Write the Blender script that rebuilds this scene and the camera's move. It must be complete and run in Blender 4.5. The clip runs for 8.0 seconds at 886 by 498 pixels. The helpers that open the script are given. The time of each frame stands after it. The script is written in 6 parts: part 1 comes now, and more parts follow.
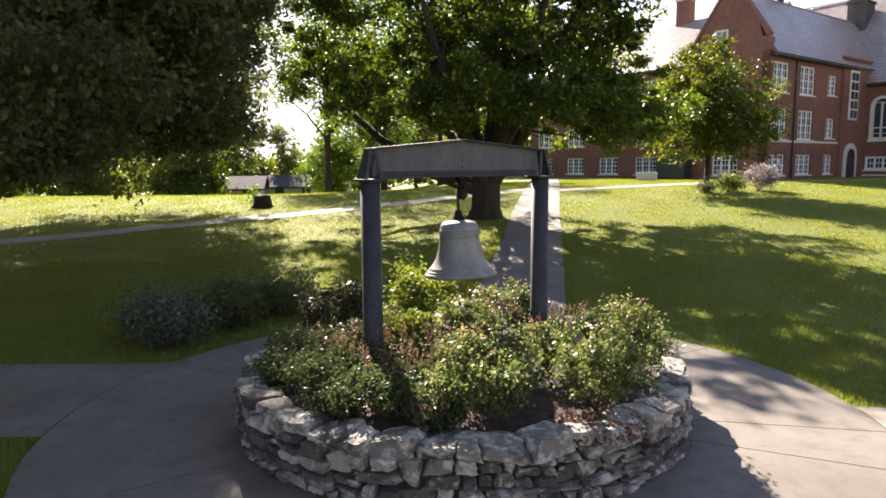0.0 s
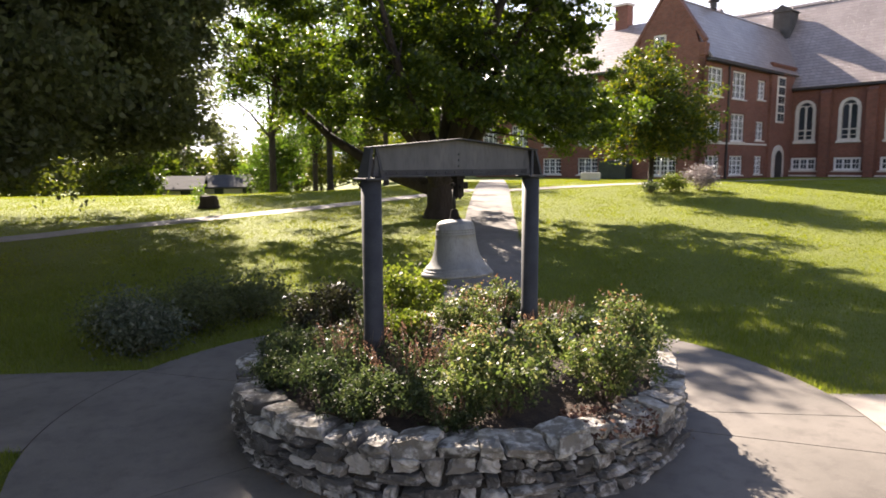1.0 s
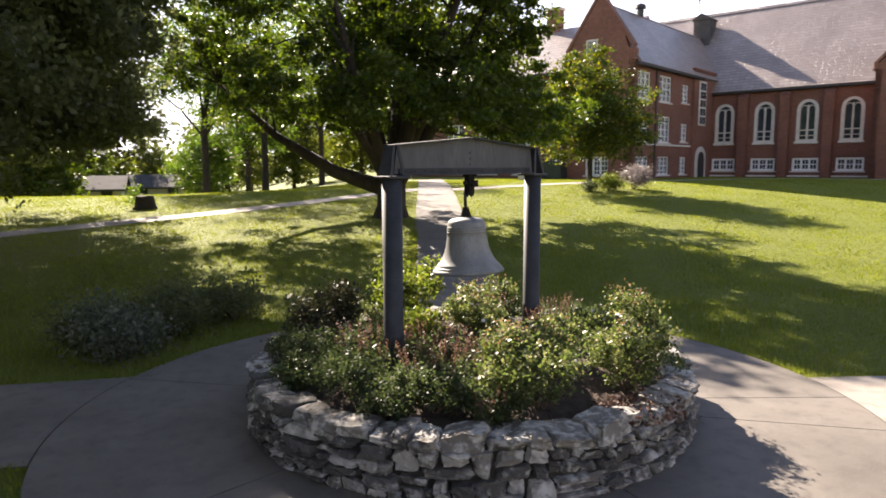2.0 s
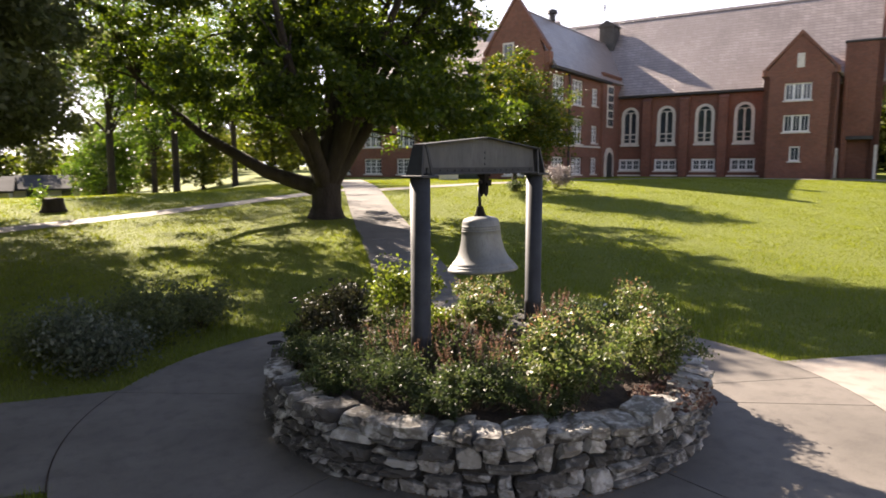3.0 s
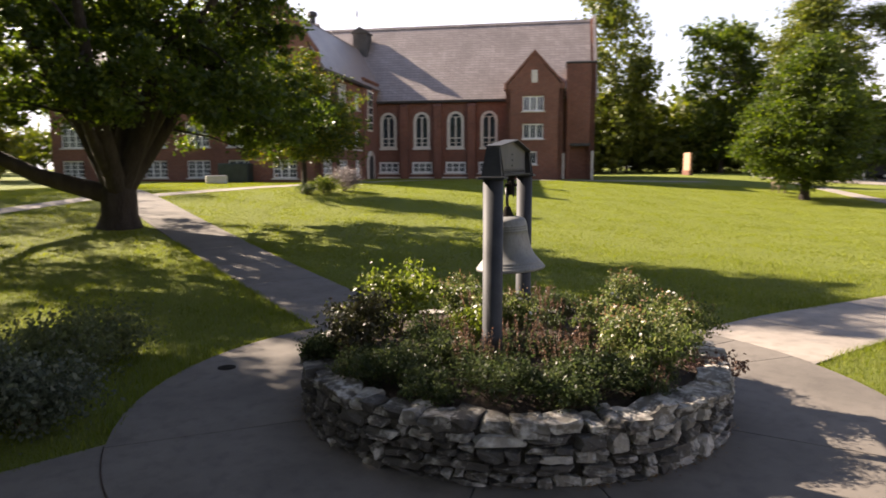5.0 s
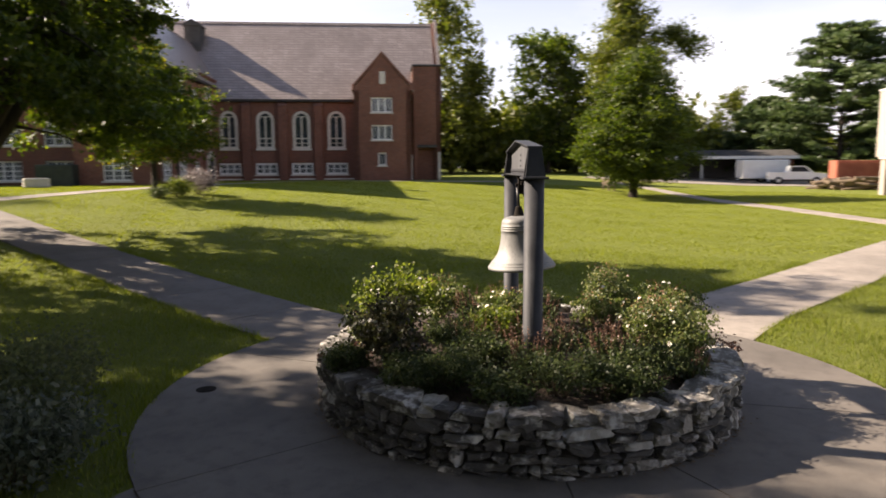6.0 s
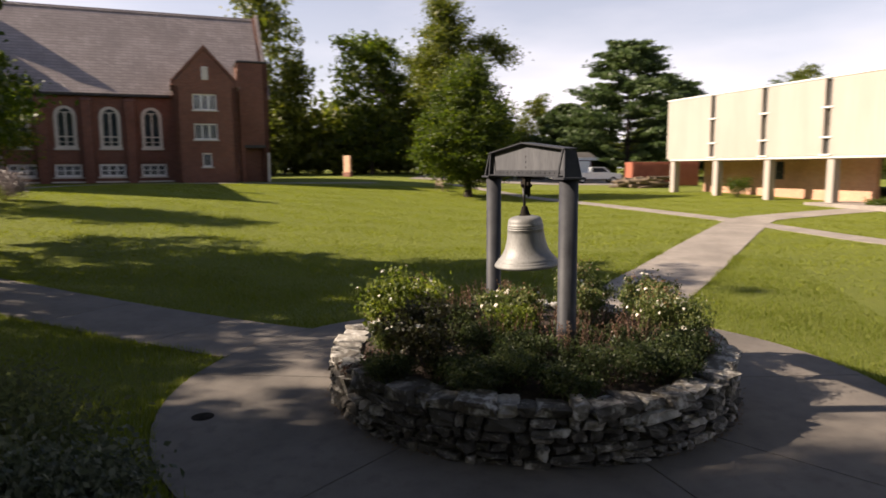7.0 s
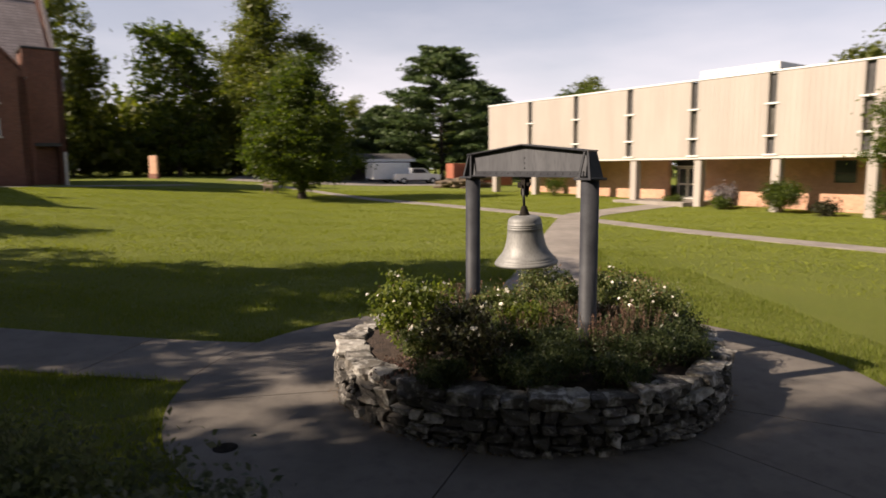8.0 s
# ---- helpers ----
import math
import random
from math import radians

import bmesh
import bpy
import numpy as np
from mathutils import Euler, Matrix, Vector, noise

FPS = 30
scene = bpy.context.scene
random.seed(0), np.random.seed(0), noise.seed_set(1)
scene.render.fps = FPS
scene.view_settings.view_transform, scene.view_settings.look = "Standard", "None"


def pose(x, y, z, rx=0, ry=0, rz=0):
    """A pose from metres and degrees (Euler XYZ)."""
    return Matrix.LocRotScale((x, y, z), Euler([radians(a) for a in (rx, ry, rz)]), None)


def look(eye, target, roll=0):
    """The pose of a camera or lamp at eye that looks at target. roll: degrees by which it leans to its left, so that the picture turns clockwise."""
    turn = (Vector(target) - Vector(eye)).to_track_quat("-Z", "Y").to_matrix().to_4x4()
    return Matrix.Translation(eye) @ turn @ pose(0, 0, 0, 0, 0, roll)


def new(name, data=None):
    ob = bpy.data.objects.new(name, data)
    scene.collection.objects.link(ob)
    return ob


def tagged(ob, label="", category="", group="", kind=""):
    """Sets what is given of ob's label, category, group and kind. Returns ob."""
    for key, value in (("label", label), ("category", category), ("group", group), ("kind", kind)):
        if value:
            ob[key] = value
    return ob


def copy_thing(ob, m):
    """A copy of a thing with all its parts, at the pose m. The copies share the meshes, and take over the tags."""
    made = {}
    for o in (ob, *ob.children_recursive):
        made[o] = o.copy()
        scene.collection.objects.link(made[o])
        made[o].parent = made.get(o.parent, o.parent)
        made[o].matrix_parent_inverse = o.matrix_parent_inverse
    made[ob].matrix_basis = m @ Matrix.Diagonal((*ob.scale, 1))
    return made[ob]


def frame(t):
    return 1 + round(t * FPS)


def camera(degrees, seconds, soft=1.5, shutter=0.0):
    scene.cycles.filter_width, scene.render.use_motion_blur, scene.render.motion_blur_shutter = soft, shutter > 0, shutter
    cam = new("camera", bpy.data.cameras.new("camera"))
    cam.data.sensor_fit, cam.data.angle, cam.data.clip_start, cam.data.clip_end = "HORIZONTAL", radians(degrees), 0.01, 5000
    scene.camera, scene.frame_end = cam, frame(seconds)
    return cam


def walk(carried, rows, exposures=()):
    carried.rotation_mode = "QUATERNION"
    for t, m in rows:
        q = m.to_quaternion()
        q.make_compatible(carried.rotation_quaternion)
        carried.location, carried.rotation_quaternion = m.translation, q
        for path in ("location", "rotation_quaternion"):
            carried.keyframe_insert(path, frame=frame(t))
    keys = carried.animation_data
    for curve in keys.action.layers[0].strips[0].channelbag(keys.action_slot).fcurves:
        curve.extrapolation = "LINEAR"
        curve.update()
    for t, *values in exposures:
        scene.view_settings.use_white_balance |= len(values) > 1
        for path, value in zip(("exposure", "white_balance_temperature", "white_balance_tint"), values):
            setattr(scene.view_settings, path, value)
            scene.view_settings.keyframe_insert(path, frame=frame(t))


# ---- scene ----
from math import sin, cos, pi, sqrt, atan2, hypot

cam = camera(67.92, 8.0, soft=1.7, shutter=0.5)
# seconds, x, y, z, yaw, pitch, roll
ROWS = [
    (0.0, -0.006, 0.018, 2.586, 0.24, -7.17, 0.48),
    (0.5, -0.268, 0.040, 2.584, -1.64, -7.20, 0.43),
    (1.0, -0.600, 0.045, 2.579, -5.03, -7.19, 0.36),
    (1.5, -1.012, 0.056, 2.571, -8.10, -7.20, 0.28),
    (3.0, -2.618, 0.393, 2.564, -19.63, -7.24, 0.20),
    (3.5, -3.264, 0.643, 2.561, -24.64, -7.20, 0.19),
    (4.0, -3.950, 0.999, 2.561, -30.24, -7.15, 0.20),
    (5.5, -5.993, 2.824, 2.561, -50.20, -7.05, 0.24),
    (6.0, -6.589, 3.705, 2.562, -58.01, -7.04, 0.32),
    (6.5, -7.097, 4.699, 2.569, -66.28, -7.04, 0.38),
    (7.0, -7.465, 5.787, 2.577, -74.62, -7.04, 0.39),
    (7.5, -7.657, 6.935, 2.584, -83.18, -7.06, 0.40),
    (8.0, -7.674, 8.086, 2.591, -91.65, -7.06, 0.38),
]
walk(cam, [(t, pose(x, y, z, 90 + pitch, roll, yaw)) for t, x, y, z, yaw, pitch, roll in ROWS],
     exposures=tuple((t, s, k, 21) for t, s, k in ((0.0, 2.32, 6350), (1.5, 2.22, 6400), (3.5, 2.08, 6550), (5.5, 1.8, 6700), (6.5, 1.47, 6700), (7.0, 1.22, 6700), (8.0, 0.9, 6700))))

# ---- world, sun ----
SUN_AZ, SUN_EL = -16.0, 33.0
world = bpy.data.worlds.new("sky")
scene.world = world
world.use_nodes = True
wn, wl = world.node_tree.nodes, world.node_tree.links
wn.clear()
w_out = wn.new("ShaderNodeOutputWorld")
w_bg = wn.new("ShaderNodeBackground")
w_sky = wn.new("ShaderNodeTexSky")
w_sky.sky_type = "NISHITA"
w_sky.sun_disc = False
w_sky.sun_elevation = radians(SUN_EL)
w_sky.sun_rotation = radians(SUN_AZ)
w_sky.dust_density = 0.5
w_sky.air_density = 1.0
w_bg.inputs["Strength"].default_value = 0.05
w_co = wn.new("ShaderNodeTexCoord")
w_map = wn.new("ShaderNodeMapping")
w_map.inputs["Scale"].default_value = (1.0, 1.0, 4.0)
w_noise = wn.new("ShaderNodeTexNoise")
w_noise.inputs["Scale"].default_value = 1.6
w_noise.inputs["Detail"].default_value = 6.0
w_ramp = wn.new("ShaderNodeValToRGB")
w_ramp.color_ramp.elements[0].position = 0.34
w_ramp.color_ramp.elements[1].position = 0.58
w_ramp.color_ramp.elements[0].color = (0.55, 0.55, 0.55, 1)
w_mix = wn.new("ShaderNodeMix")
w_mix.data_type = "RGBA"
w_mix.inputs["B"].default_value = (10.6, 10.6, 10.9, 1)
wl.new(w_co.outputs["Generated"], w_map.inputs["Vector"])
wl.new(w_map.outputs["Vector"], w_noise.inputs["Vector"])
wl.new(w_noise.outputs["Fac"], w_ramp.inputs["Fac"])
# thin cloud, thickest low over the horizon
w_sep = wn.new("ShaderNodeSeparateXYZ")
w_low = wn.new("ShaderNodeMapRange")
w_low.inputs["From Min"].default_value = 0.46
w_low.inputs["From Max"].default_value = 0.05
w_low.inputs["To Min"].default_value = 0.03
w_mul = wn.new("ShaderNodeMath")
w_mul.operation = "MULTIPLY"
wl.new(w_co.outputs["Generated"], w_sep.inputs["Vector"])
wl.new(w_sep.outputs["Z"], w_low.inputs["Value"])
wl.new(w_ramp.outputs["Color"], w_mul.inputs[0])
wl.new(w_low.outputs["Result"], w_mul.inputs[1])
wl.new(w_mul.outputs[0], w_mix.inputs["Factor"])
wl.new(w_sky.outputs["Color"], w_mix.inputs["A"])
wl.new(w_mix.outputs["Result"], w_bg.inputs["Color"])
wl.new(w_bg.outputs["Background"], w_out.inputs["Surface"])

sun_data = bpy.data.lights.new("sun", "SUN")
sun_data.energy = 5.0
sun_data.angle = radians(0.55)
sun_data.color = (1.0, 0.90, 0.70)
sun = new("sun", sun_data)
to_sun = Vector((sin(radians(SUN_AZ)) * cos(radians(SUN_EL)), cos(radians(SUN_AZ)) * cos(radians(SUN_EL)), sin(radians(SUN_EL))))
sun.matrix_world = look(to_sun * 60, (0, 0, 0))
# ---- materials ----
def shader(name):
    m = bpy.data.materials.new(name)
    m.use_nodes = True
    nt = m.node_tree
    return m, nt, nt.nodes, nt.links, nt.nodes["Principled BSDF"]


def node_noise(nt, scale, detail=4.0, rough=0.55, coord="Object", stretch=None):
    co = nt.nodes.new("ShaderNodeTexCoord")
    n = nt.nodes.new("ShaderNodeTexNoise")
    n.inputs["Scale"].default_value = scale
    n.inputs["Detail"].default_value = detail
    n.inputs["Roughness"].default_value = rough
    if stretch:
        mp = nt.nodes.new("ShaderNodeMapping")
        mp.inputs["Scale"].default_value = stretch
        nt.links.new(co.outputs[coord], mp.inputs["Vector"])
        nt.links.new(mp.outputs["Vector"], n.inputs["Vector"])
    else:
        nt.links.new(co.outputs[coord], n.inputs["Vector"])
    return n.outputs["Fac"]


def node_ramp(nt, fac, stops):
    r = nt.nodes.new("ShaderNodeValToRGB")
    el = r.color_ramp.elements
    while len(el) < len(stops):
        el.new(0.5)
    for e, (p, c) in zip(el, stops):
        e.position = p
        e.color = (*c, 1) if len(c) == 3 else c
    nt.links.new(fac, r.inputs["Fac"])
    return r.outputs["Color"]


def node_mix(nt, a, b, fac, mode="MIX"):
    m = nt.nodes.new("ShaderNodeMix")
    m.data_type = "RGBA"
    m.blend_type = mode
    for key, v in (("A", a), ("B", b), ("Factor", fac)):
        if isinstance(v, (int, float)):
            m.inputs[key].default_value = v
        elif isinstance(v, tuple):
            m.inputs[key].default_value = (*v, 1)
        else:
            nt.links.new(v, m.inputs[key])
    return m.outputs["Result"]


def node_bump(nt, height, strength, distance, bsdf):
    b = nt.nodes.new("ShaderNodeBump")
    b.inputs["Strength"].default_value = strength
    b.inputs["Distance"].default_value = distance
    nt.links.new(height, b.inputs["Height"])
    nt.links.new(b.outputs["Normal"], bsdf.inputs["Normal"])


def plain(name, c1, c2, scale=6.0, fine=60.0, rough=0.7, metal=0.0, bump=0.2, dist=0.01, spec=0.4, stretch=None):
    """Two colours mottled at two scales, with a fine relief."""
    m, nt, N, L, p = shader(name)
    big = node_noise(nt, scale, 5.0, stretch=stretch)
    small = node_noise(nt, fine, 3.0, stretch=stretch)
    col = node_ramp(nt, big, [(0.35, c1), (0.68, c2)])
    dark = tuple(v * 0.72 for v in c1)
    col = node_mix(nt, col, dark, node_ramp(nt, small, [(0.48, (0, 0, 0)), (0.75, (0.6, 0.6, 0.6))]))
    L.new(col, p.inputs["Base Color"])
    p.inputs["Roughness"].default_value = rough
    p.inputs["Metallic"].default_value = metal
    p.inputs["Specular IOR Level"].default_value = spec
    node_bump(nt, small, bump, dist, p)
    return m


def leafy(name, c1, c2, c3, trans=0.45, rough=0.45, spec=0.35):
    """Leaves: each leaf its own tint, letting light through."""
    m, nt, N, L, p = shader(name)
    geo = N.new("ShaderNodeNewGeometry")
    col = node_ramp(nt, geo.outputs["Random Per Island"], [(0.0, c1), (0.6, c2), (1.0, c3)])
    patch = node_noise(nt, 0.5, 2.0)
    col = node_mix(nt, col, tuple(v * 0.72 for v in c1), node_ramp(nt, patch, [(0.4, (0, 0, 0)), (0.7, (0.55, 0.55, 0.55))]))
    L.new(col, p.inputs["Base Color"])
    p.inputs["Roughness"].default_value = rough
    p.inputs["Specular IOR Level"].default_value = spec
    tr = N.new("ShaderNodeBsdfTranslucent")
    hs = N.new("ShaderNodeHueSaturation")
    hs.inputs["Saturation"].default_value = 1.15
    hs.inputs["Value"].default_value = 1.7
    L.new(col, hs.inputs["Color"])
    L.new(hs.outputs["Color"], tr.inputs["Color"])
    mx = N.new("ShaderNodeMixShader")
    mx.inputs["Fac"].default_value = trans
    L.new(p.outputs["BSDF"], mx.inputs[1])
    L.new(tr.outputs["BSDF"], mx.inputs[2])
    L.new(mx.outputs["Shader"], N["Material Output"].inputs["Surface"])
    return m


def lawn_material():
    m, nt, N, L, p = shader("lawn_grass")
    big = node_noise(nt, 0.25, 4.0)
    mid = node_noise(nt, 2.2, 5.0)
    fine = node_noise(nt, 38.0, 4.0, 0.7)
    blade = node_noise(nt, 150.0, 2.0, 0.7)
    col = node_ramp(nt, big, [(0.3, (0.176, 0.204, 0.034)), (0.7, (0.214, 0.240, 0.042))])
    # mowing stripes running up to the hall, light on the laid grass tinted in
    co = N.new("ShaderNodeTexCoord")
    dot = N.new("ShaderNodeVectorMath")
    dot.operation = "DOT_PRODUCT"
    dot.inputs[1].default_value = (0.6 * 2 * pi / 2.4, -0.8 * 2 * pi / 2.4, 0.0)
    L.new(co.outputs["Object"], dot.inputs[0])
    wave = N.new("ShaderNodeMath")
    wave.operation = "SINE"
    L.new(dot.outputs["Value"], wave.inputs[0])
    col = node_mix(nt, col, (0.250, 0.264, 0.055), node_ramp(nt, wave.outputs[0], [(0.0, (0, 0, 0)), (0.5, (0.16, 0.16, 0.16))]))
    col = node_mix(nt, col, (0.230, 0.224, 0.050), node_ramp(nt, mid, [(0.5, (0, 0, 0)), (0.8, (0.5, 0.5, 0.5))]))
    col = node_mix(nt, col, (0.060, 0.092, 0.012), node_ramp(nt, fine, [(0.40, (0.55, 0.55, 0.55)), (0.60, (0, 0, 0))]))
    L.new(col, p.inputs["Base Color"])
    p.inputs["Roughness"].default_value = 0.85
    p.inputs["Specular IOR Level"].default_value = 0.2
    p.inputs["Sheen Weight"].default_value = 0.06
    p.inputs["Sheen Tint"].default_value = (0.75, 0.80, 0.12, 1)
    add = N.new("ShaderNodeMath")
    L.new(fine, add.inputs[0])
    L.new(blade, add.inputs[1])
    node_bump(nt, add.outputs[0], 0.9, 0.05, p)
    return m


def concrete_material(name, k):
    """Broom-finished concrete; k scales how pale its colours are."""
    m, nt, N, L, p = shader(name)
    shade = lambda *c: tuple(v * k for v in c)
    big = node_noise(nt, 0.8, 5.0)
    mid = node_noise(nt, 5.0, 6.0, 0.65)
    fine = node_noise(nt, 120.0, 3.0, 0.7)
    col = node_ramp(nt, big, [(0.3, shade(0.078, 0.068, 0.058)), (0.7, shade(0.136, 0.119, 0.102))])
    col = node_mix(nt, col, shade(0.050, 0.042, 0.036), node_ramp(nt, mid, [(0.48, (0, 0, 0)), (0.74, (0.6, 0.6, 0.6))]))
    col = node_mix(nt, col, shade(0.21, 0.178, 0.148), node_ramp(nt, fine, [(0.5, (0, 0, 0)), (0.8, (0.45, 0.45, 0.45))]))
    L.new(col, p.inputs["Base Color"])
    p.inputs["Roughness"].default_value = 0.82
    node_bump(nt, fine, 0.35, 0.006, p)
    return m


def stone_material(name, crusted):
    """Limestone with white faces and a black weathered crust; crusted says how much of it is left."""
    m, nt, N, L, p = shader(name)
    info = N.new("ShaderNodeObjectInfo")
    off = N.new("ShaderNodeVectorMath")
    off.operation = "ADD"
    mul = N.new("ShaderNodeVectorMath")
    mul.operation = "SCALE"
    mul.inputs[0].default_value = (13.0, 7.0, 17.0)
    L.new(info.outputs["Random"], mul.inputs["Scale"])
    geo = N.new("ShaderNodeNewGeometry")
    L.new(geo.outputs["Position"], off.inputs[0])
    L.new(mul.outputs["Vector"], off.inputs[1])

    def tex(scale, detail, rough):
        n = N.new("ShaderNodeTexNoise")
        n.inputs["Scale"].default_value = scale
        n.inputs["Detail"].default_value = detail
        n.inputs["Roughness"].default_value = rough
        L.new(off.outputs["Vector"], n.inputs["Vector"])
        return n.outputs["Fac"]

    crust, mid, fine = tex(3.2, 6.0, 0.62), tex(9.0, 6.0, 0.62), tex(60.0, 4.0, 0.7)

    def math(kind, a, b):
        n = N.new("ShaderNodeMath")
        n.operation = kind
        for k, v in enumerate((a, b)):
            if isinstance(v, float):
                n.inputs[k].default_value = v
            elif v is not None:
                L.new(v, n.inputs[k])
        return n.outputs[0]

    # some stones are black all over, others nearly clean
    odd = math("FRACT", math("MULTIPLY", info.outputs["Random"], 7.31), None)
    crust = math("ADD", crust, math("MULTIPLY", math("SUBTRACT", odd, 0.55), 0.30))
    base = node_ramp(nt, info.outputs["Random"], [(0.0, (0.095, 0.082, 0.068)), (0.4, (0.17, 0.152, 0.128)), (0.75, (0.26, 0.237, 0.208)), (1.0, (0.40, 0.373, 0.335))])
    base = node_mix(nt, base, (0.58, 0.555, 0.515), node_ramp(nt, mid, [(0.47, (0, 0, 0)), (0.62, (0.8, 0.8, 0.8))]))
    base = node_mix(nt, base, (0.055, 0.049, 0.044), node_ramp(nt, crust, [(0.53 - 0.13 * crusted, (0, 0, 0)), (0.64 - 0.13 * crusted, (0.92, 0.92, 0.92))]))
    fleck = tex(16.0, 5.0, 0.6)
    base = node_mix(nt, base, (0.46, 0.44, 0.41), node_ramp(nt, fleck, [(0.59, (0, 0, 0)), (0.69, (0.55, 0.55, 0.55))]))
    base = node_mix(nt, base, (0.16, 0.125, 0.08), node_ramp(nt, fine, [(0.56, (0, 0, 0)), (0.8, (0.5, 0.5, 0.5))]))
    L.new(base, p.inputs["Base Color"])
    p.inputs["Roughness"].default_value = 0.9
    add = N.new("ShaderNodeMath")
    L.new(mid, add.inputs[0])
    L.new(fine, add.inputs[1])
    node_bump(nt, add.outputs[0], 0.8, 0.014, p)
    return m


def brick_material(name, c1, c2, mortar, length=0.21, height=0.075, bump=0.3):
    """Brick courses on upright walls: u runs along the wall, v up."""
    m, nt, N, L, p = shader(name)
    co = N.new("ShaderNodeTexCoord")
    sep = N.new("ShaderNodeSeparateXYZ")
    L.new(co.outputs["Object"], sep.inputs["Vector"])
    add = N.new("ShaderNodeMath")
    L.new(sep.outputs["X"], add.inputs[0])
    L.new(sep.outputs["Y"], add.inputs[1])
    comb = N.new("ShaderNodeCombineXYZ")
    L.new(add.outputs[0], comb.inputs["X"])
    L.new(sep.outputs["Z"], comb.inputs["Y"])
    b = N.new("ShaderNodeTexBrick")
    b.inputs["Scale"].default_value = 1.0
    b.inputs["Brick Width"].default_value = length
    b.inputs["Row Height"].default_value = height
    b.inputs["Mortar Size"].default_value = 0.006
    b.inputs["Color1"].default_value = (*c1, 1)
    b.inputs["Color2"].default_value = (*c2, 1)
    b.inputs["Mortar"].default_value = (*mortar, 1)
    L.new(comb.outputs["Vector"], b.inputs["Vector"])
    stain = node_noise(nt, 0.35, 5.0)
    speck = node_noise(nt, 4.0, 4.0)
    col = node_mix(nt, b.outputs["Color"], tuple(v * 0.5 for v in c1), node_ramp(nt, stain, [(0.42, (0, 0, 0)), (0.75, (0.6, 0.6, 0.6))]))
    col = node_mix(nt, col, tuple(min(1, v * 1.5) for v in c2), node_ramp(nt, speck, [(0.5, (0, 0, 0)), (0.8, (0.35, 0.35, 0.35))]))
    L.new(col, p.inputs["Base Color"])
    p.inputs["Roughness"].default_value = 0.85
    node_bump(nt, b.outputs["Fac"], bump, -0.01, p)
    return m


def slate_material(name, c1, c2, rough):
    """Roof slates in courses, running along the slope."""
    m, nt, N, L, p = shader(name)
    co = N.new("ShaderNodeTexCoord")
    sep = N.new("ShaderNodeSeparateXYZ")
    L.new(co.outputs["Object"], sep.inputs["Vector"])
    add = N.new("ShaderNodeMath")
    L.new(sep.outputs["X"], add.inputs[0])
    L.new(sep.outputs["Y"], add.inputs[1])
    comb = N.new("ShaderNodeCombineXYZ")
    L.new(add.outputs[0], comb.inputs["X"])
    L.new(sep.outputs["Z"], comb.inputs["Y"])
    b = N.new("ShaderNodeTexBrick")
    b.inputs["Scale"].default_value = 1.0
    b.inputs["Brick Width"].default_value = 0.45
    b.inputs["Row Height"].default_value = 0.26
    b.inputs["Mortar Size"].default_value = 0.016
    b.inputs["Color1"].default_value = (*c1, 1)
    b.inputs["Color2"].default_value = (*c2, 1)
    b.inputs["Mortar"].default_value = (*[v * 0.42 for v in c1], 1)
    L.new(comb.outputs["Vector"], b.inputs["Vector"])
    stain = node_noise(nt, 0.5, 5.0, stretch=(1, 1, 0.4))
    col = node_mix(nt, b.outputs["Color"], tuple(v * 0.6 for v in c1), node_ramp(nt, stain, [(0.4, (0, 0, 0)), (0.75, (0.6, 0.6, 0.6))]))
    L.new(col, p.inputs["Base Color"])
    p.inputs["Roughness"].default_value = rough
    node_bump(nt, b.outputs["Fac"], 0.5, -0.02, p)
    return m


def panel_material():
    m, nt, N, L, p = shader("ribbed_precast_concrete")
    rib = node_noise(nt, 1.0, 2.0, stretch=(9.0, 9.0, 0.05))
    stain = node_noise(nt, 0.5, 5.0, stretch=(1.5, 1.5, 0.3))
    fine = node_noise(nt, 25.0, 3.0)
    col = node_ramp(nt, stain, [(0.3, (0.335, 0.296, 0.258)), (0.7, (0.405, 0.358, 0.315))])
    col = node_mix(nt, col, (0.33, 0.28, 0.23), node_ramp(nt, rib, [(0.42, (0, 0, 0)), (0.7, (0.25, 0.25, 0.25))]))
    col = node_mix(nt, col, (0.47, 0.42, 0.38), node_ramp(nt, fine, [(0.5, (0, 0, 0)), (0.8, (0.3, 0.3, 0.3))]))
    L.new(col, p.inputs["Base Color"])
    p.inputs["Roughness"].default_value = 0.85
    node_bump(nt, fine, 0.3, 0.01, p)
    return m


def glass_material(name, tint=(0.02, 0.025, 0.03)):
    m, nt, N, L, p = shader(name)
    v = node_noise(nt, 0.9, 2.0)
    L.new(node_ramp(nt, v, [(0.3, tint), (0.7, tuple(c * 2.2 for c in tint))]), p.inputs["Base Color"])
    p.inputs["Roughness"].default_value = 0.06
    p.inputs["Specular IOR Level"].default_value = 0.6
    return m


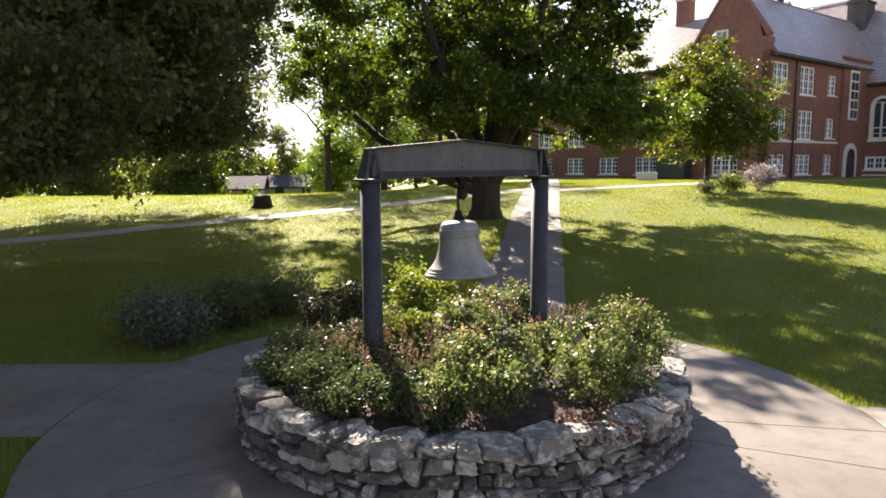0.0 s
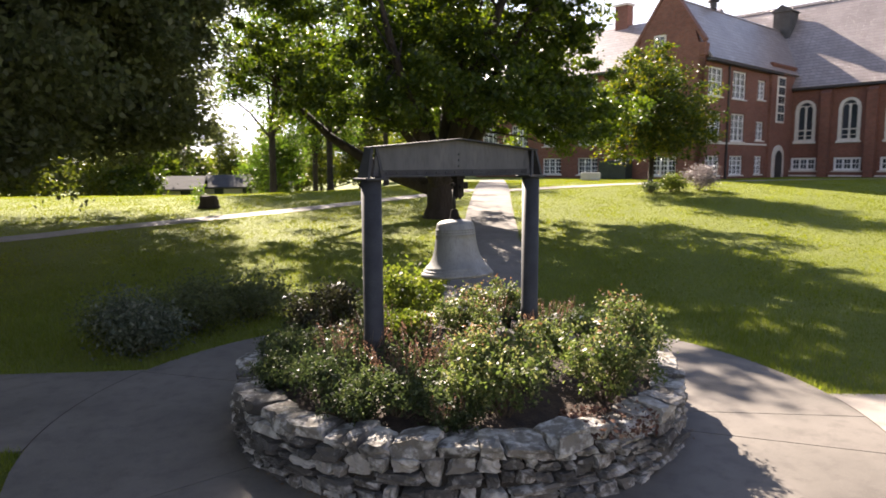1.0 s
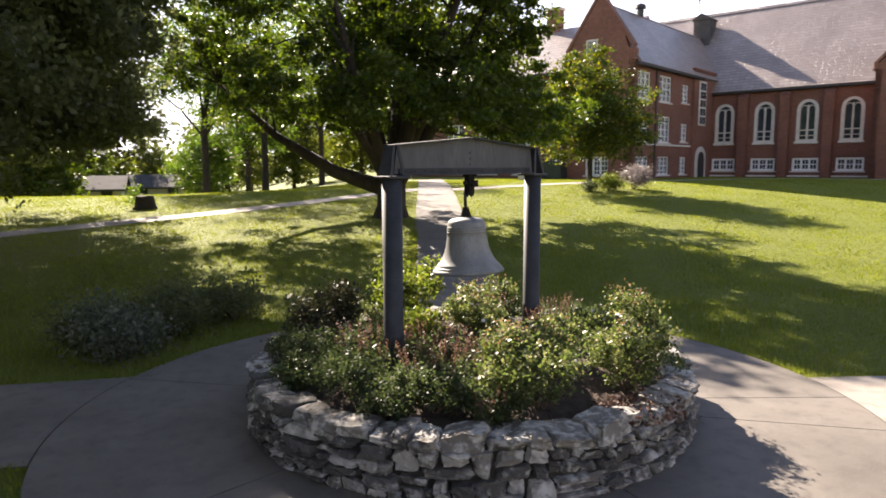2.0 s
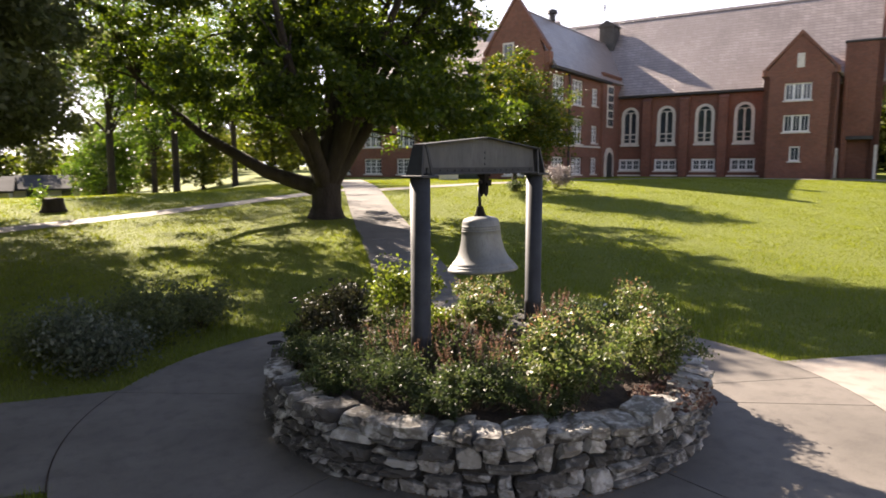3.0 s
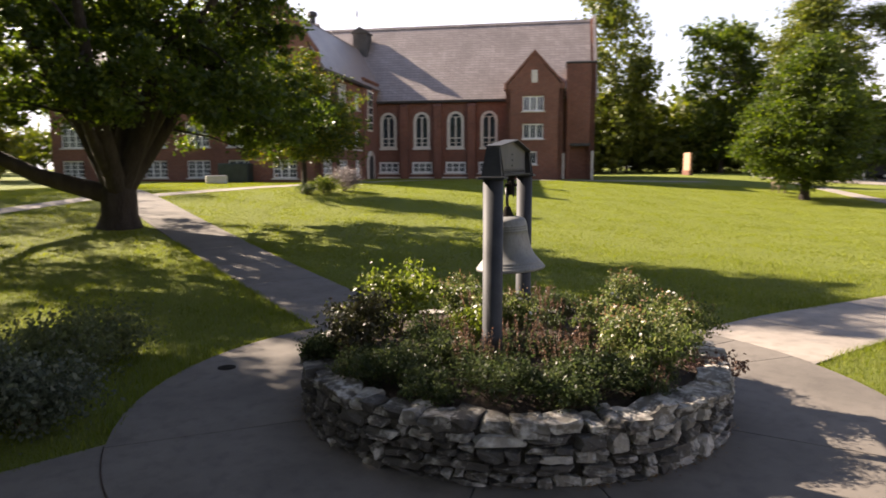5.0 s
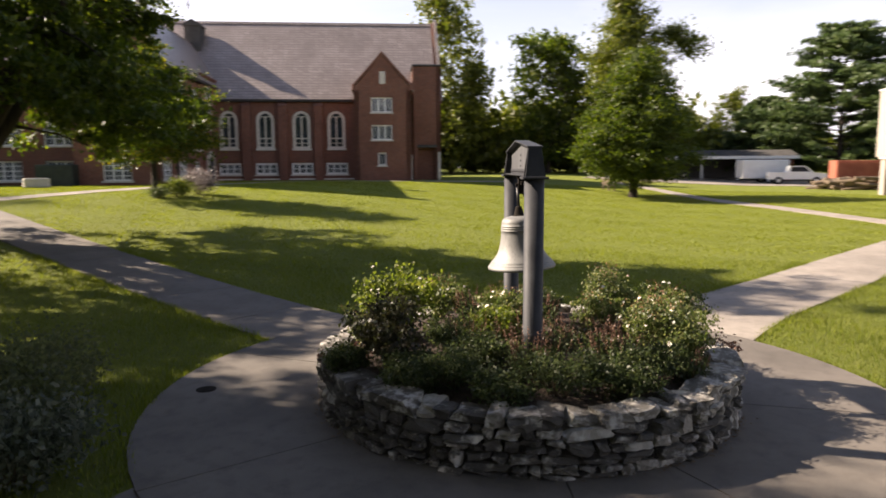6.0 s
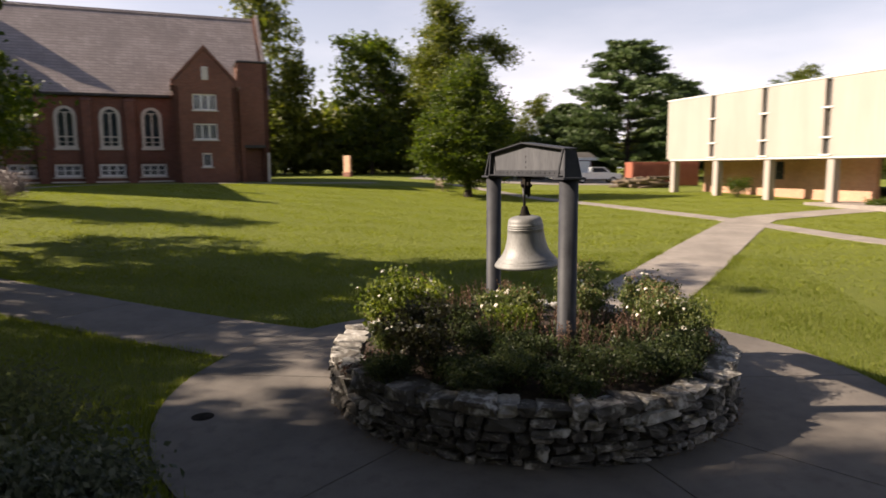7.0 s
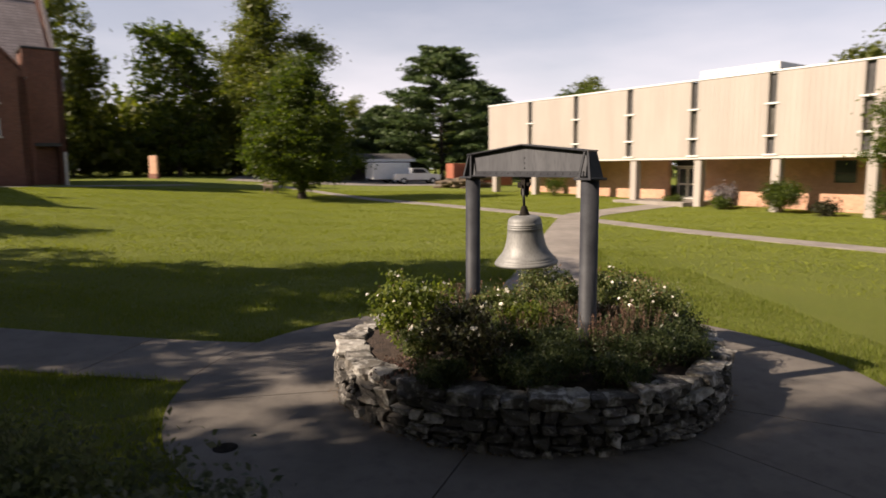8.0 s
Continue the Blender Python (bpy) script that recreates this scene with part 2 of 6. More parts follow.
M_LAWN = lawn_material()
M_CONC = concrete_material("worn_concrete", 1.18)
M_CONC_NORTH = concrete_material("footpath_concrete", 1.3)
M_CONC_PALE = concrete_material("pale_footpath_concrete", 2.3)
M_STONE = stone_material("weathered_limestone", 0.88)
# this heavier crust also carries the shade of the planter's west side
M_STONE_SHADED = stone_material("crusted_shaded_limestone", 1.65)
M_STONE_PALE = stone_material("clean_limestone", 0.25)
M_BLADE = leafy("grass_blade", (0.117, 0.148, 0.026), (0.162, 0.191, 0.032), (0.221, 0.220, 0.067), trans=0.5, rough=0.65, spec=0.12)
M_SOIL = plain("bark_mulch", (0.030, 0.020, 0.015), (0.075, 0.050, 0.036), 9, 45, 0.95, bump=0.9, dist=0.03)
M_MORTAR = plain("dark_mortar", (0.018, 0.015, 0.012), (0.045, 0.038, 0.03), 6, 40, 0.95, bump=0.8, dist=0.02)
M_STEEL = plain("dark_painted_steel", (0.026, 0.027, 0.033), (0.046, 0.048, 0.055), 5, 70, 0.6, bump=0.08, dist=0.004, spec=0.28)
M_STEEL_WORN = plain("chalky_grey_steel_paint", (0.064, 0.066, 0.074), (0.104, 0.106, 0.115), 3, 30, 0.6, bump=0.08, dist=0.004, spec=0.3, stretch=(1, 1, 0.25))
M_IRON_ROUGH = plain("dull_cast_iron", (0.016, 0.014, 0.012), (0.035, 0.03, 0.026), 14, 90, 0.95, bump=0.3, dist=0.004, spec=0.05)
M_IRON = plain("black_iron", (0.012, 0.012, 0.013), (0.03, 0.028, 0.026), 12, 90, 0.5, bump=0.2, dist=0.003, spec=0.5)
M_BELL = plain("weathered_bell_metal", (0.185, 0.184, 0.180), (0.275, 0.274, 0.268), 5, 55, 0.60, metal=0.35, bump=0.06, dist=0.003, stretch=(1, 1, 0.35))
M_BARK = plain("rough_bark", (0.025, 0.019, 0.015), (0.053, 0.041, 0.032), 3, 16, 0.95, bump=1.0, dist=0.06, stretch=(1, 1, 0.25))
M_OAK = leafy("broadleaf_green", (0.038, 0.060, 0.011), (0.068, 0.096, 0.015), (0.120, 0.145, 0.021), trans=0.5)
M_DARKLEAF = leafy("dark_tree_leaf", (0.078, 0.090, 0.042), (0.108, 0.122, 0.054), (0.145, 0.160, 0.064), trans=0.56)
M_MAPLE = leafy("maple_leaf", (0.034, 0.056, 0.011), (0.068, 0.090, 0.014), (0.20, 0.182, 0.022), trans=0.48)
M_LIGHTLEAF = leafy("light_tree_leaf", (0.055, 0.095, 0.018), (0.09, 0.14, 0.025), (0.14, 0.18, 0.035), trans=0.5)
M_WOODS = leafy("far_tree_leaf", (0.065, 0.085, 0.016), (0.11, 0.130, 0.022), (0.17, 0.175, 0.03), trans=0.4)
M_PINE = leafy("pine_needle", (0.045, 0.075, 0.026), (0.070, 0.105, 0.032), (0.10, 0.13, 0.04), trans=0.25)
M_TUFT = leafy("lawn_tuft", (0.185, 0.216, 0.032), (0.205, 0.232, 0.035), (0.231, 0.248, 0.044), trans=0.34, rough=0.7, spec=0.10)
M_SLOT = glass_material("slot_glass", (0.07, 0.064, 0.056))
M_BRICK = brick_material("red_brick", (0.150, 0.056, 0.035), (0.215, 0.082, 0.050), (0.16, 0.125, 0.10))
M_BRICK_TAN = brick_material("salmon_brick", (0.46, 0.24, 0.15), (0.54, 0.30, 0.19), (0.46, 0.36, 0.28))
M_SLATE = slate_material("grey_slate", (0.25, 0.205, 0.185), (0.33, 0.275, 0.25), 0.36)
M_TRIM = plain("pale_limestone_trim", (0.55, 0.50, 0.43), (0.66, 0.61, 0.54), 3, 40, 0.8)
M_WHITE = plain("white_paint", (0.72, 0.71, 0.68), (0.80, 0.79, 0.77), 2, 30, 0.5, bump=0.05)
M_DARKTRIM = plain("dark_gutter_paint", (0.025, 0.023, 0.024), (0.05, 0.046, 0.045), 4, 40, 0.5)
M_GLASS = glass_material("window_glass")
M_PANEL = panel_material()
M_METALBAR = plain("pale_metal", (0.62, 0.60, 0.56), (0.72, 0.70, 0.66), 3, 30, 0.4)
M_GREYROOF = plain("grey_shingle", (0.060, 0.058, 0.056), (0.095, 0.09, 0.088), 1, 12, 0.95, spec=0.1)
M_REDMETAL = plain("rusty_red_metal", (0.27, 0.085, 0.052), (0.36, 0.125, 0.075), 1.5, 20, 0.6)
M_WOODPILE = plain("weathered_logs", (0.11, 0.08, 0.055), (0.24, 0.18, 0.12), 2, 15, 0.9, bump=0.6, dist=0.03)
M_TYRE = plain("black_rubber", (0.015, 0.015, 0.015), (0.03, 0.03, 0.03), 5, 40, 0.85)
M_SIDING = plain("pale_siding", (0.50, 0.49, 0.46), (0.62, 0.60, 0.57), 1, 15, 0.8)
# ---- building helpers ----
def mesh_from(name, verts, faces, material, smooth=False):
    me = bpy.data.meshes.new(name)
    me.from_pydata([tuple(v) for v in verts], [], faces)
    me.materials.append(material)
    if smooth:
        me.polygons.foreach_set("use_smooth", [True] * len(me.polygons))
    me.update()
    return me


def part(name, bm, material, parent, label="", smooth=False):
    """Links a bmesh as one mesh object under a thing or a part."""
    me = bpy.data.meshes.new(name)
    bm.to_mesh(me)
    bm.free()
    me.materials.append(material)
    if smooth:
        me.polygons.foreach_set("use_smooth", [True] * len(me.polygons))
    ob = new(name, me)
    ob.parent = parent
    if label:
        ob["label"] = label
    return ob


def thing(name, m, label, category, group="", kind=""):
    ob = new(name)
    ob.matrix_world = m
    ob.empty_display_size = 0.2
    return tagged(ob, label, category, group, kind)


def box(bm, x0, x1, y0, y1, z0, z1, bevel=0.0, m=None):
    """An upright box; m turns or moves it."""
    vs = [bm.verts.new((x, y, z)) for z in (z0, z1) for x, y in ((x0, y0), (x1, y0), (x1, y1), (x0, y1))]
    fs = [bm.faces.new([vs[i] for i in q]) for q in ((3, 2, 1, 0), (4, 5, 6, 7), (0, 1, 5, 4), (1, 2, 6, 5), (2, 3, 7, 6), (3, 0, 4, 7))]
    if bevel:
        out = bmesh.ops.bevel(bm, geom=list({e for f in fs for e in f.edges}), offset=bevel, segments=1, affect="EDGES")
        vs = list({v for f in out["faces"] for v in f.verts} | {v for v in vs if v.is_valid})
    if m is not None:
        bmesh.ops.transform(bm, matrix=m, verts=[v for v in vs if v.is_valid])


def one_box(*a, **k):
    bm = bmesh.new()
    box(bm, *a, **k)
    return bm


def prism(bm, outline, y0, y1, m=None):
    """An outline in x, z drawn out along y."""
    a = [bm.verts.new((x, y0, z)) for x, z in outline]
    b = [bm.verts.new((x, y1, z)) for x, z in outline]
    n = len(a)
    bm.faces.new(a)
    bm.faces.new(b[::-1])
    for i in range(n):
        j = (i + 1) % n
        bm.faces.new((a[j], a[i], b[i], b[j]))
    if m is not None:
        bmesh.ops.transform(bm, matrix=m, verts=a + b)
    bmesh.ops.recalc_face_normals(bm, faces=bm.faces[:])


def one_prism(*a, **k):
    bm = bmesh.new()
    prism(bm, *a, **k)
    return bm


def lathe(bm, profile, steps=48, cap=True):
    """A profile of (radius, z) turned round the z axis."""
    rings = [[bm.verts.new((r * cos(2 * pi * k / steps), r * sin(2 * pi * k / steps), z)) for k in range(steps)] for r, z in profile]
    for a, b in zip(rings, rings[1:]):
        for k in range(steps):
            j = (k + 1) % steps
            bm.faces.new((a[k], a[j], b[j], b[k]))
    if cap:
        bm.faces.new(rings[0][::-1])
        bm.faces.new(rings[-1])


def one_lathe(profile, steps=48, cap=True):
    bm = bmesh.new()
    lathe(bm, profile, steps, cap)
    return bm


def tube(verts, faces, pts, radii, sides=7):
    """Adds a tapered tube along points to plain lists."""
    start = len(verts)
    n = len(pts)
    for i, p in enumerate(pts):
        d = (pts[min(i + 1, n - 1)] - pts[max(i - 1, 0)]).normalized()
        u = d.cross(Vector((0.31, 0.83, 0.46))).normalized()
        w = d.cross(u)
        for k in range(sides):
            a = 2 * pi * k / sides
            verts.append(p + (u * cos(a) + w * sin(a)) * radii[i])
    for i in range(n - 1):
        for k in range(sides):
            j = (k + 1) % sides
            faces.append((start + i * sides + k, start + i * sides + j, start + (i + 1) * sides + j, start + (i + 1) * sides + k))
    faces.append(tuple(start + (n - 1) * sides + k for k in range(sides)))


def leaf_mesh(name, centres, size, rng, material, droop=0.35, aspect=0.55, normals=None):
    """Many small four-cornered leaves, one island each, at the given places."""
    n = len(centres)
    c = np.asarray(centres, dtype=np.float32)
    s = size * rng.uniform(0.6, 1.3, (n, 1)).astype(np.float32)
    a = rng.normal(size=(n, 3)).astype(np.float32)
    a[:, 2] -= droop
    a /= np.linalg.norm(a, axis=1, keepdims=True) + 1e-6
    b = rng.normal(size=(n, 3)).astype(np.float32)
    b -= (b * a).sum(1, keepdims=True) * a
    b /= np.linalg.norm(b, axis=1, keepdims=True) + 1e-6
    v = np.empty((n, 4, 3), dtype=np.float32)
    up = np.cross(a, b) * s * 0.12
    v[:, 0] = c - a * s * 0.5
    v[:, 1] = c + b * s * aspect * 0.5 + up
    v[:, 2] = c + a * s * 0.5
    v[:, 3] = c - b * s * aspect * 0.5 + up
    me = bpy.data.meshes.new(name)
    me.vertices.add(4 * n)
    me.vertices.foreach_set("co", v.reshape(-1))
    me.loops.add(4 * n)
    me.loops.foreach_set("vertex_index", np.arange(4 * n, dtype=np.int32))
    me.polygons.add(n)
    me.polygons.foreach_set("loop_start", np.arange(0, 4 * n, 4, dtype=np.int32))
    me.materials.append(material)
    me.update(calc_edges=True)
    return me


def clump_points(rng, blobs, clumps, leaves, spread, shell=0.45, flat=0.6):
    """Leaf places: clumps scattered through the outer part of ellipsoids (x, y, z, rx, ry, rz), leaves scattered round each clump."""
    weight = np.array([b[3] * b[4] * b[5] for b in blobs]) ** 0.75
    pick = rng.choice(len(blobs), clumps, p=weight / weight.sum())
    b = np.array(blobs)[pick]
    d = rng.normal(size=(clumps, 3))
    d /= np.linalg.norm(d, axis=1, keepdims=True)
    r = (shell + (1 - shell) * rng.uniform(0, 1, (clumps, 1))) * rng.uniform(0.86, 1.08, (clumps, 1))
    cen = b[:, :3] + d * r * b[:, 3:]
    who = rng.integers(0, clumps, leaves)
    off = rng.normal(size=(leaves, 3)) * spread * rng.uniform(0.4, 1.3, (clumps, 1))[who]
    off[:, 2] *= flat
    return cen, cen[who] + off


def gh(x, y):
    """Height of the ground."""
    def ramp(v, a, b):
        t = np.clip((v - a) / (b - a), 0.0, 1.0)
        return t * t * (3 - 2 * t) * 0.55 + t * 0.45
    left = 0.62 + 0.38 * ramp(x, -12, 12)
    north = ramp(y, 11.5, 37) * 1.55 * left
    east = ramp(x, 24, 52) * 0.62 * (1 - ramp(y, 10, 37))
    far = ramp(np.hypot(x, y), 55, 130) * 0.55
    dip = ramp(y, 40, 60) * ramp(-x, -2, 14) * 3.0
    return north + east + far - dip
# ---- ground and paths ----
RING = (0.149, 6.848)
PLAZA_R = 4.15
PATHS = {
    "north": ([(0.95, 10.0), (1.55, 13.6), (2.45, 19.0), (3.55, 26.0), (5.0, 34.5), (6.9, 46.0), (7.6, 50.5)], 1.80),
    "east": ([(3.2, 5.9), (6.0, 5.5), (9.2, 4.60), (16.0, 2.85), (25.3, 0.30), (27.5, -0.9), (31.0, -4.6), (33.9, -8.4)], 1.95),
    "west": ([(-3.2, 7.3), (-6.0, 7.3), (-12.0, 7.4), (-24.0, 8.0)], 2.4),
    "cross": ([(-30.0, 9.0), (-14.1, 20.6), (-10.2, 24.1), (-3.7, 28.7), (4.3, 35.0)], 1.25),
    "hall": ([(5.2, 33.6), (9.0, 34.6), (13.5, 36.0), (20.0, 38.4), (30.0, 41.0), (36.0, 36.0), (50.0, 28.0)], 1.2),
    "front": ([(5.6, -9.8), (12.6, -5.3), (18.7, -2.1), (25.9, 0.9), (33.0, 6.0), (42.0, 13.5), (58.0, 24.0)], 1.3),
}


def smooth_line(pts, step=1.3):
    """Points every step metres along a rounded line."""
    out = []
    n = len(pts)
    for i in range(n - 1):
        p0, p1, p2, p3 = [Vector(pts[min(max(k, 0), n - 1)]) for k in (i - 1, i, i + 1, i + 2)]
        m = max(2, int((p2 - p1).length / step))
        for k in range(m):
            t = k / m
            out.append(0.5 * ((2 * p1) + (p2 - p0) * t + (2 * p0 - 5 * p1 + 4 * p2 - p3) * t * t + (3 * p1 - p0 - 3 * p2 + p3) * t ** 3))
    out.append(Vector(pts[-1]))
    return out


PATH_LINES = {k: (smooth_line(p), w) for k, (p, w) in PATHS.items()}
_seg = []
for line, w in PATH_LINES.values():
    for a, b in zip(line, line[1:]):
        _seg.append((a.x, a.y, b.x, b.y, w / 2))
SEG = np.array(_seg)


def paved(px, py):
    """Signed distance to the nearest paving edge, negative on paving (arrays)."""
    px, py = np.atleast_1d(px), np.atleast_1d(py)
    d = np.hypot(px - RING[0], py - RING[1]) - PLAZA_R
    for x0, y0, x1, y1, w in SEG:
        dx, dy = x1 - x0, y1 - y0
        t = np.clip(((px - x0) * dx + (py - y0) * dy) / (dx * dx + dy * dy), 0, 1)
        d = np.minimum(d, np.hypot(px - x0 - t * dx, py - y0 - t * dy) - w)
    return d


def axis_steps(lo, hi):
    vals, v = [0.0], 0.0
    while v < hi:
        v += max(0.8, abs(v) * 0.06)
        vals.append(min(v, hi))
    neg, v = [], 0.0
    while v > lo:
        v -= max(0.8, abs(v) * 0.06)
        neg.append(max(v, lo))
    return neg[::-1] + vals


xs, ys = axis_steps(-700, 700), axis_steps(-700, 700)
g_verts = [(x, y + 8.0, gh(x, y + 8.0)) for y in ys for x in xs]
nx = len(xs)
g_faces = [(j * nx + i, j * nx + i + 1, (j + 1) * nx + i + 1, (j + 1) * nx + i) for j in range(len(ys) - 1) for i in range(nx - 1)]
ground = new("ground", mesh_from("ground", g_verts, g_faces, M_LAWN, smooth=True))
tagged(ground, "mown green lawn rising gently towards the brick hall", "lawn", kind="structure")


def path_slabs(key, lift, slab, parent):
    """One path as concrete slabs with narrow joints between them."""
    line, w = PATH_LINES[key]
    seg_len = [0.0]
    for a, b in zip(line, line[1:]):
        seg_len.append(seg_len[-1] + (b - a).length)
    total = seg_len[-1]

    def at(s):
        for i in range(len(line) - 1):
            if seg_len[i + 1] >= s or i == len(line) - 2:
                t = (s - seg_len[i]) / max(1e-6, seg_len[i + 1] - seg_len[i])
                p = line[i].lerp(line[i + 1], t)
                d = (line[min(i + 1, len(line) - 1)] - line[i]).normalized()
                return p, Vector((-d.y, d.x))
    count = max(1, int(total / slab))
    for k in range(count):
        bm = bmesh.new()
        top, low = [], []
        rows = 5
        for r in range(rows):
            s = total * k / count + 0.008 + (total / count - 0.016) * r / (rows - 1)
            p, side = at(s)
            for e in (-1, 1):
                q = p + side * e * w / 2
                z = gh(q.x, q.y) + lift
                top.append(bm.verts.new((q.x, q.y, z)))
                low.append(bm.verts.new((q.x, q.y, z - 0.12)))
        for r in range(rows - 1):
            a = 2 * r
            bm.faces.new((top[a + 1], top[a], top[a + 2], top[a + 3]))
            bm.faces.new((top[a], low[a], low[a + 2], top[a + 2]))
            bm.faces.new((low[a + 1], top[a + 1], top[a + 3], low[a + 3]))
        bm.faces.new((top[0], top[1], low[1], low[0]))
        bm.faces.new((top[-1], top[-2], low[-2], low[-1]))
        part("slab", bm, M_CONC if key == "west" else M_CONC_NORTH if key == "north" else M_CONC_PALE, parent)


for key, lift, slab in (("north", 0.022, 2.4), ("east", 0.023, 2.4), ("west", 0.018, 2.6), ("cross", 0.014, 3.0), ("hall", 0.018, 3.0), ("front", 0.020, 3.0)):
    pav = thing("pavement_" + key, Matrix(), "worn grey-tan concrete footpath set flush in the lawn", "footpath", kind="structure")
    path_slabs(key, lift, slab, pav)

# the round plaza about the planter: wedge slabs with joints, laid slightly over the path ends
plaza = thing("pavement_plaza", Matrix(), "round apron of worn concrete slabs about the stone planter", "pavement", kind="structure")
JOINTS = [32, 100, 158, 214, 239, 288, 336, 349]
for k, a0 in enumerate(JOINTS):
    a1 = JOINTS[(k + 1) % len(JOINTS)] + (360 if k == len(JOINTS) - 1 else 0)
    for r0, r1 in ((2.0, PLAZA_R),):
        bm = bmesh.new()
        n = 10
        ring = []
        for r, g in ((r0 + 0.006, 0), (r1 - 0.006, 0)):
            gap = math.degrees(0.007 / r)
            row = []
            for i in range(n + 1):
                a = radians(a0 + gap + (a1 - a0 - 2 * gap) * i / n)
                x, y = RING[0] + r * cos(a), RING[1] + r * sin(a)
                row.append((bm.verts.new((x, y, 0.028)), bm.verts.new((x, y, -0.1))))
            ring.append(row)
        for i in range(n):
            (a, al), (b, bl) = ring[0][i], ring[0][i + 1]
            (c, cl), (d, dl) = ring[1][i], ring[1][i + 1]
            bm.faces.new((a, c, d, b))
            bm.faces.new((c, cl, dl, d))
            bm.faces.new((b, bl, al, a))
        for i in (0, n):
            (a, al), (c, cl) = ring[0][i], ring[1][i]
            bm.faces.new((a, al, cl, c) if i == 0 else (c, cl, al, a))
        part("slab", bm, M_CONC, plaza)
bed = new("pavement_bed", mesh_from("pavement_bed", [(RING[0] + (PLAZA_R - 0.05) * cos(2 * pi * i / 64), RING[1] + (PLAZA_R - 0.05) * sin(2 * pi * i / 64), 0.008) for i in range(64)], [tuple(range(64))], M_MORTAR))
tagged(bed, "dark dirt showing in the joints between slabs", "pavement", kind="structure")
bm = bmesh.new()
for i in range(128):
    mx, my = RING[0] + (PLAZA_R + 0.02) * cos(2 * pi * (i + 0.5) / 128), RING[1] + (PLAZA_R + 0.02) * sin(2 * pi * (i + 0.5) / 128)
    if paved(mx, my)[0] > -0.02:
        continue
    q = [(PLAZA_R + d, 2 * pi * (i + e) / 128) for d, e in ((-0.004, 0), (0.009, 0), (0.009, 1), (-0.004, 1))]
    bm.faces.new([bm.verts.new((RING[0] + r * cos(t), RING[1] + r * sin(t), 0.0265)) for r, t in q])
bmesh.ops.remove_doubles(bm, verts=bm.verts[:], dist=0.0005)
part("joint", bm, M_SOIL, bed, "dirt-filled joint round the apron")
# ---- the stone planter ----
rng = np.random.default_rng(7)
WALL_R, WALL_H = 2.255, 0.585


def stone_mesh(seed, cuts=3):
    """A rough quarry stone about one unit long, deep and high: a skewed block with chipped corners and uneven faces."""
    r = np.random.default_rng(seed)
    bm = bmesh.new()
    bmesh.ops.create_cube(bm, size=1.0)
    bmesh.ops.subdivide_edges(bm, edges=bm.edges[:], cuts=cuts, use_grid_fill=True)
    off = Vector(r.uniform(-50, 50, 3))
    corner = r.uniform(-0.15, 0.15, (2, 2, 2, 3))
    for v in bm.verts:
        c = v.co
        u = [c[k] + 0.5 for k in range(3)]
        push = Vector((0, 0, 0))
        for i in (0, 1):
            for j in (0, 1):
                for k in (0, 1):
                    w = (u[0] if i else 1 - u[0]) * (u[1] if j else 1 - u[1]) * (u[2] if k else 1 - u[2])
                    push += w * Vector(corner[i, j, k])
        lp = c.lerp(c.normalized() * 0.56, 0.26) + push
        v.co = lp + noise.noise_vector(lp * 2.3 + off) * 0.12 + noise.noise_vector(lp * 6.5 + off * 1.7) * 0.075
    me = bpy.data.meshes.new("stone")
    bm.to_mesh(me)
    bm.free()
    me.materials.append(M_STONE)
    return me


STONES = [stone_mesh(100 + k) for k in range(18)]
PALE = [stone_mesh(140 + k) for k in range(6)]
SHADED = [stone_mesh(160 + k) for k in range(8)]
for me in SHADED:
    me.materials[0] = M_STONE_SHADED
for me in PALE:
    me.materials[0] = M_STONE_PALE
planter = thing("stone_planter", pose(RING[0], RING[1], 0), "round raised planter of rough weathered limestone rubble on concrete", "planter")
# core of near-black mortar; the gaps' shade is part of its colour
core = bmesh.new()
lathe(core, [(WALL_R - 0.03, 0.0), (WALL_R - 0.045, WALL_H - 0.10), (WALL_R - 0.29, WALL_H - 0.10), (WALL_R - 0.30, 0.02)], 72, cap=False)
part("wall_core", core, M_MORTAR, planter, "dark mortar with the shade between the stones put into its colour")


def lay(a, r, z, length, depth, height, tilt=0.0, lean=0.0, cap=False):
    # south and east get more clean stone; the west's shade is put into darker stones
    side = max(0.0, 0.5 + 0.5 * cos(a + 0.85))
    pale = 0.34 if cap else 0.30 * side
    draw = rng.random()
    pile = PALE if draw < pale else SHADED if draw > 1 - 0.95 * (1 - side) and not cap else STONES
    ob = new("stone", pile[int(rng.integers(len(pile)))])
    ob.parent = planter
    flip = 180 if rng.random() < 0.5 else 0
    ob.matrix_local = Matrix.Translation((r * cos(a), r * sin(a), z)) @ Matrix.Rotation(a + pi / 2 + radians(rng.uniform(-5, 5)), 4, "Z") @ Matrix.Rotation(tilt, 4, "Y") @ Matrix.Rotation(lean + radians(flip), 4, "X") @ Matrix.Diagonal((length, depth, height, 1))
    return ob


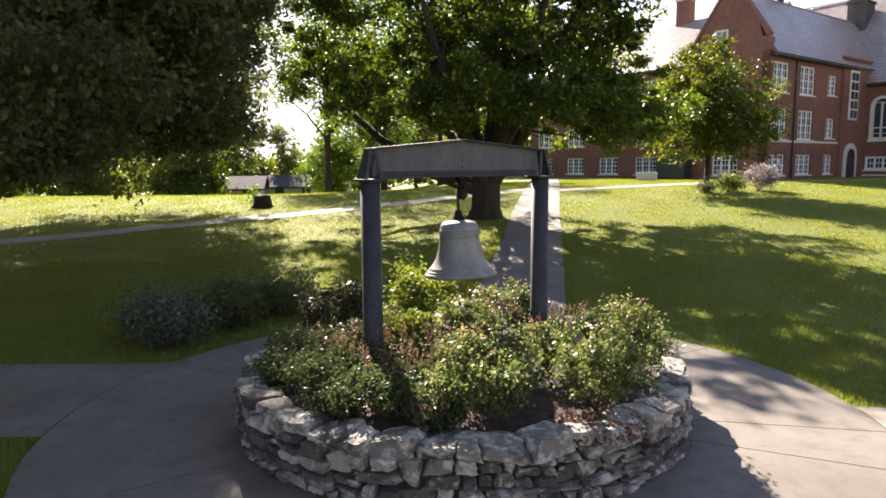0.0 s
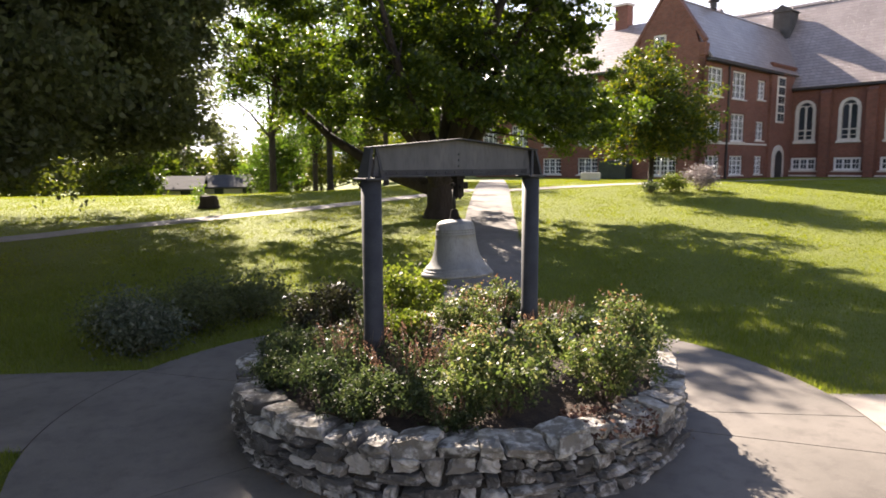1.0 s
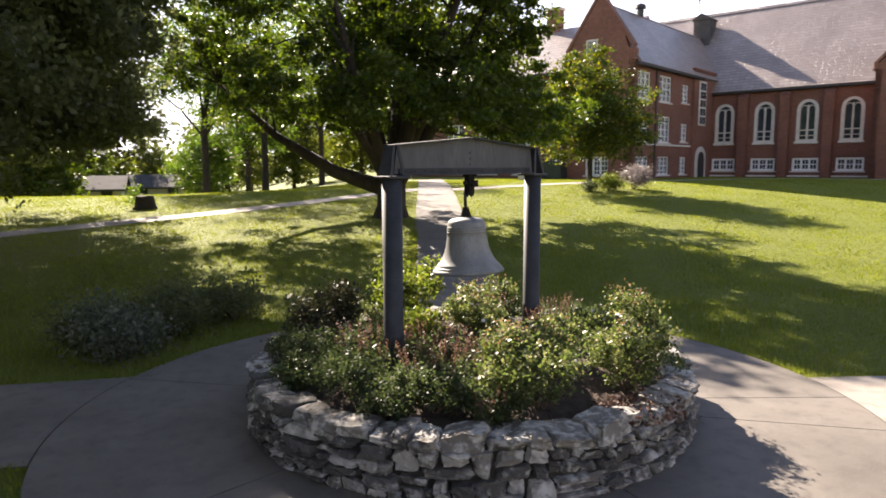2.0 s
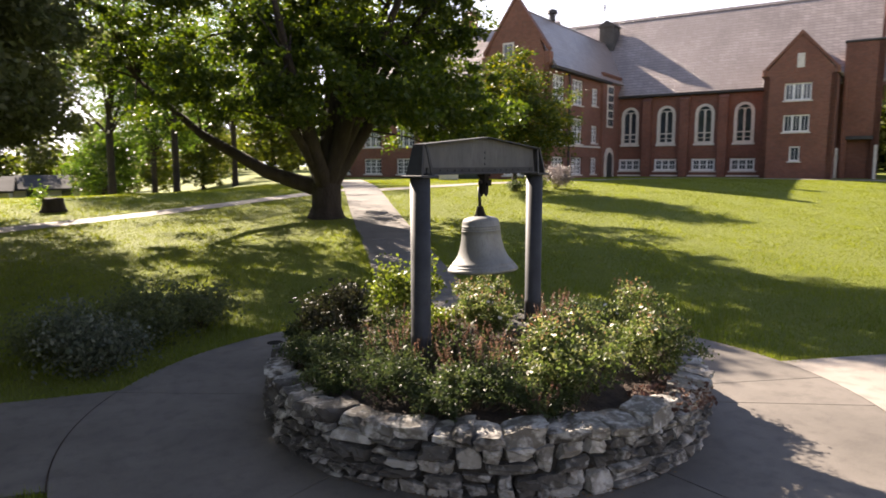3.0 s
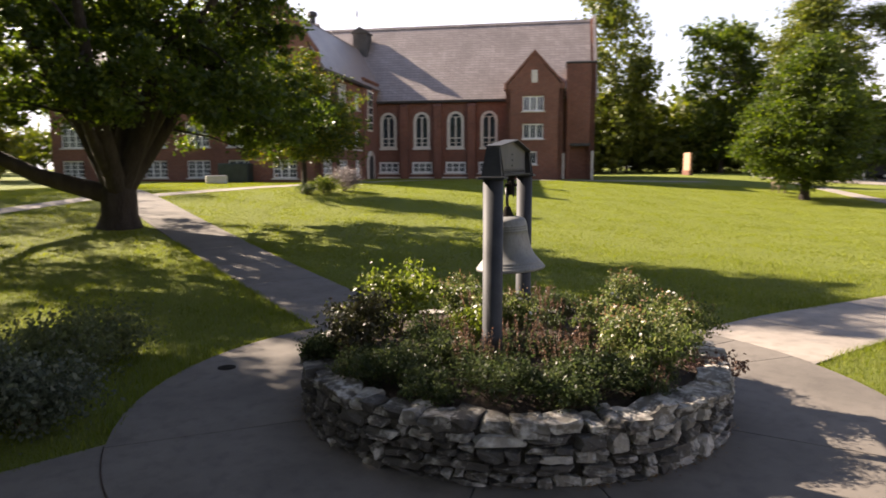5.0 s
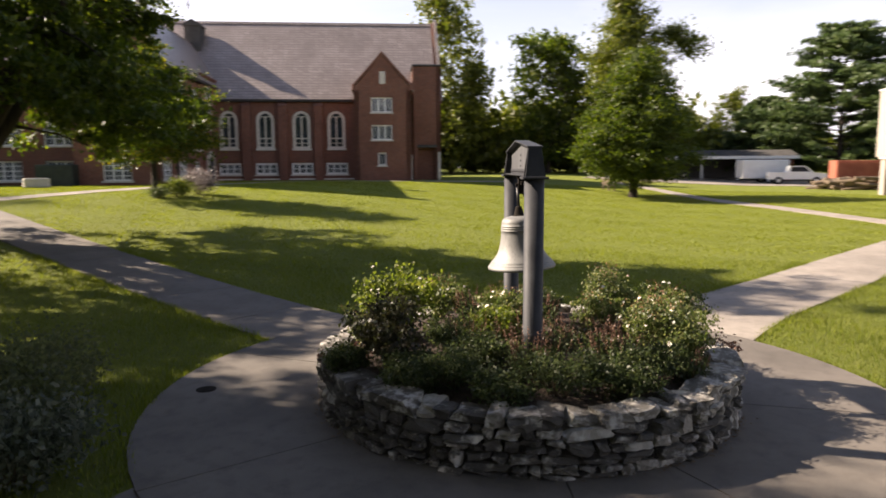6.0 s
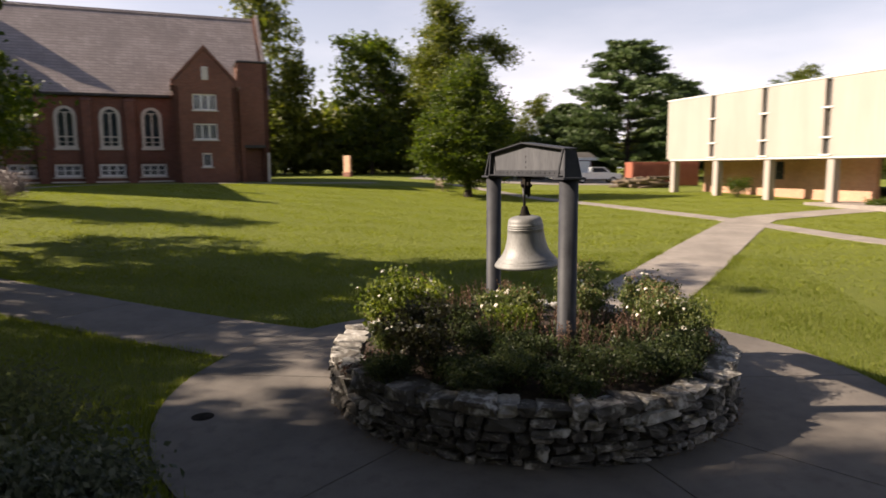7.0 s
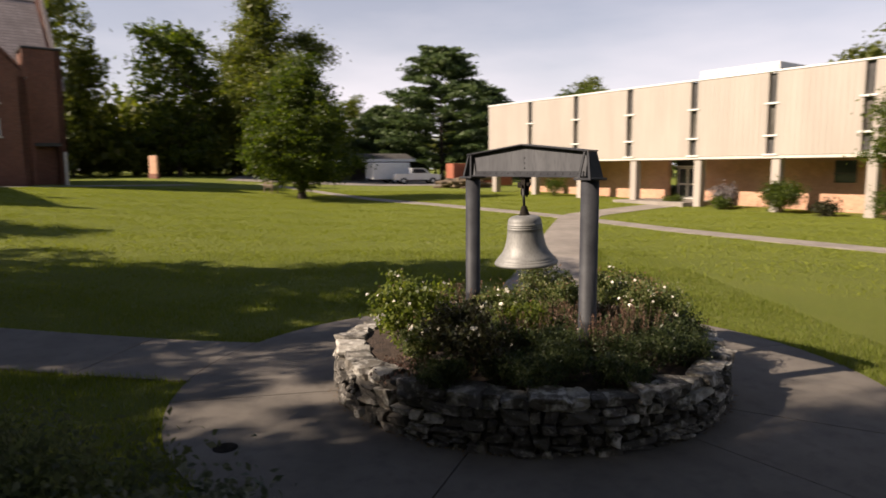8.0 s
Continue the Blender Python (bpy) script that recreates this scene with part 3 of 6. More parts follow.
# random rubble: two bands of cells, each one tall stone, two or three beds of flatter ones
zc = 0.0
for band in (0.225, 0.235):
    a = rng.uniform(0, 1)
    end = a + 2 * pi
    while a < end - 0.03:
        kind = rng.choice(3, p=(0.13, 0.55, 0.32))
        w = min(rng.uniform(0.14, 0.25) if kind == 0 else rng.uniform(0.24, 0.46), (end - a) * WALL_R)
        if end - a - w / WALL_R < 0.06:
            w = (end - a) * WALL_R
        cuts_z = [0.0, 1.0] if kind == 0 else [0.0, rng.uniform(0.40, 0.62), 1.0] if kind == 1 else [0.0, rng.uniform(0.26, 0.36), rng.uniform(0.58, 0.70), 1.0]
        for z0, z1 in zip(cuts_z, cuts_z[1:]):
            split = [0.0, 1.0] if w < 0.24 or rng.random() < 0.32 else [0.0, rng.uniform(0.30, 0.70), 1.0]
            for s0, s1 in zip(split, split[1:]):
                ln, hh = (s1 - s0) * w, (z1 - z0) * band
                lay(a + (s0 + s1) / 2 * w / WALL_R, WALL_R - 0.075 + rng.uniform(-0.022, 0.022), zc + (z0 + z1) / 2 * band, max(0.05, ln * 0.93 - 0.016), 0.24, max(0.03, hh * 0.92 - 0.014), rng.uniform(-0.07, 0.07), rng.uniform(-0.05, 0.05))
        a += w / WALL_R
    zc += band
# cap stones, larger and uneven
a = 0.0
while a < 2 * pi - 0.05:
    w = min(rng.uniform(0.15, 0.38), (2 * pi - a) * WALL_R)
    hgt = rng.uniform(0.09, 0.15)
    lay(a + w / WALL_R / 2, WALL_R - 0.115 + rng.uniform(-0.03, 0.03), WALL_H - 0.135 + hgt * 0.42, w * 0.96, rng.uniform(0.26, 0.34), hgt, rng.uniform(-0.10, 0.10), rng.uniform(-0.06, 0.06), True)
    a += w / WALL_R

# soil
sv, sf = [], []
rad = [0.0, 0.4, 0.8, 1.2, 1.6, 1.9, 2.15]
steps = 40
for r in rad:
    for k in range(steps if r else 1):
        t = 2 * pi * k / steps
        x, y = r * cos(t), r * sin(t)
        sv.append((x, y, 0.62 - 0.14 * (r / 2.15) ** 2 + 0.035 * noise.noise(Vector((x * 3, y * 3, 0.5)))))
for k in range(steps):
    sf.append((0, 1 + k, 1 + (k + 1) % steps))
for i in range(1, len(rad) - 1):
    b0, b1 = 1 + (i - 1) * steps, 1 + i * steps
    for k in range(steps):
        j = (k + 1) % steps
        sf.append((b0 + k, b1 + k, b1 + j, b0 + j))
soil = new("soil", mesh_from("soil", sv, sf, M_SOIL, smooth=True))
soil.matrix_world = pose(RING[0], RING[1], 0)
tagged(soil, "dark bark mulch filling the round stone planter", "soil", kind="stuff")


def soil_z(x, y):
    return 0.60 - 0.14 * (hypot(x - RING[0], y - RING[1]) / 2.15) ** 2


# ---- the bell frame ----
COL_A, COL_B = Vector((-0.73, 6.33, 0)), Vector((1.05, 7.44, 0))
mid = (COL_A + COL_B) / 2
span = (COL_B - COL_A).length
ang = atan2(COL_B.y - COL_A.y, COL_B.x - COL_A.x)
BEAM_Z = 2.468
gallows = thing("steel_gallows", Matrix.Translation((mid.x, mid.y, 0)) @ Matrix.Rotation(ang, 4, "Z"), "dark painted steel frame of two posts and a riveted girder", "steel frame")
for sx in (-1, 1):
    post_bm = bmesh.new()
    lathe(post_bm, [(0.100, 0.45), (0.100, 0.9), (0.101, 0.905), (0.101, 0.945), (0.097, 0.95), (0.097, BEAM_Z - 0.02)], 32)
    bmesh.ops.translate(post_bm, vec=(sx * span / 2, 0, 0), verts=post_bm.verts[:])
    post = part("post", post_bm, M_STEEL, gallows, smooth=False)
    for poly in post.data.polygons:
        poly.use_smooth = len(poly.vertices) == 4
    part("cap_plate", one_box(sx * span / 2 - 0.125, sx * span / 2 + 0.125, -0.125, 0.125, BEAM_Z - 0.02, BEAM_Z + 0.004, bevel=0.004), M_STEEL, gallows)
E1, PK = 0.29, 0.385
half = span / 2
top = lambda x: BEAM_Z + E1 + (PK - E1) * (1 - abs(x) / half)
# web plate
part("web_plate", one_prism([(-half + 0.02, BEAM_Z + 0.02), (half - 0.02, BEAM_Z + 0.02), (half - 0.06, top(half - 0.06) - 0.006), (0, top(0) - 0.006), (-half + 0.06, top(half - 0.06) - 0.006)], -0.008, 0.008), M_STEEL_WORN, gallows, "chalky grey web plate with rain streaks")
# top flange in two sloping plates, bottom flange
for sx in (-1, 1):
    x1 = sx * (half + 0.035)
    part("top_flange", one_prism([(0, top(0) - 0.006), (x1, top(x1) - 0.006), (x1, top(x1) + 0.007), (0, top(0) + 0.007)], -0.075, 0.075), M_STEEL, gallows)
part("bottom_flange", one_box(-half + 0.05, half - 0.05, -0.085, 0.085, BEAM_Z + 0.006, BEAM_Z + 0.020, bevel=0.002), M_STEEL, gallows)
for sy in (-1, 1):
    part("flange_angle", one_box(-half + 0.08, half - 0.08, min(sy * 0.009, sy * 0.021), max(sy * 0.009, sy * 0.021), BEAM_Z + 0.021, BEAM_Z + 0.075), M_STEEL, gallows)
# end brackets: leaning side plates
for sx in (-1, 1):
    for sy in (-1, 1):
        bm = bmesh.new()
        tz = top(half) - 0.01
        # two flat legs, wide apart at the foot and close at the top
        for lo, hi in (((half - 0.090, half - 0.058), (half - 0.046, half - 0.018)), ((half + 0.062, half + 0.095), (half + 0.004, half + 0.030))):
            vs = []
            for t in (0.0, 0.012):
                vs += [bm.verts.new((sx * lo[0], sy * (0.085 + t), BEAM_Z + 0.005)), bm.verts.new((sx * lo[1], sy * (0.085 + t), BEAM_Z + 0.005)),
                       bm.verts.new((sx * hi[1], sy * (0.05 + t), tz)), bm.verts.new((sx * hi[0], sy * (0.05 + t), tz))]
            for q in ((0, 1, 2, 3), (7, 6, 5, 4), (0, 4, 5, 1), (1, 5, 6, 2), (2, 6, 7, 3), (3, 7, 4, 0)):
                bm.faces.new([vs[i] for i in q])
        bmesh.ops.recalc_face_normals(bm, faces=bm.faces[:])
        part("end_bracket", bm, M_STEEL, gallows)
    bm = bmesh.new()
    vs = [bm.verts.new(p) for p in ((sx * (half + 0.085), -0.09, BEAM_Z + 0.005), (sx * (half + 0.085), 0.09, BEAM_Z + 0.005), (sx * (half + 0.022), 0.055, top(half) - 0.01), (sx * (half + 0.022), -0.055, top(half) - 0.01),
                                   (sx * (half + 0.095), -0.09, BEAM_Z + 0.005), (sx * (half + 0.095), 0.09, BEAM_Z + 0.005), (sx * (half + 0.032), 0.055, top(half) - 0.01), (sx * (half + 0.032), -0.055, top(half) - 0.01))]
    for q in ((0, 1, 2, 3), (7, 6, 5, 4), (0, 4, 5, 1), (1, 5, 6, 2), (2, 6, 7, 3), (3, 7, 4, 0)):
        bm.faces.new([vs[i] for i in q])
    bmesh.ops.recalc_face_normals(bm, faces=bm.faces[:])
    part("end_plate", bm, M_STEEL, gallows)
# rivets along the bottom angle and a few at mid span
rivet = bmesh.new()
lathe(rivet, [(0.010, 0.0), (0.009, 0.006), (0.004, 0.009)], 8)
bmesh.ops.rotate(rivet, matrix=Matrix.Rotation(radians(90), 3, "X"), verts=rivet.verts[:])
r_me = bpy.data.meshes.new("rivet")
rivet.to_mesh(r_me)
rivet.free()
r_me.materials.append(M_STEEL)
spots = [(-half + 0.16 + i * (2 * half - 0.32) / 15, BEAM_Z + 0.048) for i in range(16)] + [(0, BEAM_Z + 0.11), (0, BEAM_Z + 0.17), (0.0, BEAM_Z + 0.23)]
for sy in (-1, 1):
    for x, z in spots:
        ob = new("rivet", r_me)
        ob.parent = gallows
        ob.matrix_local = Matrix.Translation((x, sy * (0.021 if z < BEAM_Z + 0.08 else 0.008), z)) @ Matrix.Rotation(0 if sy < 0 else pi, 4, "Z")
# hanger
part("hanger_plate", one_box(-0.055, 0.055, -0.05, 0.05, BEAM_Z - 0.022, BEAM_Z + 0.006, bevel=0.003), M_IRON_ROUGH, gallows)
for sy in (-1, 1):
    part("hanger_cheek", one_prism([(-0.04, BEAM_Z - 0.02), (0.04, BEAM_Z - 0.02), (0.034, BEAM_Z - 0.20), (0.0, BEAM_Z - 0.235), (-0.034, BEAM_Z - 0.20)], min(sy * 0.022, sy * 0.036), max(sy * 0.022, sy * 0.036)), M_IRON_ROUGH, gallows)
pin = one_lathe([(0.018, -0.065), (0.018, 0.065)], 12)
bmesh.ops.rotate(pin, matrix=Matrix.Rotation(radians(90), 3, "X"), verts=pin.verts[:])
bmesh.ops.translate(pin, vec=(0, 0, BEAM_Z - 0.10), verts=pin.verts[:])
part("hanger_pin", pin, M_IRON_ROUGH, gallows)
arm = bmesh.new()
box(arm, -0.042, 0.062, -0.020, 0.020, BEAM_Z - 0.205, BEAM_Z - 0.022, bevel=0.006)
box(arm, 0.065, 0.115, -0.025, 0.025, BEAM_Z - 0.125, BEAM_Z - 0.055, bevel=0.006)
box(arm, -0.085, -0.045, -0.018, 0.018, BEAM_Z - 0.10, BEAM_Z - 0.06, bevel=0.005)
part("striker_box", arm, M_IRON_ROUGH, gallows)

# ---- the bell ----
RIM = 1.435
# it hangs a little out of plumb, swung off the line of the girder
bell = thing("bell", Matrix.Translation((mid.x - 0.045, mid.y + 0.025, RIM)) @ Matrix.Rotation(ang, 4, "Z") @ Matrix.Translation((0, 0, 0.9)) @ Matrix.Rotation(radians(-3.4), 4, "X") @ Matrix.Translation((0, 0, -0.9)), "large weathered grey bronze bell with raised rings, hanging from the girder", "bell")
prof = [(0.300, 0.030), (0.372, 0.0), (0.381, 0.010), (0.380, 0.026), (0.366, 0.044), (0.357, 0.049), (0.358, 0.058), (0.345, 0.070), (0.337, 0.074), (0.338, 0.083), (0.318, 0.102), (0.291, 0.134), (0.266, 0.174), (0.246, 0.222),
        (0.231, 0.275), (0.220, 0.330), (0.212, 0.385), (0.208, 0.425), (0.212, 0.429), (0.212, 0.436), (0.207, 0.440), (0.206, 0.450), (0.210, 0.454), (0.210, 0.461), (0.205, 0.465), (0.204, 0.474), (0.208, 0.478), (0.208, 0.484), (0.203, 0.488), (0.200, 0.515), (0.193, 0.540), (0.178, 0.560), (0.150, 0.574), (0.105, 0.584), (0.062, 0.590)]
part("bell_body", one_lathe(prof, 72, cap=False), M_BELL, bell, smooth=True)
part("bell_inside", one_lathe([(0.300, 0.030), (0.25, 0.12), (0.21, 0.27), (0.18, 0.43), (0.14, 0.53), (0.05, 0.56)], 48, cap=False), M_IRON, bell, smooth=True)
part("crown", one_lathe([(0.085, 0.582), (0.062, 0.596), (0.054, 0.612), (0.036, 0.680), (0.032, 0.692), (0.020, 0.698)], 20), M_IRON_ROUGH, bell, smooth=True)
part("hanger_rod", one_lathe([(0.017, 0.69), (0.017, 0.90)], 12), M_IRON, bell, smooth=True)
clap = bmesh.new()
lathe(clap, [(0.012, 0.55), (0.014, 0.20), (0.04, 0.16), (0.055, 0.11), (0.045, 0.06), (0.012, 0.035)], 16)
part("clapper", clap, M_IRON, bell, smooth=True)
# ---- plants in the planter ----
M_ROSE = leafy("rose_leaf", (0.050, 0.074, 0.020), (0.103, 0.130, 0.039), (0.232, 0.228, 0.097), trans=0.42, rough=0.5, spec=0.4)
M_GREENBUSH = leafy("bright_shrub_leaf", (0.070, 0.098, 0.018), (0.115, 0.145, 0.028), (0.20, 0.215, 0.05), trans=0.45)
M_BURGUNDY = leafy("dark_bronze_leaf", (0.025, 0.022, 0.012), (0.038, 0.038, 0.017), (0.052, 0.060, 0.021), trans=0.35)
M_SAGE = leafy("sage_leaf", (0.032, 0.049, 0.019), (0.056, 0.074, 0.028), (0.101, 0.114, 0.046), trans=0.45)
M_SPIKE = leafy("spent_flower_spike", (0.13, 0.072, 0.052), (0.20, 0.118, 0.085), (0.27, 0.18, 0.13), trans=0.3)
M_REDTIP = leafy("red_rose_shoot", (0.17, 0.095, 0.052), (0.24, 0.150, 0.085), (0.32, 0.225, 0.135), trans=0.3)
M_PETAL = plain("cream_petal", (0.78, 0.72, 0.62), (0.86, 0.82, 0.74), 30, 200, 0.6, bump=0.05)
M_STEM = plain("brown_stem", (0.07, 0.05, 0.03), (0.12, 0.085, 0.05), 20, 80, 0.8)


def blossom_mesh(seed):
    r = np.random.default_rng(seed)
    bm = bmesh.new()
    for ring, (count, rad, lift) in enumerate(((5, 0.030, 0.004), (5, 0.019, 0.014))):
        for k in range(count):
            a = 2 * pi * (k + 0.5 * ring) / count + r.uniform(-0.15, 0.15)
            c = bm.verts.new((0, 0, ring * 0.004))
            pts = [(0.55, -0.42, 0.5), (1.0, -0.32, 1.0), (1.08, 0.0, 0.9), (1.0, 0.32, 1.0), (0.55, 0.42, 0.5)]
            vs = [bm.verts.new((rad * (u * cos(a) - v * sin(a)), rad * (u * sin(a) + v * cos(a)), lift * w + ring * 0.006)) for u, v, w in pts]
            bm.faces.new([c] + vs)
    me = bpy.data.meshes.new("blossom")
    bm.to_mesh(me)
    bm.free()
    me.materials.append(M_PETAL)
    return me


BLOSSOMS = [blossom_mesh(k) for k in range(3)]


def shrub(name, x, y, z0, rad, height, leaves, leaf, material, label, seed, blooms=0, tips=0, group="", category="shrub", spread=0.10, stems=9):
    """A loose shrub: thin stems from the base, leaf clumps in an uneven dome, some blossoms."""
    r = np.random.default_rng(seed)
    base = thing(name, pose(x, y, z0), label, category, group)
    blobs = [(0, 0, height * 0.56, rad * 0.85, rad * 0.85, height * 0.44)]
    for k in range(5):
        a = r.uniform(0, 2 * pi)
        q = rad * r.uniform(0.35, 0.7)
        s = r.uniform(0.35, 0.55)
        blobs.append((q * cos(a), q * sin(a), height * r.uniform(0.45, 0.82), rad * s, rad * s, height * s * 0.6))
    cen, pts = clump_points(r, blobs, max(24, leaves // 48), leaves, spread * min(1.0, rad * 1.6), shell=0.45, flat=0.85)
    pts[:, 2] = np.maximum(pts[:, 2], 0.015)
    fol = new("foliage", leaf_mesh("foliage", pts, leaf, r, material, droop=-0.2))
    fol.parent = base
    sv, sf = [], []
    pick = cen[r.choice(len(cen), min(stems * 3, len(cen)), replace=False)]
    for c in pick:
        c = Vector(c)
        a = Vector((r.uniform(-0.05, 0.05), r.uniform(-0.05, 0.05), -0.04))
        m = a.lerp(c, 0.5) + Vector((r.uniform(-0.04, 0.04), r.uniform(-0.04, 0.04), 0.05 * height))
        tube(sv, sf, [a, m, c], [0.006, 0.0045, 0.002], 4)
    st = new("stem", mesh_from("stem", sv, sf, M_STEM))
    tagged(st, kind="stuff").parent = base
    if tips:
        top = pts[np.argsort(pts[:, 2])[-max(tips * 3, 10):]]
        who = top[r.integers(0, len(top), tips)] + r.normal(size=(tips, 3)) * 0.05
        tp = new("young_growth", leaf_mesh("young_growth", who, leaf * 0.85, r, M_REDTIP, droop=-0.6))
        tp.parent = base
        tagged(tp, "reddish young shoots", kind="stuff")
    if blooms:
        d = np.linalg.norm(pts - np.array([0, 0, height * 0.35]), axis=1)
        cand = pts[np.argsort(d)[-leaves // 3:]]
        for p in cand[r.choice(len(cand), blooms, replace=False)]:
            ob = new("blossom", BLOSSOMS[int(r.integers(3))])
            ob.parent = base
            out = Vector((p[0], p[1], max(0.15, p[2]))).normalized()
            ob.matrix_local = Matrix.Translation(Vector(p) + out * 0.02) @ out.to_track_quat("Z", "Y").to_matrix().to_4x4() @ Matrix.Scale(r.uniform(0.5, 0.82), 4)
    return base


def spike_plant(x, y, z0, rad, height, count, seed, label, group):
    """Upright stems with narrow leaves and brown seed spikes above them."""
    r = np.random.default_rng(seed)
    base = thing("salvia_plant", pose(x, y, z0), label, "plant", group)
    sv, sf, leaf_at, spike_at = [], [], [], []
    for k in range(count):
        a, q = r.uniform(0, 2 * pi), rad * sqrt(r.uniform(0, 1))
        lean = r.uniform(0.1, 0.35)
        h = height * r.uniform(0.7, 1.05)
        p0 = Vector((q * 0.7 * cos(a), q * 0.7 * sin(a), -0.03))
        p1 = Vector((q * cos(a) * (1 + lean), q * sin(a) * (1 + lean), h))
        tube(sv, sf, [p0, p0.lerp(p1, 0.5), p1], [0.004, 0.003, 0.0015], 3)
        for t in r.uniform(0.05, 0.72, 16):
            leaf_at.append(p0.lerp(p1, t) + Vector(r.normal(size=3) * 0.028))
        if r.random() < 0.5:
            for t in np.linspace(0.66, 1.0, 20):
                spike_at.append(p0.lerp(p1, t) + Vector(r.normal(size=3) * 0.006))
    for nm, me, lab in (("stem", mesh_from("stem", sv, sf, M_STEM), ""), ("foliage", leaf_mesh("foliage", leaf_at, 0.055, r, M_SAGE, droop=-0.3, aspect=0.4), "")):
        ob = new(nm, me)
        tagged(ob, kind="stuff").parent = base
    sp = new("seed_head", leaf_mesh("seed_head", spike_at, 0.022, r, M_SPIKE, droop=-0.8))
    sp.parent = base
    tagged(sp, "dry reddish-brown flower spikes", kind="stuff")
    return base


ROSES = [
    # x, y, radius, height, leaves, blooms, shoots
    (1.72, 6.30, 0.50, 0.62, 3000, 8, 160),
    (1.30, 5.48, 0.46, 0.60, 2800, 7, 120),
    (0.34, 5.18, 0.56, 0.58, 3800, 16, 220),
    (0.28, 7.05, 0.42, 0.50, 2400, 14, 120),
    (0.78, 8.35, 0.42, 0.58, 2400, 7, 160),
    (-0.95, 8.10, 0.34, 0.42, 1500, 10, 40),
    (0.95, 6.35, 0.36, 0.42, 1600, 6, 60),
]
for i, (x, y, rad, h, n, bl, tp) in enumerate(ROSES):
    shrub("rose_bush", x, y, soil_z(x, y), rad * 1.02, h * 1.13, int(n * 1.9), 0.040, M_ROSE, "loose rose bush with cream blossoms and reddish shoots", 200 + i, bl + 3, int(tp * 0.7), "rose bushes in the planter", "rose bush", spread=0.070)
shrub("green_shrub", -0.34, 8.28, soil_z(-0.34, 8.28), 0.52, 0.74, 3000, 0.064, M_GREENBUSH, "bright green leafy shrub with white blossoms in the planter", 230, 30, 0, category="shrub")
shrub("bronze_shrub", -1.28, 7.62, soil_z(-1.28, 7.62), 0.48, 0.70, 2600, 0.058, M_BURGUNDY, "dark bronze-green leafy shrub in the stone planter", 231, 2, 0)
LOW = [(-1.45, 6.75, 0.42, 0.36), (-1.20, 5.85, 0.46, 0.40), (-0.55, 5.30, 0.46, 0.38), (-0.55, 7.35, 0.40, 0.36), (-0.95, 6.75, 0.36, 0.34), (1.75, 7.30, 0.36, 0.34), (-1.55, 7.30, 0.34, 0.30), (1.0, 8.0, 0.3, 0.3), (-0.15, 5.05, 0.32, 0.28), (-0.95, 5.35, 0.34, 0.32), (-1.72, 7.0, 0.34, 0.30), (-1.65, 6.25, 0.32, 0.30), (-1.6, 7.95, 0.30, 0.30)]
for i, (x, y, rad, h) in enumerate(LOW):
    shrub("low_sage_clump", x, y, soil_z(x, y), rad * 0.92, h * 1.0, 3400, 0.034, M_SAGE, "low dense clump of dark sage-green leaves in the planter", 260 + i, 0, 0, "low clumps in the planter", "plant", spread=0.09)
shrub("bright_clump", -0.42, 6.98, soil_z(-0.42, 6.98), 0.34, 0.44, 2200, 0.05, M_GREENBUSH, "fresh yellow-green leafy clump beside a post", 280, 0, 0, category="plant")
SPIKES = [(-0.95, 6.25, 0.34, 0.46, 60), (-0.45, 5.62, 0.32, 0.44, 56), (-0.30, 6.45, 0.28, 0.40, 40), (1.35, 7.60, 0.32, 0.42, 46), (0.62, 7.70, 0.28, 0.40, 40), (1.05, 7.0, 0.24, 0.36, 30), (-0.75, 7.0, 0.26, 0.42, 36), (-0.15, 5.0, 0.2, 0.3, 20), (0.20, 6.15, 0.34, 0.30, 44), (0.62, 6.05, 0.30, 0.30, 36), (0.05, 5.75, 0.28, 0.28, 30)]
for i, (x, y, rad, h, n) in enumerate(SPIKES):
    spike_plant(x, y, soil_z(x, y), rad, h * 1.12, int(n * 1.2), 300 + i, "upright sage plant with dry reddish-brown flower spikes", "sage plants in the planter")
# dry brown prunings lying on the mulch
rd = np.random.default_rng(31)
da_, dr_ = rd.uniform(0, 2 * pi, 900), 0.42 * np.sqrt(rd.uniform(0, 1, 900))
heap = np.arange(900) % 2
dry = np.stack((np.where(heap, 1.15, -1.12) + dr_ * np.cos(da_), np.where(heap, 4.98, 8.35) + dr_ * np.sin(da_) * 0.75, 0.50 + np.abs(rd.normal(size=900)) * 0.05), 1)
M_DRY = leafy("dry_burgundy_leaf", (0.07, 0.035, 0.028), (0.13, 0.075, 0.058), (0.24, 0.165, 0.13), trans=0.2, rough=0.7)
prunings = new("dry_prunings", leaf_mesh("dry_prunings", dry, 0.05, rd, M_DRY, droop=0.0))
tagged(prunings, "dry burgundy-brown leaves heaped on the mulch", "leaf litter", kind="stuff")
# flat stones by the far post
for i, (x, y, l, w, h, rz) in enumerate(((1.30, 7.22, 0.36, 0.26, 0.09, 20), (0.98, 7.62, 0.28, 0.22, 0.08, 70), (0.72, 7.22, 0.26, 0.2, 0.08, -15))):
    ob = new("flat_stone", STONES[(5 * i + 2) % len(STONES)].copy())
    ob.matrix_world = Matrix.Translation((x, y, soil_z(x, y) + 0.07)) @ Matrix.Rotation(radians(rz), 4, "Z") @ Matrix.Diagonal((l, w, h * 2, 1))
    tagged(ob, "flat pale limestone lying in the mulch by a post", "stone", "loose stones")

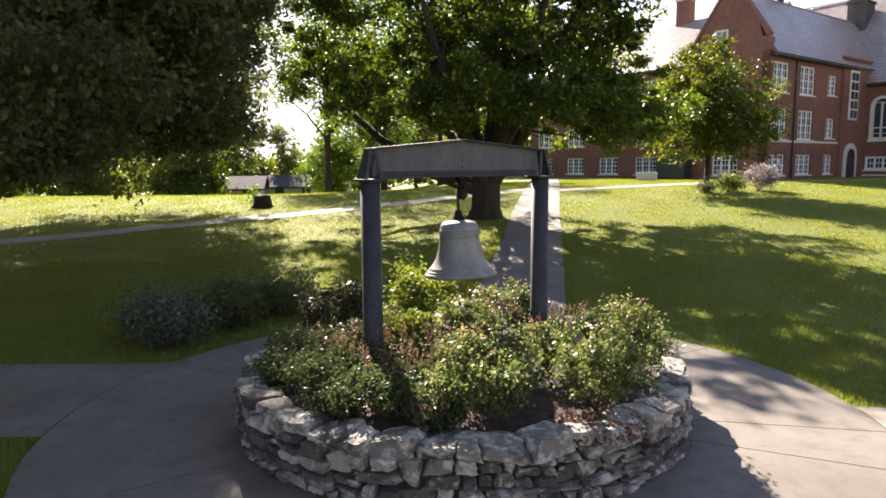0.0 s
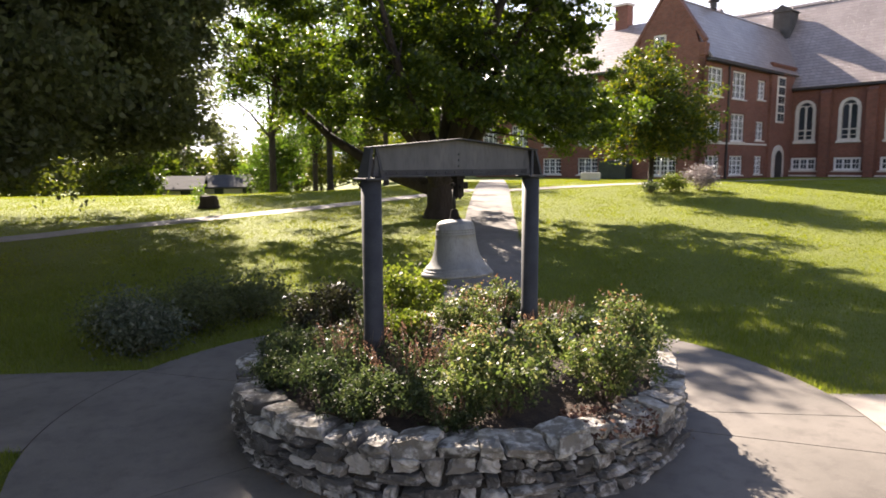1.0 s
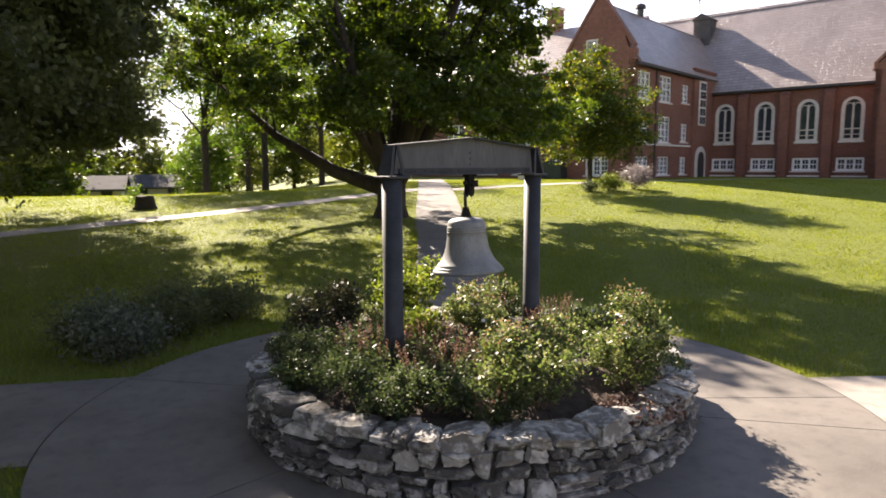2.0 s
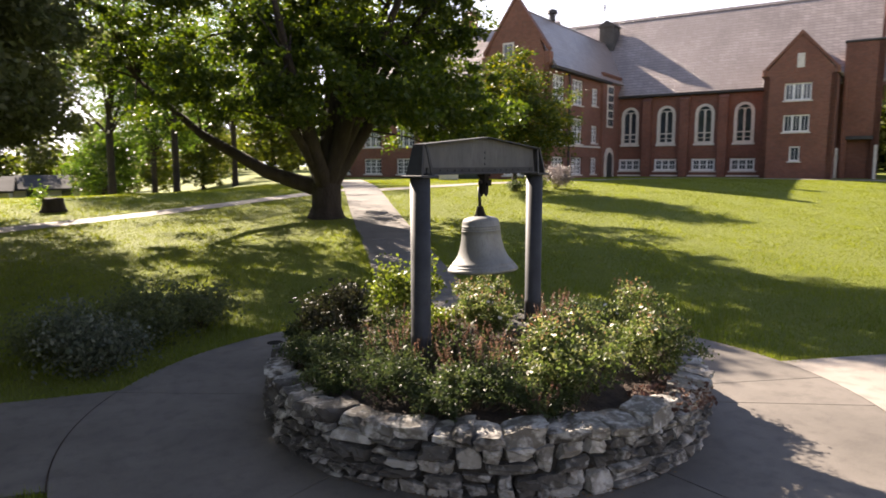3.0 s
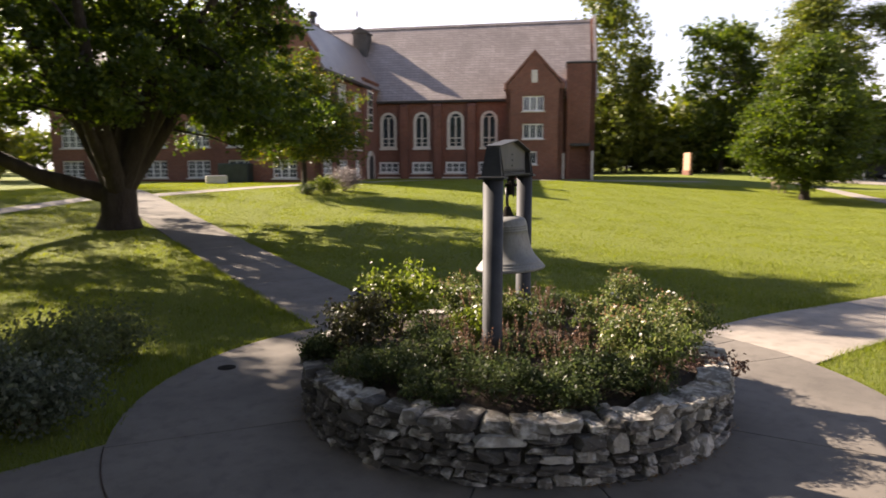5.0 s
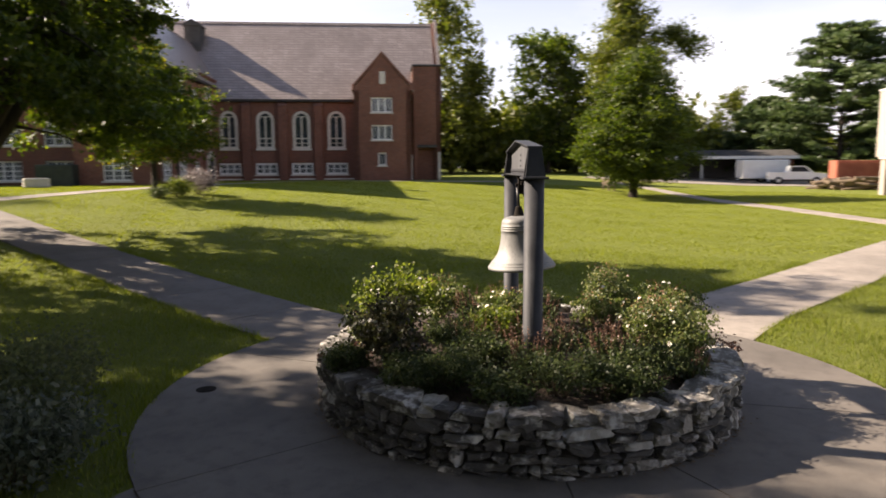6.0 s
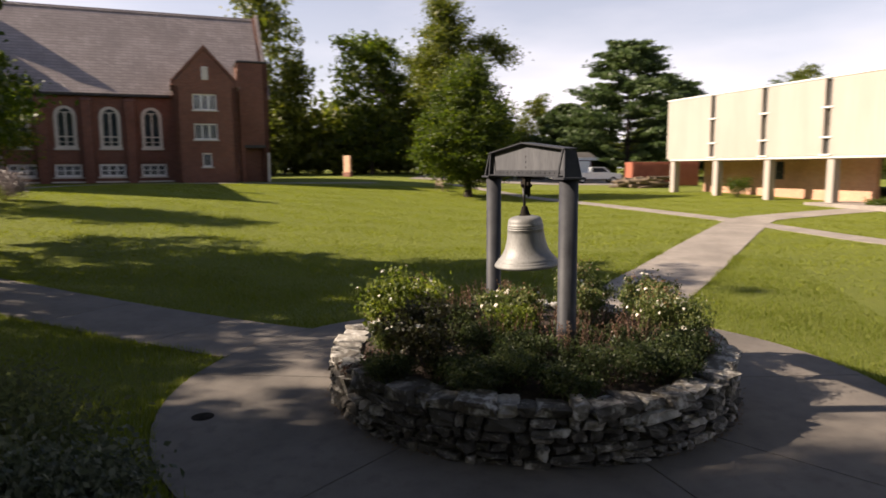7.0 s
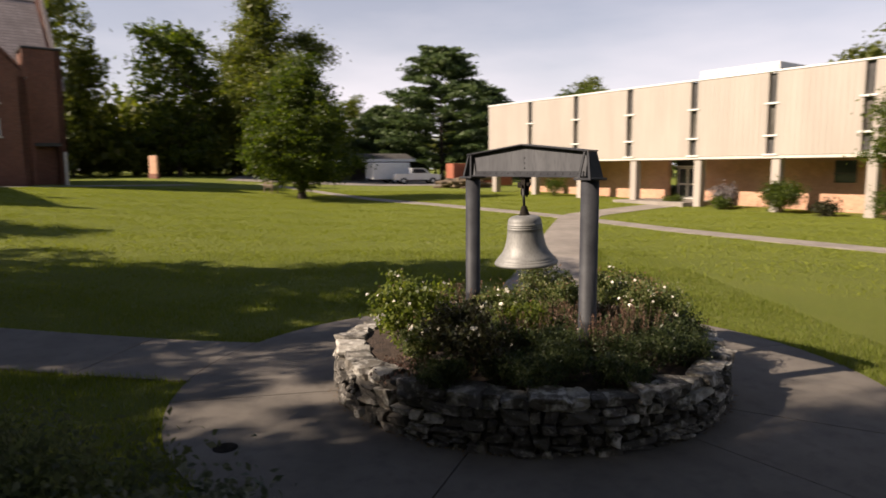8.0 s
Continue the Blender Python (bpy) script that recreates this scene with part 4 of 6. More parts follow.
# ---- shrubs on the lawn beside the plaza ----
M_DUSTY = leafy("dusty_grey_green_leaf", (0.060, 0.074, 0.044), (0.105, 0.120, 0.078), (0.19, 0.20, 0.145), trans=0.35)
for i, (x, y, rad, h) in enumerate(((-4.12, 9.42, 0.60, 0.62), (-3.65, 10.55, 0.82, 0.76), (-2.80, 11.35, 0.66, 0.62), (-4.5, 10.2, 0.62, 0.56))):
    shrub("lawn_shrub", x, y, gh(x, y), rad, h, 4400, 0.068, M_DARKLEAF if i != 0 else M_DUSTY, "loose dark green shrub growing at the edge of the lawn", 330 + i, 0, 0, "shrubs beside the plaza", "shrub", spread=0.17)

# ---- trees ----
def tree(name, x, y, label, trunk, blobs, clumps, leaves, leaf, spread, material, seed, limbs=(), auto=8, group="", shell=0.45, flat=0.6, droop=0.35, z0=None):
    """A tapered trunk with limbs and a crown of many leaves. trunk: radius and height of the fork; blobs in metres from the foot."""
    r = np.random.default_rng(seed)
    base = thing(name, pose(x, y, gh(x, y) - 0.03 if z0 is None else z0), label, "tree", group)
    rad, fk = trunk
    tv, tf = [], []
    tube(tv, tf, [Vector((0, 0, -0.15)), Vector((0, 0, 0.12)), Vector((0.02, 0, fk * 0.35)), Vector((0.03, 0.02, fk)), Vector((0.05, 0.02, fk * 1.12))],
         [rad * 1.5, rad * 1.22, rad * 1.0, rad * 0.98, rad * 0.7], 12)
    cen, pts = clump_points(r, blobs, clumps, leaves, spread, shell=shell, flat=flat)
    ends = []
    for lm in limbs:
        p = [Vector((0.03, 0.02, fk * 0.8))] + [Vector(q) for q in lm]
        n = len(p)
        tube(tv, tf, p, [rad * 0.62 * (1 - 0.8 * i / (n - 1)) for i in range(n)], 8)
        ends += p[1:]
    for k in range(auto):
        c = Vector(cen[int(r.integers(len(cen)))])
        a = Vector((0.03, 0.02, fk * r.uniform(0.85, 1.05)))
        m1 = a.lerp(c, 0.35) + Vector((r.uniform(-0.3, 0.3), r.uniform(-0.3, 0.3), 0.12 * c.z))
        m2 = a.lerp(c, 0.7) + Vector((r.uniform(-0.3, 0.3), r.uniform(-0.3, 0.3), 0.10 * c.z))
        tube(tv, tf, [a, m1, m2, c], [rad * 0.5, rad * 0.32, rad * 0.18, rad * 0.04], 6)
        ends += [m1, m2]
    # twigs out to the clumps from the nearest limb point
    if ends:
        arr = np.array([tuple(e) for e in ends])
        for c in cen[:: max(1, len(cen) // 140)]:
            q = Vector(arr[np.argmin(np.linalg.norm(arr - c, axis=1))])
            c = Vector(c)
            tube(tv, tf, [q, q.lerp(c, 0.5) + Vector((0, 0, 0.15)), c], [rad * 0.09, rad * 0.06, rad * 0.015], 4)
    tr = new("trunk", mesh_from("trunk", tv, tf, M_BARK, smooth=True))
    tr.parent = base
    cr = new("crown", leaf_mesh("crown", pts, leaf, r, material, droop=droop))
    cr.parent = base
    return base


tree("oak_tree", 1.47, 24.7, "broad old tree with short forked trunk and dense crown", (0.55, 1.25),
     [(-0.4, 0.4, 6.8, 5.2, 5.8, 3.6), (-0.4, 0.4, 6.8, 5.2, 5.8, 3.6), (-5.2, 2.6, 5.2, 2.8, 2.6, 2.0), (4.2, -1.4, 5.6, 2.4, 2.8, 2.9), (4.4, -2.8, 3.3, 1.8, 1.6, 1.0), (1.0, -4.8, 3.7, 2.8, 1.7, 0.9), (-1.8, -4.2, 3.8, 2.4, 1.8, 0.9), (0.2, -4.4, 5.2, 3.6, 2.6, 2.4), (1.4, 2.6, 7.4, 3.4, 3.6, 2.1), (3.9, -2.5, 6.6, 1.7, 1.6, 2.6), (3.9, -2.5, 6.6, 1.7, 1.6, 2.6), (4.0, -2.8, 3.6, 2.2, 1.8, 1.2), (2.4, -3.0, 4.6, 2.6, 2.2, 1.8), (-4.4, -3.0, 4.2, 2.2, 2.0, 1.2), (-2.0, 5.0, 4.2, 3.4, 2.6, 1.6), (0.8, -0.8, 10.4, 4.6, 4.2, 2.2), (2.8, -2.0, 9.6, 3.0, 3.0, 2.2), (-4.6, -0.6, 7.6, 3.2, 3.2, 2.6), (-6.4, 3.0, 6.6, 2.4, 2.4, 2.0), (4.6, 0.2, 3.4, 2.6, 2.0, 1.1), (6.4, 0.2, 3.7, 2.0, 1.8, 1.1), (3.4, 1.2, 4.0, 2.4, 2.2, 1.3), (0.4, -4.2, 8.2, 3.2, 2.2, 1.6), (2.6, -3.6, 7.6, 2.6, 2.2, 1.6), (-6.2, 1.0, 8.6, 2.6, 2.8, 2.2), (3.6, -1.6, 8.6, 1.8, 1.8, 1.8)],
     880, 104000, 0.185, 0.27, M_OAK, 401,
     limbs=[[(-2.0, 1.1, 1.7), (-4.2, 2.3, 3.1), (-6.4, 3.4, 5.2)], [(0.5, 0.1, 3.4), (0.9, 0.3, 5.8), (1.2, 0.6, 8.4)], [(1.4, -0.5, 3.2), (2.6, -1.0, 5.4), (3.4, -1.4, 7.6)], [(-0.9, 0.2, 3.4), (-1.9, 0.6, 5.8), (-2.6, 1.0, 8.2)],
            [(-0.8, -1.6, 3.0), (-1.6, -3.4, 5.0), (-2.2, -4.8, 7.0)], [(0.6, -1.4, 3.6), (1.2, -3.4, 5.6), (1.6, -5.4, 7.2)]], auto=10, shell=0.2)
tree("shade_tree", -20.5, 25.0, "very large dark shade tree with low drooping leafy boughs", (0.55, 2.6),
     [(6.6, 0, 8.6, 8.8, 8.8, 5.8), (5.0, 9.2, 9.2, 6.5, 3.6, 2.6), (9.8, 6.4, 9.4, 2.8, 3.6, 2.4), (12.0, -10.6, 4.0, 2.6, 2.4, 2.1), (12.4, -5.0, 5.8, 2.8, 4.2, 3.6), (12.2, -4.4, 7.2, 2.8, 4.0, 3.4), (10.8, -2.6, 9.0, 3.2, 4.4, 3.2), (11.0, -7.0, 8.0, 3.2, 3.2, 3.2), (6.6, -10.0, 4.6, 3.6, 2.4, 2.6), (7.0, 6.0, 5.4, 6, 4.5, 3.2), (8.0, -6.0, 5.4, 4.5, 4.5, 2.8), (7.2, -8.0, 2.9, 4.6, 2.2, 1.5), (4.5, -6.0, 2.7, 3.5, 2.5, 1.4), (12.8, -7.8, 7.6, 2.3, 3.8, 3.0), (12.8, -7.8, 7.6, 2.3, 3.8, 3.0), (12.4, -5.0, 10.0, 2.5, 4.2, 2.8), (12.4, -5.0, 10.0, 2.5, 4.2, 2.8), (11.8, -1.5, 11.6, 2.5, 4.0, 2.2), (14.1, -5.0, 7.5, 1.3, 2.4, 1.5), (14.1, -5.0, 7.5, 1.3, 2.4, 1.5), (14.1, -5.0, 7.5, 1.3, 2.4, 1.5), (14.0, -8.0, 6.0, 1.2, 2.0, 1.4), (14.0, -8.0, 6.0, 1.2, 2.0, 1.4), (11.4, -10.4, 3.2, 1.8, 1.6, 1.5), (11.4, -10.4, 2.6, 1.5, 1.4, 1.1), (12.0, -4.8, 3.6, 2.2, 2.2, 1.6), (10.4, -5.4, 3.2, 2.2, 2.2, 1.6), (13.2, -3.4, 3.8, 1.9, 2.2, 1.6), (8.0, -7.5, 2.6, 2.6, 1.8, 1.3), (14.2, -5.0, 7.0, 1.9, 2.4, 2.0), (14.0, -3.0, 9.0, 2.0, 2.6, 1.8), (13.4, -6.5, 5.6, 1.8, 2.0, 1.4)],
     2900, 295000, 0.190, 0.40, M_DARKLEAF, 402, auto=14, shell=0.3)
# never in view: added to hold skylight off the western plaza
tree("shade_tree", -18.5, 5.0, "unseen large shade tree added over the western lawn to block skylight", (0.5, 3.2),
     [(0, 0, 8.6, 7.6, 7.6, 5.0), (5.0, 1.0, 8.0, 4.0, 4.6, 3.0), (3.0, -4.5, 7.0, 4.5, 4.0, 3.0), (9.4, 4.3, 9.6, 5.2, 5.2, 2.8), (8.5, -2.5, 9.6, 4.5, 4.5, 2.4), (12.6, 7.0, 10.2, 4.0, 4.0, 2.0), (14.0, 0.5, 10.4, 5.0, 5.0, 2.2), (12.5, -6.0, 10.6, 5.5, 5.0, 2.4), (0, 0, 5.0, 7.6, 8.0, 3.8), (4.0, -9.0, 6.0, 5.0, 5.0, 4.2), (2.0, 8.0, 5.0, 4.0, 4.0, 3.2)], 1700, 130000, 0.25, 0.55, M_DARKLEAF, 404, auto=12, shell=0.25)
tree("young_maple", 12.28, 31.25, "young round-headed maple turning yellow at the top, on the lawn", (0.13, 1.9),
     [(0, 0, 3.8, 3.0, 3.0, 2.4), (-0.3, 0.2, 5.4, 2.0, 2.0, 1.4), (0.9, -0.6, 3.1, 2.3, 2.3, 1.7), (-1.2, -0.3, 3.1, 2.0, 2.0, 1.7), (0.3, 0, 6.6, 0.5, 0.5, 0.8), (-1.0, 0, 6.3, 0.4, 0.4, 0.9)],
     420, 30000, 0.16, 0.27, M_MAPLE, 403, auto=10, shell=0.4)
for i, (x, y, h, w) in enumerate(((-8.2, 46.0, 16.5, 3.6), (-4.6, 49.0, 18.0, 4.0), (-0.5, 56.0, 18.0, 4.6), (-6.6, 58.0, 14.0, 4.2))):
    tree("slender_tree", x, y, "tall slender tree with thin open light-green foliage", (0.22, 4.5),
         [(0, 0, h * 0.62, w, w, h * 0.34), (w * 0.5, -0.5, h * 0.4, w * 0.6, w * 0.6, h * 0.14), (-w * 0.6, 0, h * 0.5, w * 0.6, w * 0.6, h * 0.16)],
         240, 14500, 0.21, 0.55, M_LIGHTLEAF, 410 + i, auto=9, group="slender trees behind the lawn", shell=0.3,
         limbs=[[(0.4, 0.2, h * 0.5), (0.7, 0.3, h * 0.75), (0.8, 0.3, h * 0.93)]])
tree("willow_tree", -10.8, 62.0, "pale grey-green feathery tree beyond the lawn", (0.25, 2.0), [(0, 0, 4.2, 3.2, 3.2, 3.0), (1.2, 0, 6.0, 1.8, 1.8, 1.8)], 160, 9000, 0.26, 0.5, M_LIGHTLEAF, 420, auto=6)
tree("pyramid_tree", 38.6, 16.6, "dense pyramid-shaped green tree with a short trunk on the lawn", (0.28, 1.5),
     [(0, 0, 2.7, 4.2, 4.2, 1.9), (0, 0, 5.0, 3.4, 3.4, 2.4), (0, 0, 7.2, 2.4, 2.4, 2.0), (0, 0, 8.8, 1.3, 1.3, 1.5), (2.2, -1, 4.6, 2.4, 2.4, 2.6), (-1.6, 1.0, 4.0, 2.6, 2.6, 2.4)],
     760, 56000, 0.22, 0.36, M_OAK, 430, auto=6, shell=0.45)
tree("tall_tree", 68.0, 25.4, "tall open-crowned tree with light yellow-green top", (0.45, 5.0),
     [(0, 0, 11.0, 5.2, 5.2, 5.2), (-0.5, 0.4, 16.0, 3.6, 3.6, 3.2), (-0.8, 0.8, 18.8, 2.2, 2.2, 2.2), (2.6, -4.0, 15.6, 2.4, 2.4, 1.5), (3.0, -6.0, 14.2, 2.0, 2.0, 1.1), (0.5, 3.6, 13.4, 2.6, 2.6, 2.0)], 420, 26000, 0.36, 0.62, M_WOODS, 431, auto=9, shell=0.3)
# ---- woods and far trees ----
def far_broadleaf(seed, h, w, material):
    r = np.random.default_rng(seed)
    blobs = [(0, 0, h * 0.55, w * 0.46, w * 0.46, h * 0.40), (0, 0, h * 0.24, w * 0.44, w * 0.44, h * 0.2)]
    for k in range(5):
        a = r.uniform(0, 2 * pi)
        blobs.append((w * 0.3 * cos(a), w * 0.3 * sin(a), h * r.uniform(0.3, 0.9), w * r.uniform(0.16, 0.27), w * r.uniform(0.16, 0.27), h * r.uniform(0.10, 0.17)))
    return blobs


FAR = [tree("woodland_tree", x, y, "tall dense broadleaf tree in the belt of woods", (0.3, 3.0), far_broadleaf(500 + i, h, w, 0), 340, 10500, 0.60, 0.72, (M_WOODS, M_OAK, M_WOODS)[i], 500 + i, auto=5, group="belt of woods", shell=0.45)
       for i, (x, y, h, w) in enumerate(((66.8, 48.2, 24.0, 10.5), (74.6, 38.1, 20.0, 11.0), (82.0, 31.5, 18.0, 11.0)))]
r_far = np.random.default_rng(55)
SPOTS = [
    # x, y, scale
    (76, 62, 0.8), (88, 58, 0.75), (58, 68, 0.8), (66, 76, 0.9), (97, 44, 0.62),
    (88, 26, 0.62), (96, 20, 0.60), (100, 12, 0.62), (104, 27, 0.7), (112, 14, 0.7), (120, 2, 0.75),
    (96, -16, 0.72), (104, -24, 0.78), (110, -8, 0.7), (90, -34, 0.72), (70, -46, 0.62), (80, -52, 0.7), (60, -58, 0.7), (42, -52, 0.9),
    (-30, 78, 0.8), (-40, 74, 0.85), (-20, 84, 0.5), (-50, 70, 0.9), (-60, 62, 0.9), (-12, 92, 0.5), (-2, 96, 0.6), (8, 98, 0.8), (-68, 50, 0.9), (-30, 96, 0.6), (-46, 92, 1.0), (-66, 78, 1.0), (20, 100, 0.9),
    (-70, 34, 0.9), (-76, 20, 0.9), (-72, 4, 0.9), (-60, -20, 1.0), (-40, -40, 1.0), (-15, -50, 1.0), (12, -52, 1.0), (-55, 30, 0.9), (-38, 56, 0.8), (-26, 62, 0.75), (-52, 46, 0.85),
]
SPOTS = [(x, y, s * 0.85) for x, y, s in SPOTS]
# low growth that closes the view under the crowns
for k in range(84):
    a = radians(-60 + 330 * k / 84)
    q = 98 + 10 * sin(k * 2.3)
    SPOTS.append((10 + q * cos(a), 15 + q * sin(a), -1.0))
SPOTS += [(60 + 42 * k / 26 + 3 * sin(k * 1.9), 66 - 54 * k / 26 + 3 * cos(k * 2.7), -0.95) for k in range(27)]
SPOTS += [(70, 54, -1.7), (77, 47, -1.7), (82, 42, -1.6), (86, 35, -1.6), (64, 58, -1.6), (90, 28, -1.4)]
SPOTS += [(106, -18, 0.84), (109, -29, 0.92), (112, -22, 0.80), (92, -55, 0.84), (57.6, -38.4, 0.76), (84, -19, 0.58), (85, -12.5, 0.56)]
SPOTS += [(-3, 66, 0.6), (-12.5, 70, 0.42), (-22, 60, 0.5), (4, 72, 0.8), (-8, 78, 0.5)]
bush = tree("woodland_edge_tree", 104.0, 20.0, "low bushy tree at the edge of the woods", (0.2, 1.0), [(0, 0, 3.4, 5.4, 5.4, 3.2), (3, 1, 2.6, 3.4, 3.4, 2.4), (-3, -1, 2.4, 3.4, 3.4, 2.2)], 120, 2400, 0.75, 0.7, M_WOODS, 511, auto=3, group="woodland edge", shell=0.35)
for i, (x, y, s) in enumerate(SPOTS):
    low = 0.5 if s < 0 else 1.0
    s = abs(s) * r_far.uniform(0.9, 1.1)
    copy_thing(bush if low < 1 else FAR[i % 3], pose(x, y, gh(x, y) - 0.05, 0, 0, r_far.uniform(0, 360)) @ Matrix.Diagonal((s, s, s * r_far.uniform(0.92, 1.08), 1)))


def pine(x, y, h, w, seed, z0=0.0):
    """A white pine: straight trunk, flat whorls of branches with needle tufts."""
    r = np.random.default_rng(seed)
    base = thing("pine_tree", pose(x, y, gh(x, y)), "tall green pine with layered horizontal branches", "tree", "pines")
    tv, tf, tuft = [], [], []
    tube(tv, tf, [Vector((0, 0, 0)), Vector((0.1, 0, h * 0.5)), Vector((0, 0, h))], [0.35, 0.22, 0.04], 8)
    z = h * 0.10
    while z < h * 0.98:
        reach = w * 0.5 * (1 - (z / h)) ** 0.55 * r.uniform(0.75, 1.15) + 0.4
        for k in range(11):
            a = r.uniform(0, 2 * pi)
            q = reach * r.uniform(0.65, 1.1)
            e = Vector((q * cos(a), q * sin(a), z + q * r.uniform(0.02, 0.22)))
            tube(tv, tf, [Vector((0, 0, z)), e], [0.05, 0.015], 4)
            for t in np.linspace(0.3, 1.0, 7):
                p = Vector((0, 0, z)).lerp(e, t)
                for _ in range(24):
                    tuft.append(p + Vector((r.normal() * 0.34, r.normal() * 0.34, r.normal() * 0.13)))
        z += h * r.uniform(0.035, 0.05)
    for nm, me in (("trunk", mesh_from("trunk", tv, tf, M_BARK)), ("crown", leaf_mesh("crown", tuft, 0.58, r, M_PINE, droop=-0.3, aspect=0.4))):
        ob = new(nm, me)
        ob.parent = base
    return base


pine(86.0, 5.6, 18.5, 24.0, 71)
pine(90.0, 14.0, 10.5, 14.0, 72)
pine(94.0, -2.0, 14.0, 15.0, 73)
tree("street_tree", 20.4, -13.0, "small leafy tree beside the pale building", (0.12, 2.2), [(0, 0, 4.6, 1.7, 1.7, 1.7), (0.6, 0.4, 3.4, 1.2, 1.2, 1.0)], 160, 8000, 0.16, 0.32, M_OAK, 432, auto=6)

# ---- stump, block, lawn plants ----
st = thing("tree_stump", pose(-8.39, 30.1, gh(-8.39, 30.1) - 0.02), "dark cut tree stump standing on the sunny lawn", "stump")
bm = bmesh.new()
lathe(bm, [(0.52, 0.0), (0.44, 0.12), (0.38, 0.32), (0.36, 0.55), (0.30, 0.57), (0.02, 0.56)], 18)
for v in bm.verts:
    v.co += noise.noise_vector(v.co * 3.0) * 0.05
part("stump_body", bm, M_BARK, st, smooth=True)
rs = np.random.default_rng(9)
sp = new("sprout", leaf_mesh("sprout", rs.normal(size=(260, 3)) * np.array([0.16, 0.14, 0.28]) + np.array([-0.45, 0, 0.6]), 0.11, rs, M_LIGHTLEAF))
sp.parent = st
tagged(sp, "yellow-green shoots growing beside the stump", kind="stuff")
blk = thing("concrete_block", pose(13.16, 43.46, gh(13.16, 43.46), 0, 0, -20), "low pale concrete block on the grass", "block")
part("block_body", one_box(-0.65, 0.65, -0.3, 0.3, 0, 0.55, bevel=0.06), M_TRIM, blk)
M_LAVENDER = leafy("grey_lavender", (0.14, 0.12, 0.12), (0.20, 0.17, 0.17), (0.28, 0.25, 0.24), trans=0.3)
shrub("grey_shrub", 14.9, 31.6, gh(14.9, 31.6), 0.95, 1.15, 3200, 0.10, M_LAVENDER, "feathery grey-mauve ornamental grass clump by the maple", 350, spread=0.2)
shrub("low_green_shrub", 13.2, 31.0, gh(13.2, 31.0), 0.9, 0.75, 3000, 0.09, M_GREENBUSH, "low spreading green shrub by the maple", 351, spread=0.2)
shrub("low_green_shrub", 12.0, 30.6, gh(12.0, 30.6), 0.5, 0.5, 1200, 0.08, M_SAGE, "low spreading green shrub by the maple", 352, spread=0.2)
# ---- the brick hall ----
HALL = Matrix.Translation((31.8, 49.76, 1.31)) @ Matrix(((0.6, 0.8, 0, 0), (-0.8, 0.6, 0, 0), (0, 0, 1, 0), (0, 0, 0, 1)))
hall = thing("brick_hall", HALL, "large red-brick gothic hall with slate roofs and pale stone windows", "building")


def wall_with_holes(length, z0, z1, holes, thick, place, name="wall", material=None, parent=None):
    """A wall along x with rectangular holes (x0, x1, z0, z1), cut through its thickness."""
    xs_ = sorted({0.0, length, *[h[0] for h in holes], *[h[1] for h in holes]})
    zs_ = sorted({z0, z1, *[h[2] for h in holes], *[h[3] for h in holes]})
    bm = bmesh.new()

    def solid(i, k):
        if i < 0 or k < 0 or i >= len(xs_) - 1 or k >= len(zs_) - 1:
            return False
        cx, cz = (xs_[i] + xs_[i + 1]) / 2, (zs_[k] + zs_[k + 1]) / 2
        return not any(h[0] < cx < h[1] and h[2] < cz < h[3] for h in holes)

    def quad(*p):
        bm.faces.new([bm.verts.new(q) for q in p])
    for i in range(len(xs_) - 1):
        for k in range(len(zs_) - 1):
            if not solid(i, k):
                continue
            a, b, c, d = xs_[i], xs_[i + 1], zs_[k], zs_[k + 1]
            quad((a, 0, c), (b, 0, c), (b, 0, d), (a, 0, d))
            quad((b, thick, c), (a, thick, c), (a, thick, d), (b, thick, d))
            if not solid(i - 1, k):
                quad((a, thick, c), (a, 0, c), (a, 0, d), (a, thick, d))
            if not solid(i + 1, k):
                quad((b, 0, c), (b, thick, c), (b, thick, d), (b, 0, d))
            if not solid(i, k - 1):
                quad((a, 0, c), (a, thick, c), (b, thick, c), (b, 0, c))
            if not solid(i, k + 1):
                quad((a, 0, d), (b, 0, d), (b, thick, d), (a, thick, d))
    bmesh.ops.remove_doubles(bm, verts=bm.verts[:], dist=0.0005)
    bmesh.ops.transform(bm, matrix=place, verts=bm.verts[:])
    return part(name, bm, material or M_BRICK, parent or hall)


def put(ob, place):
    ob.data.transform(place)
    return ob


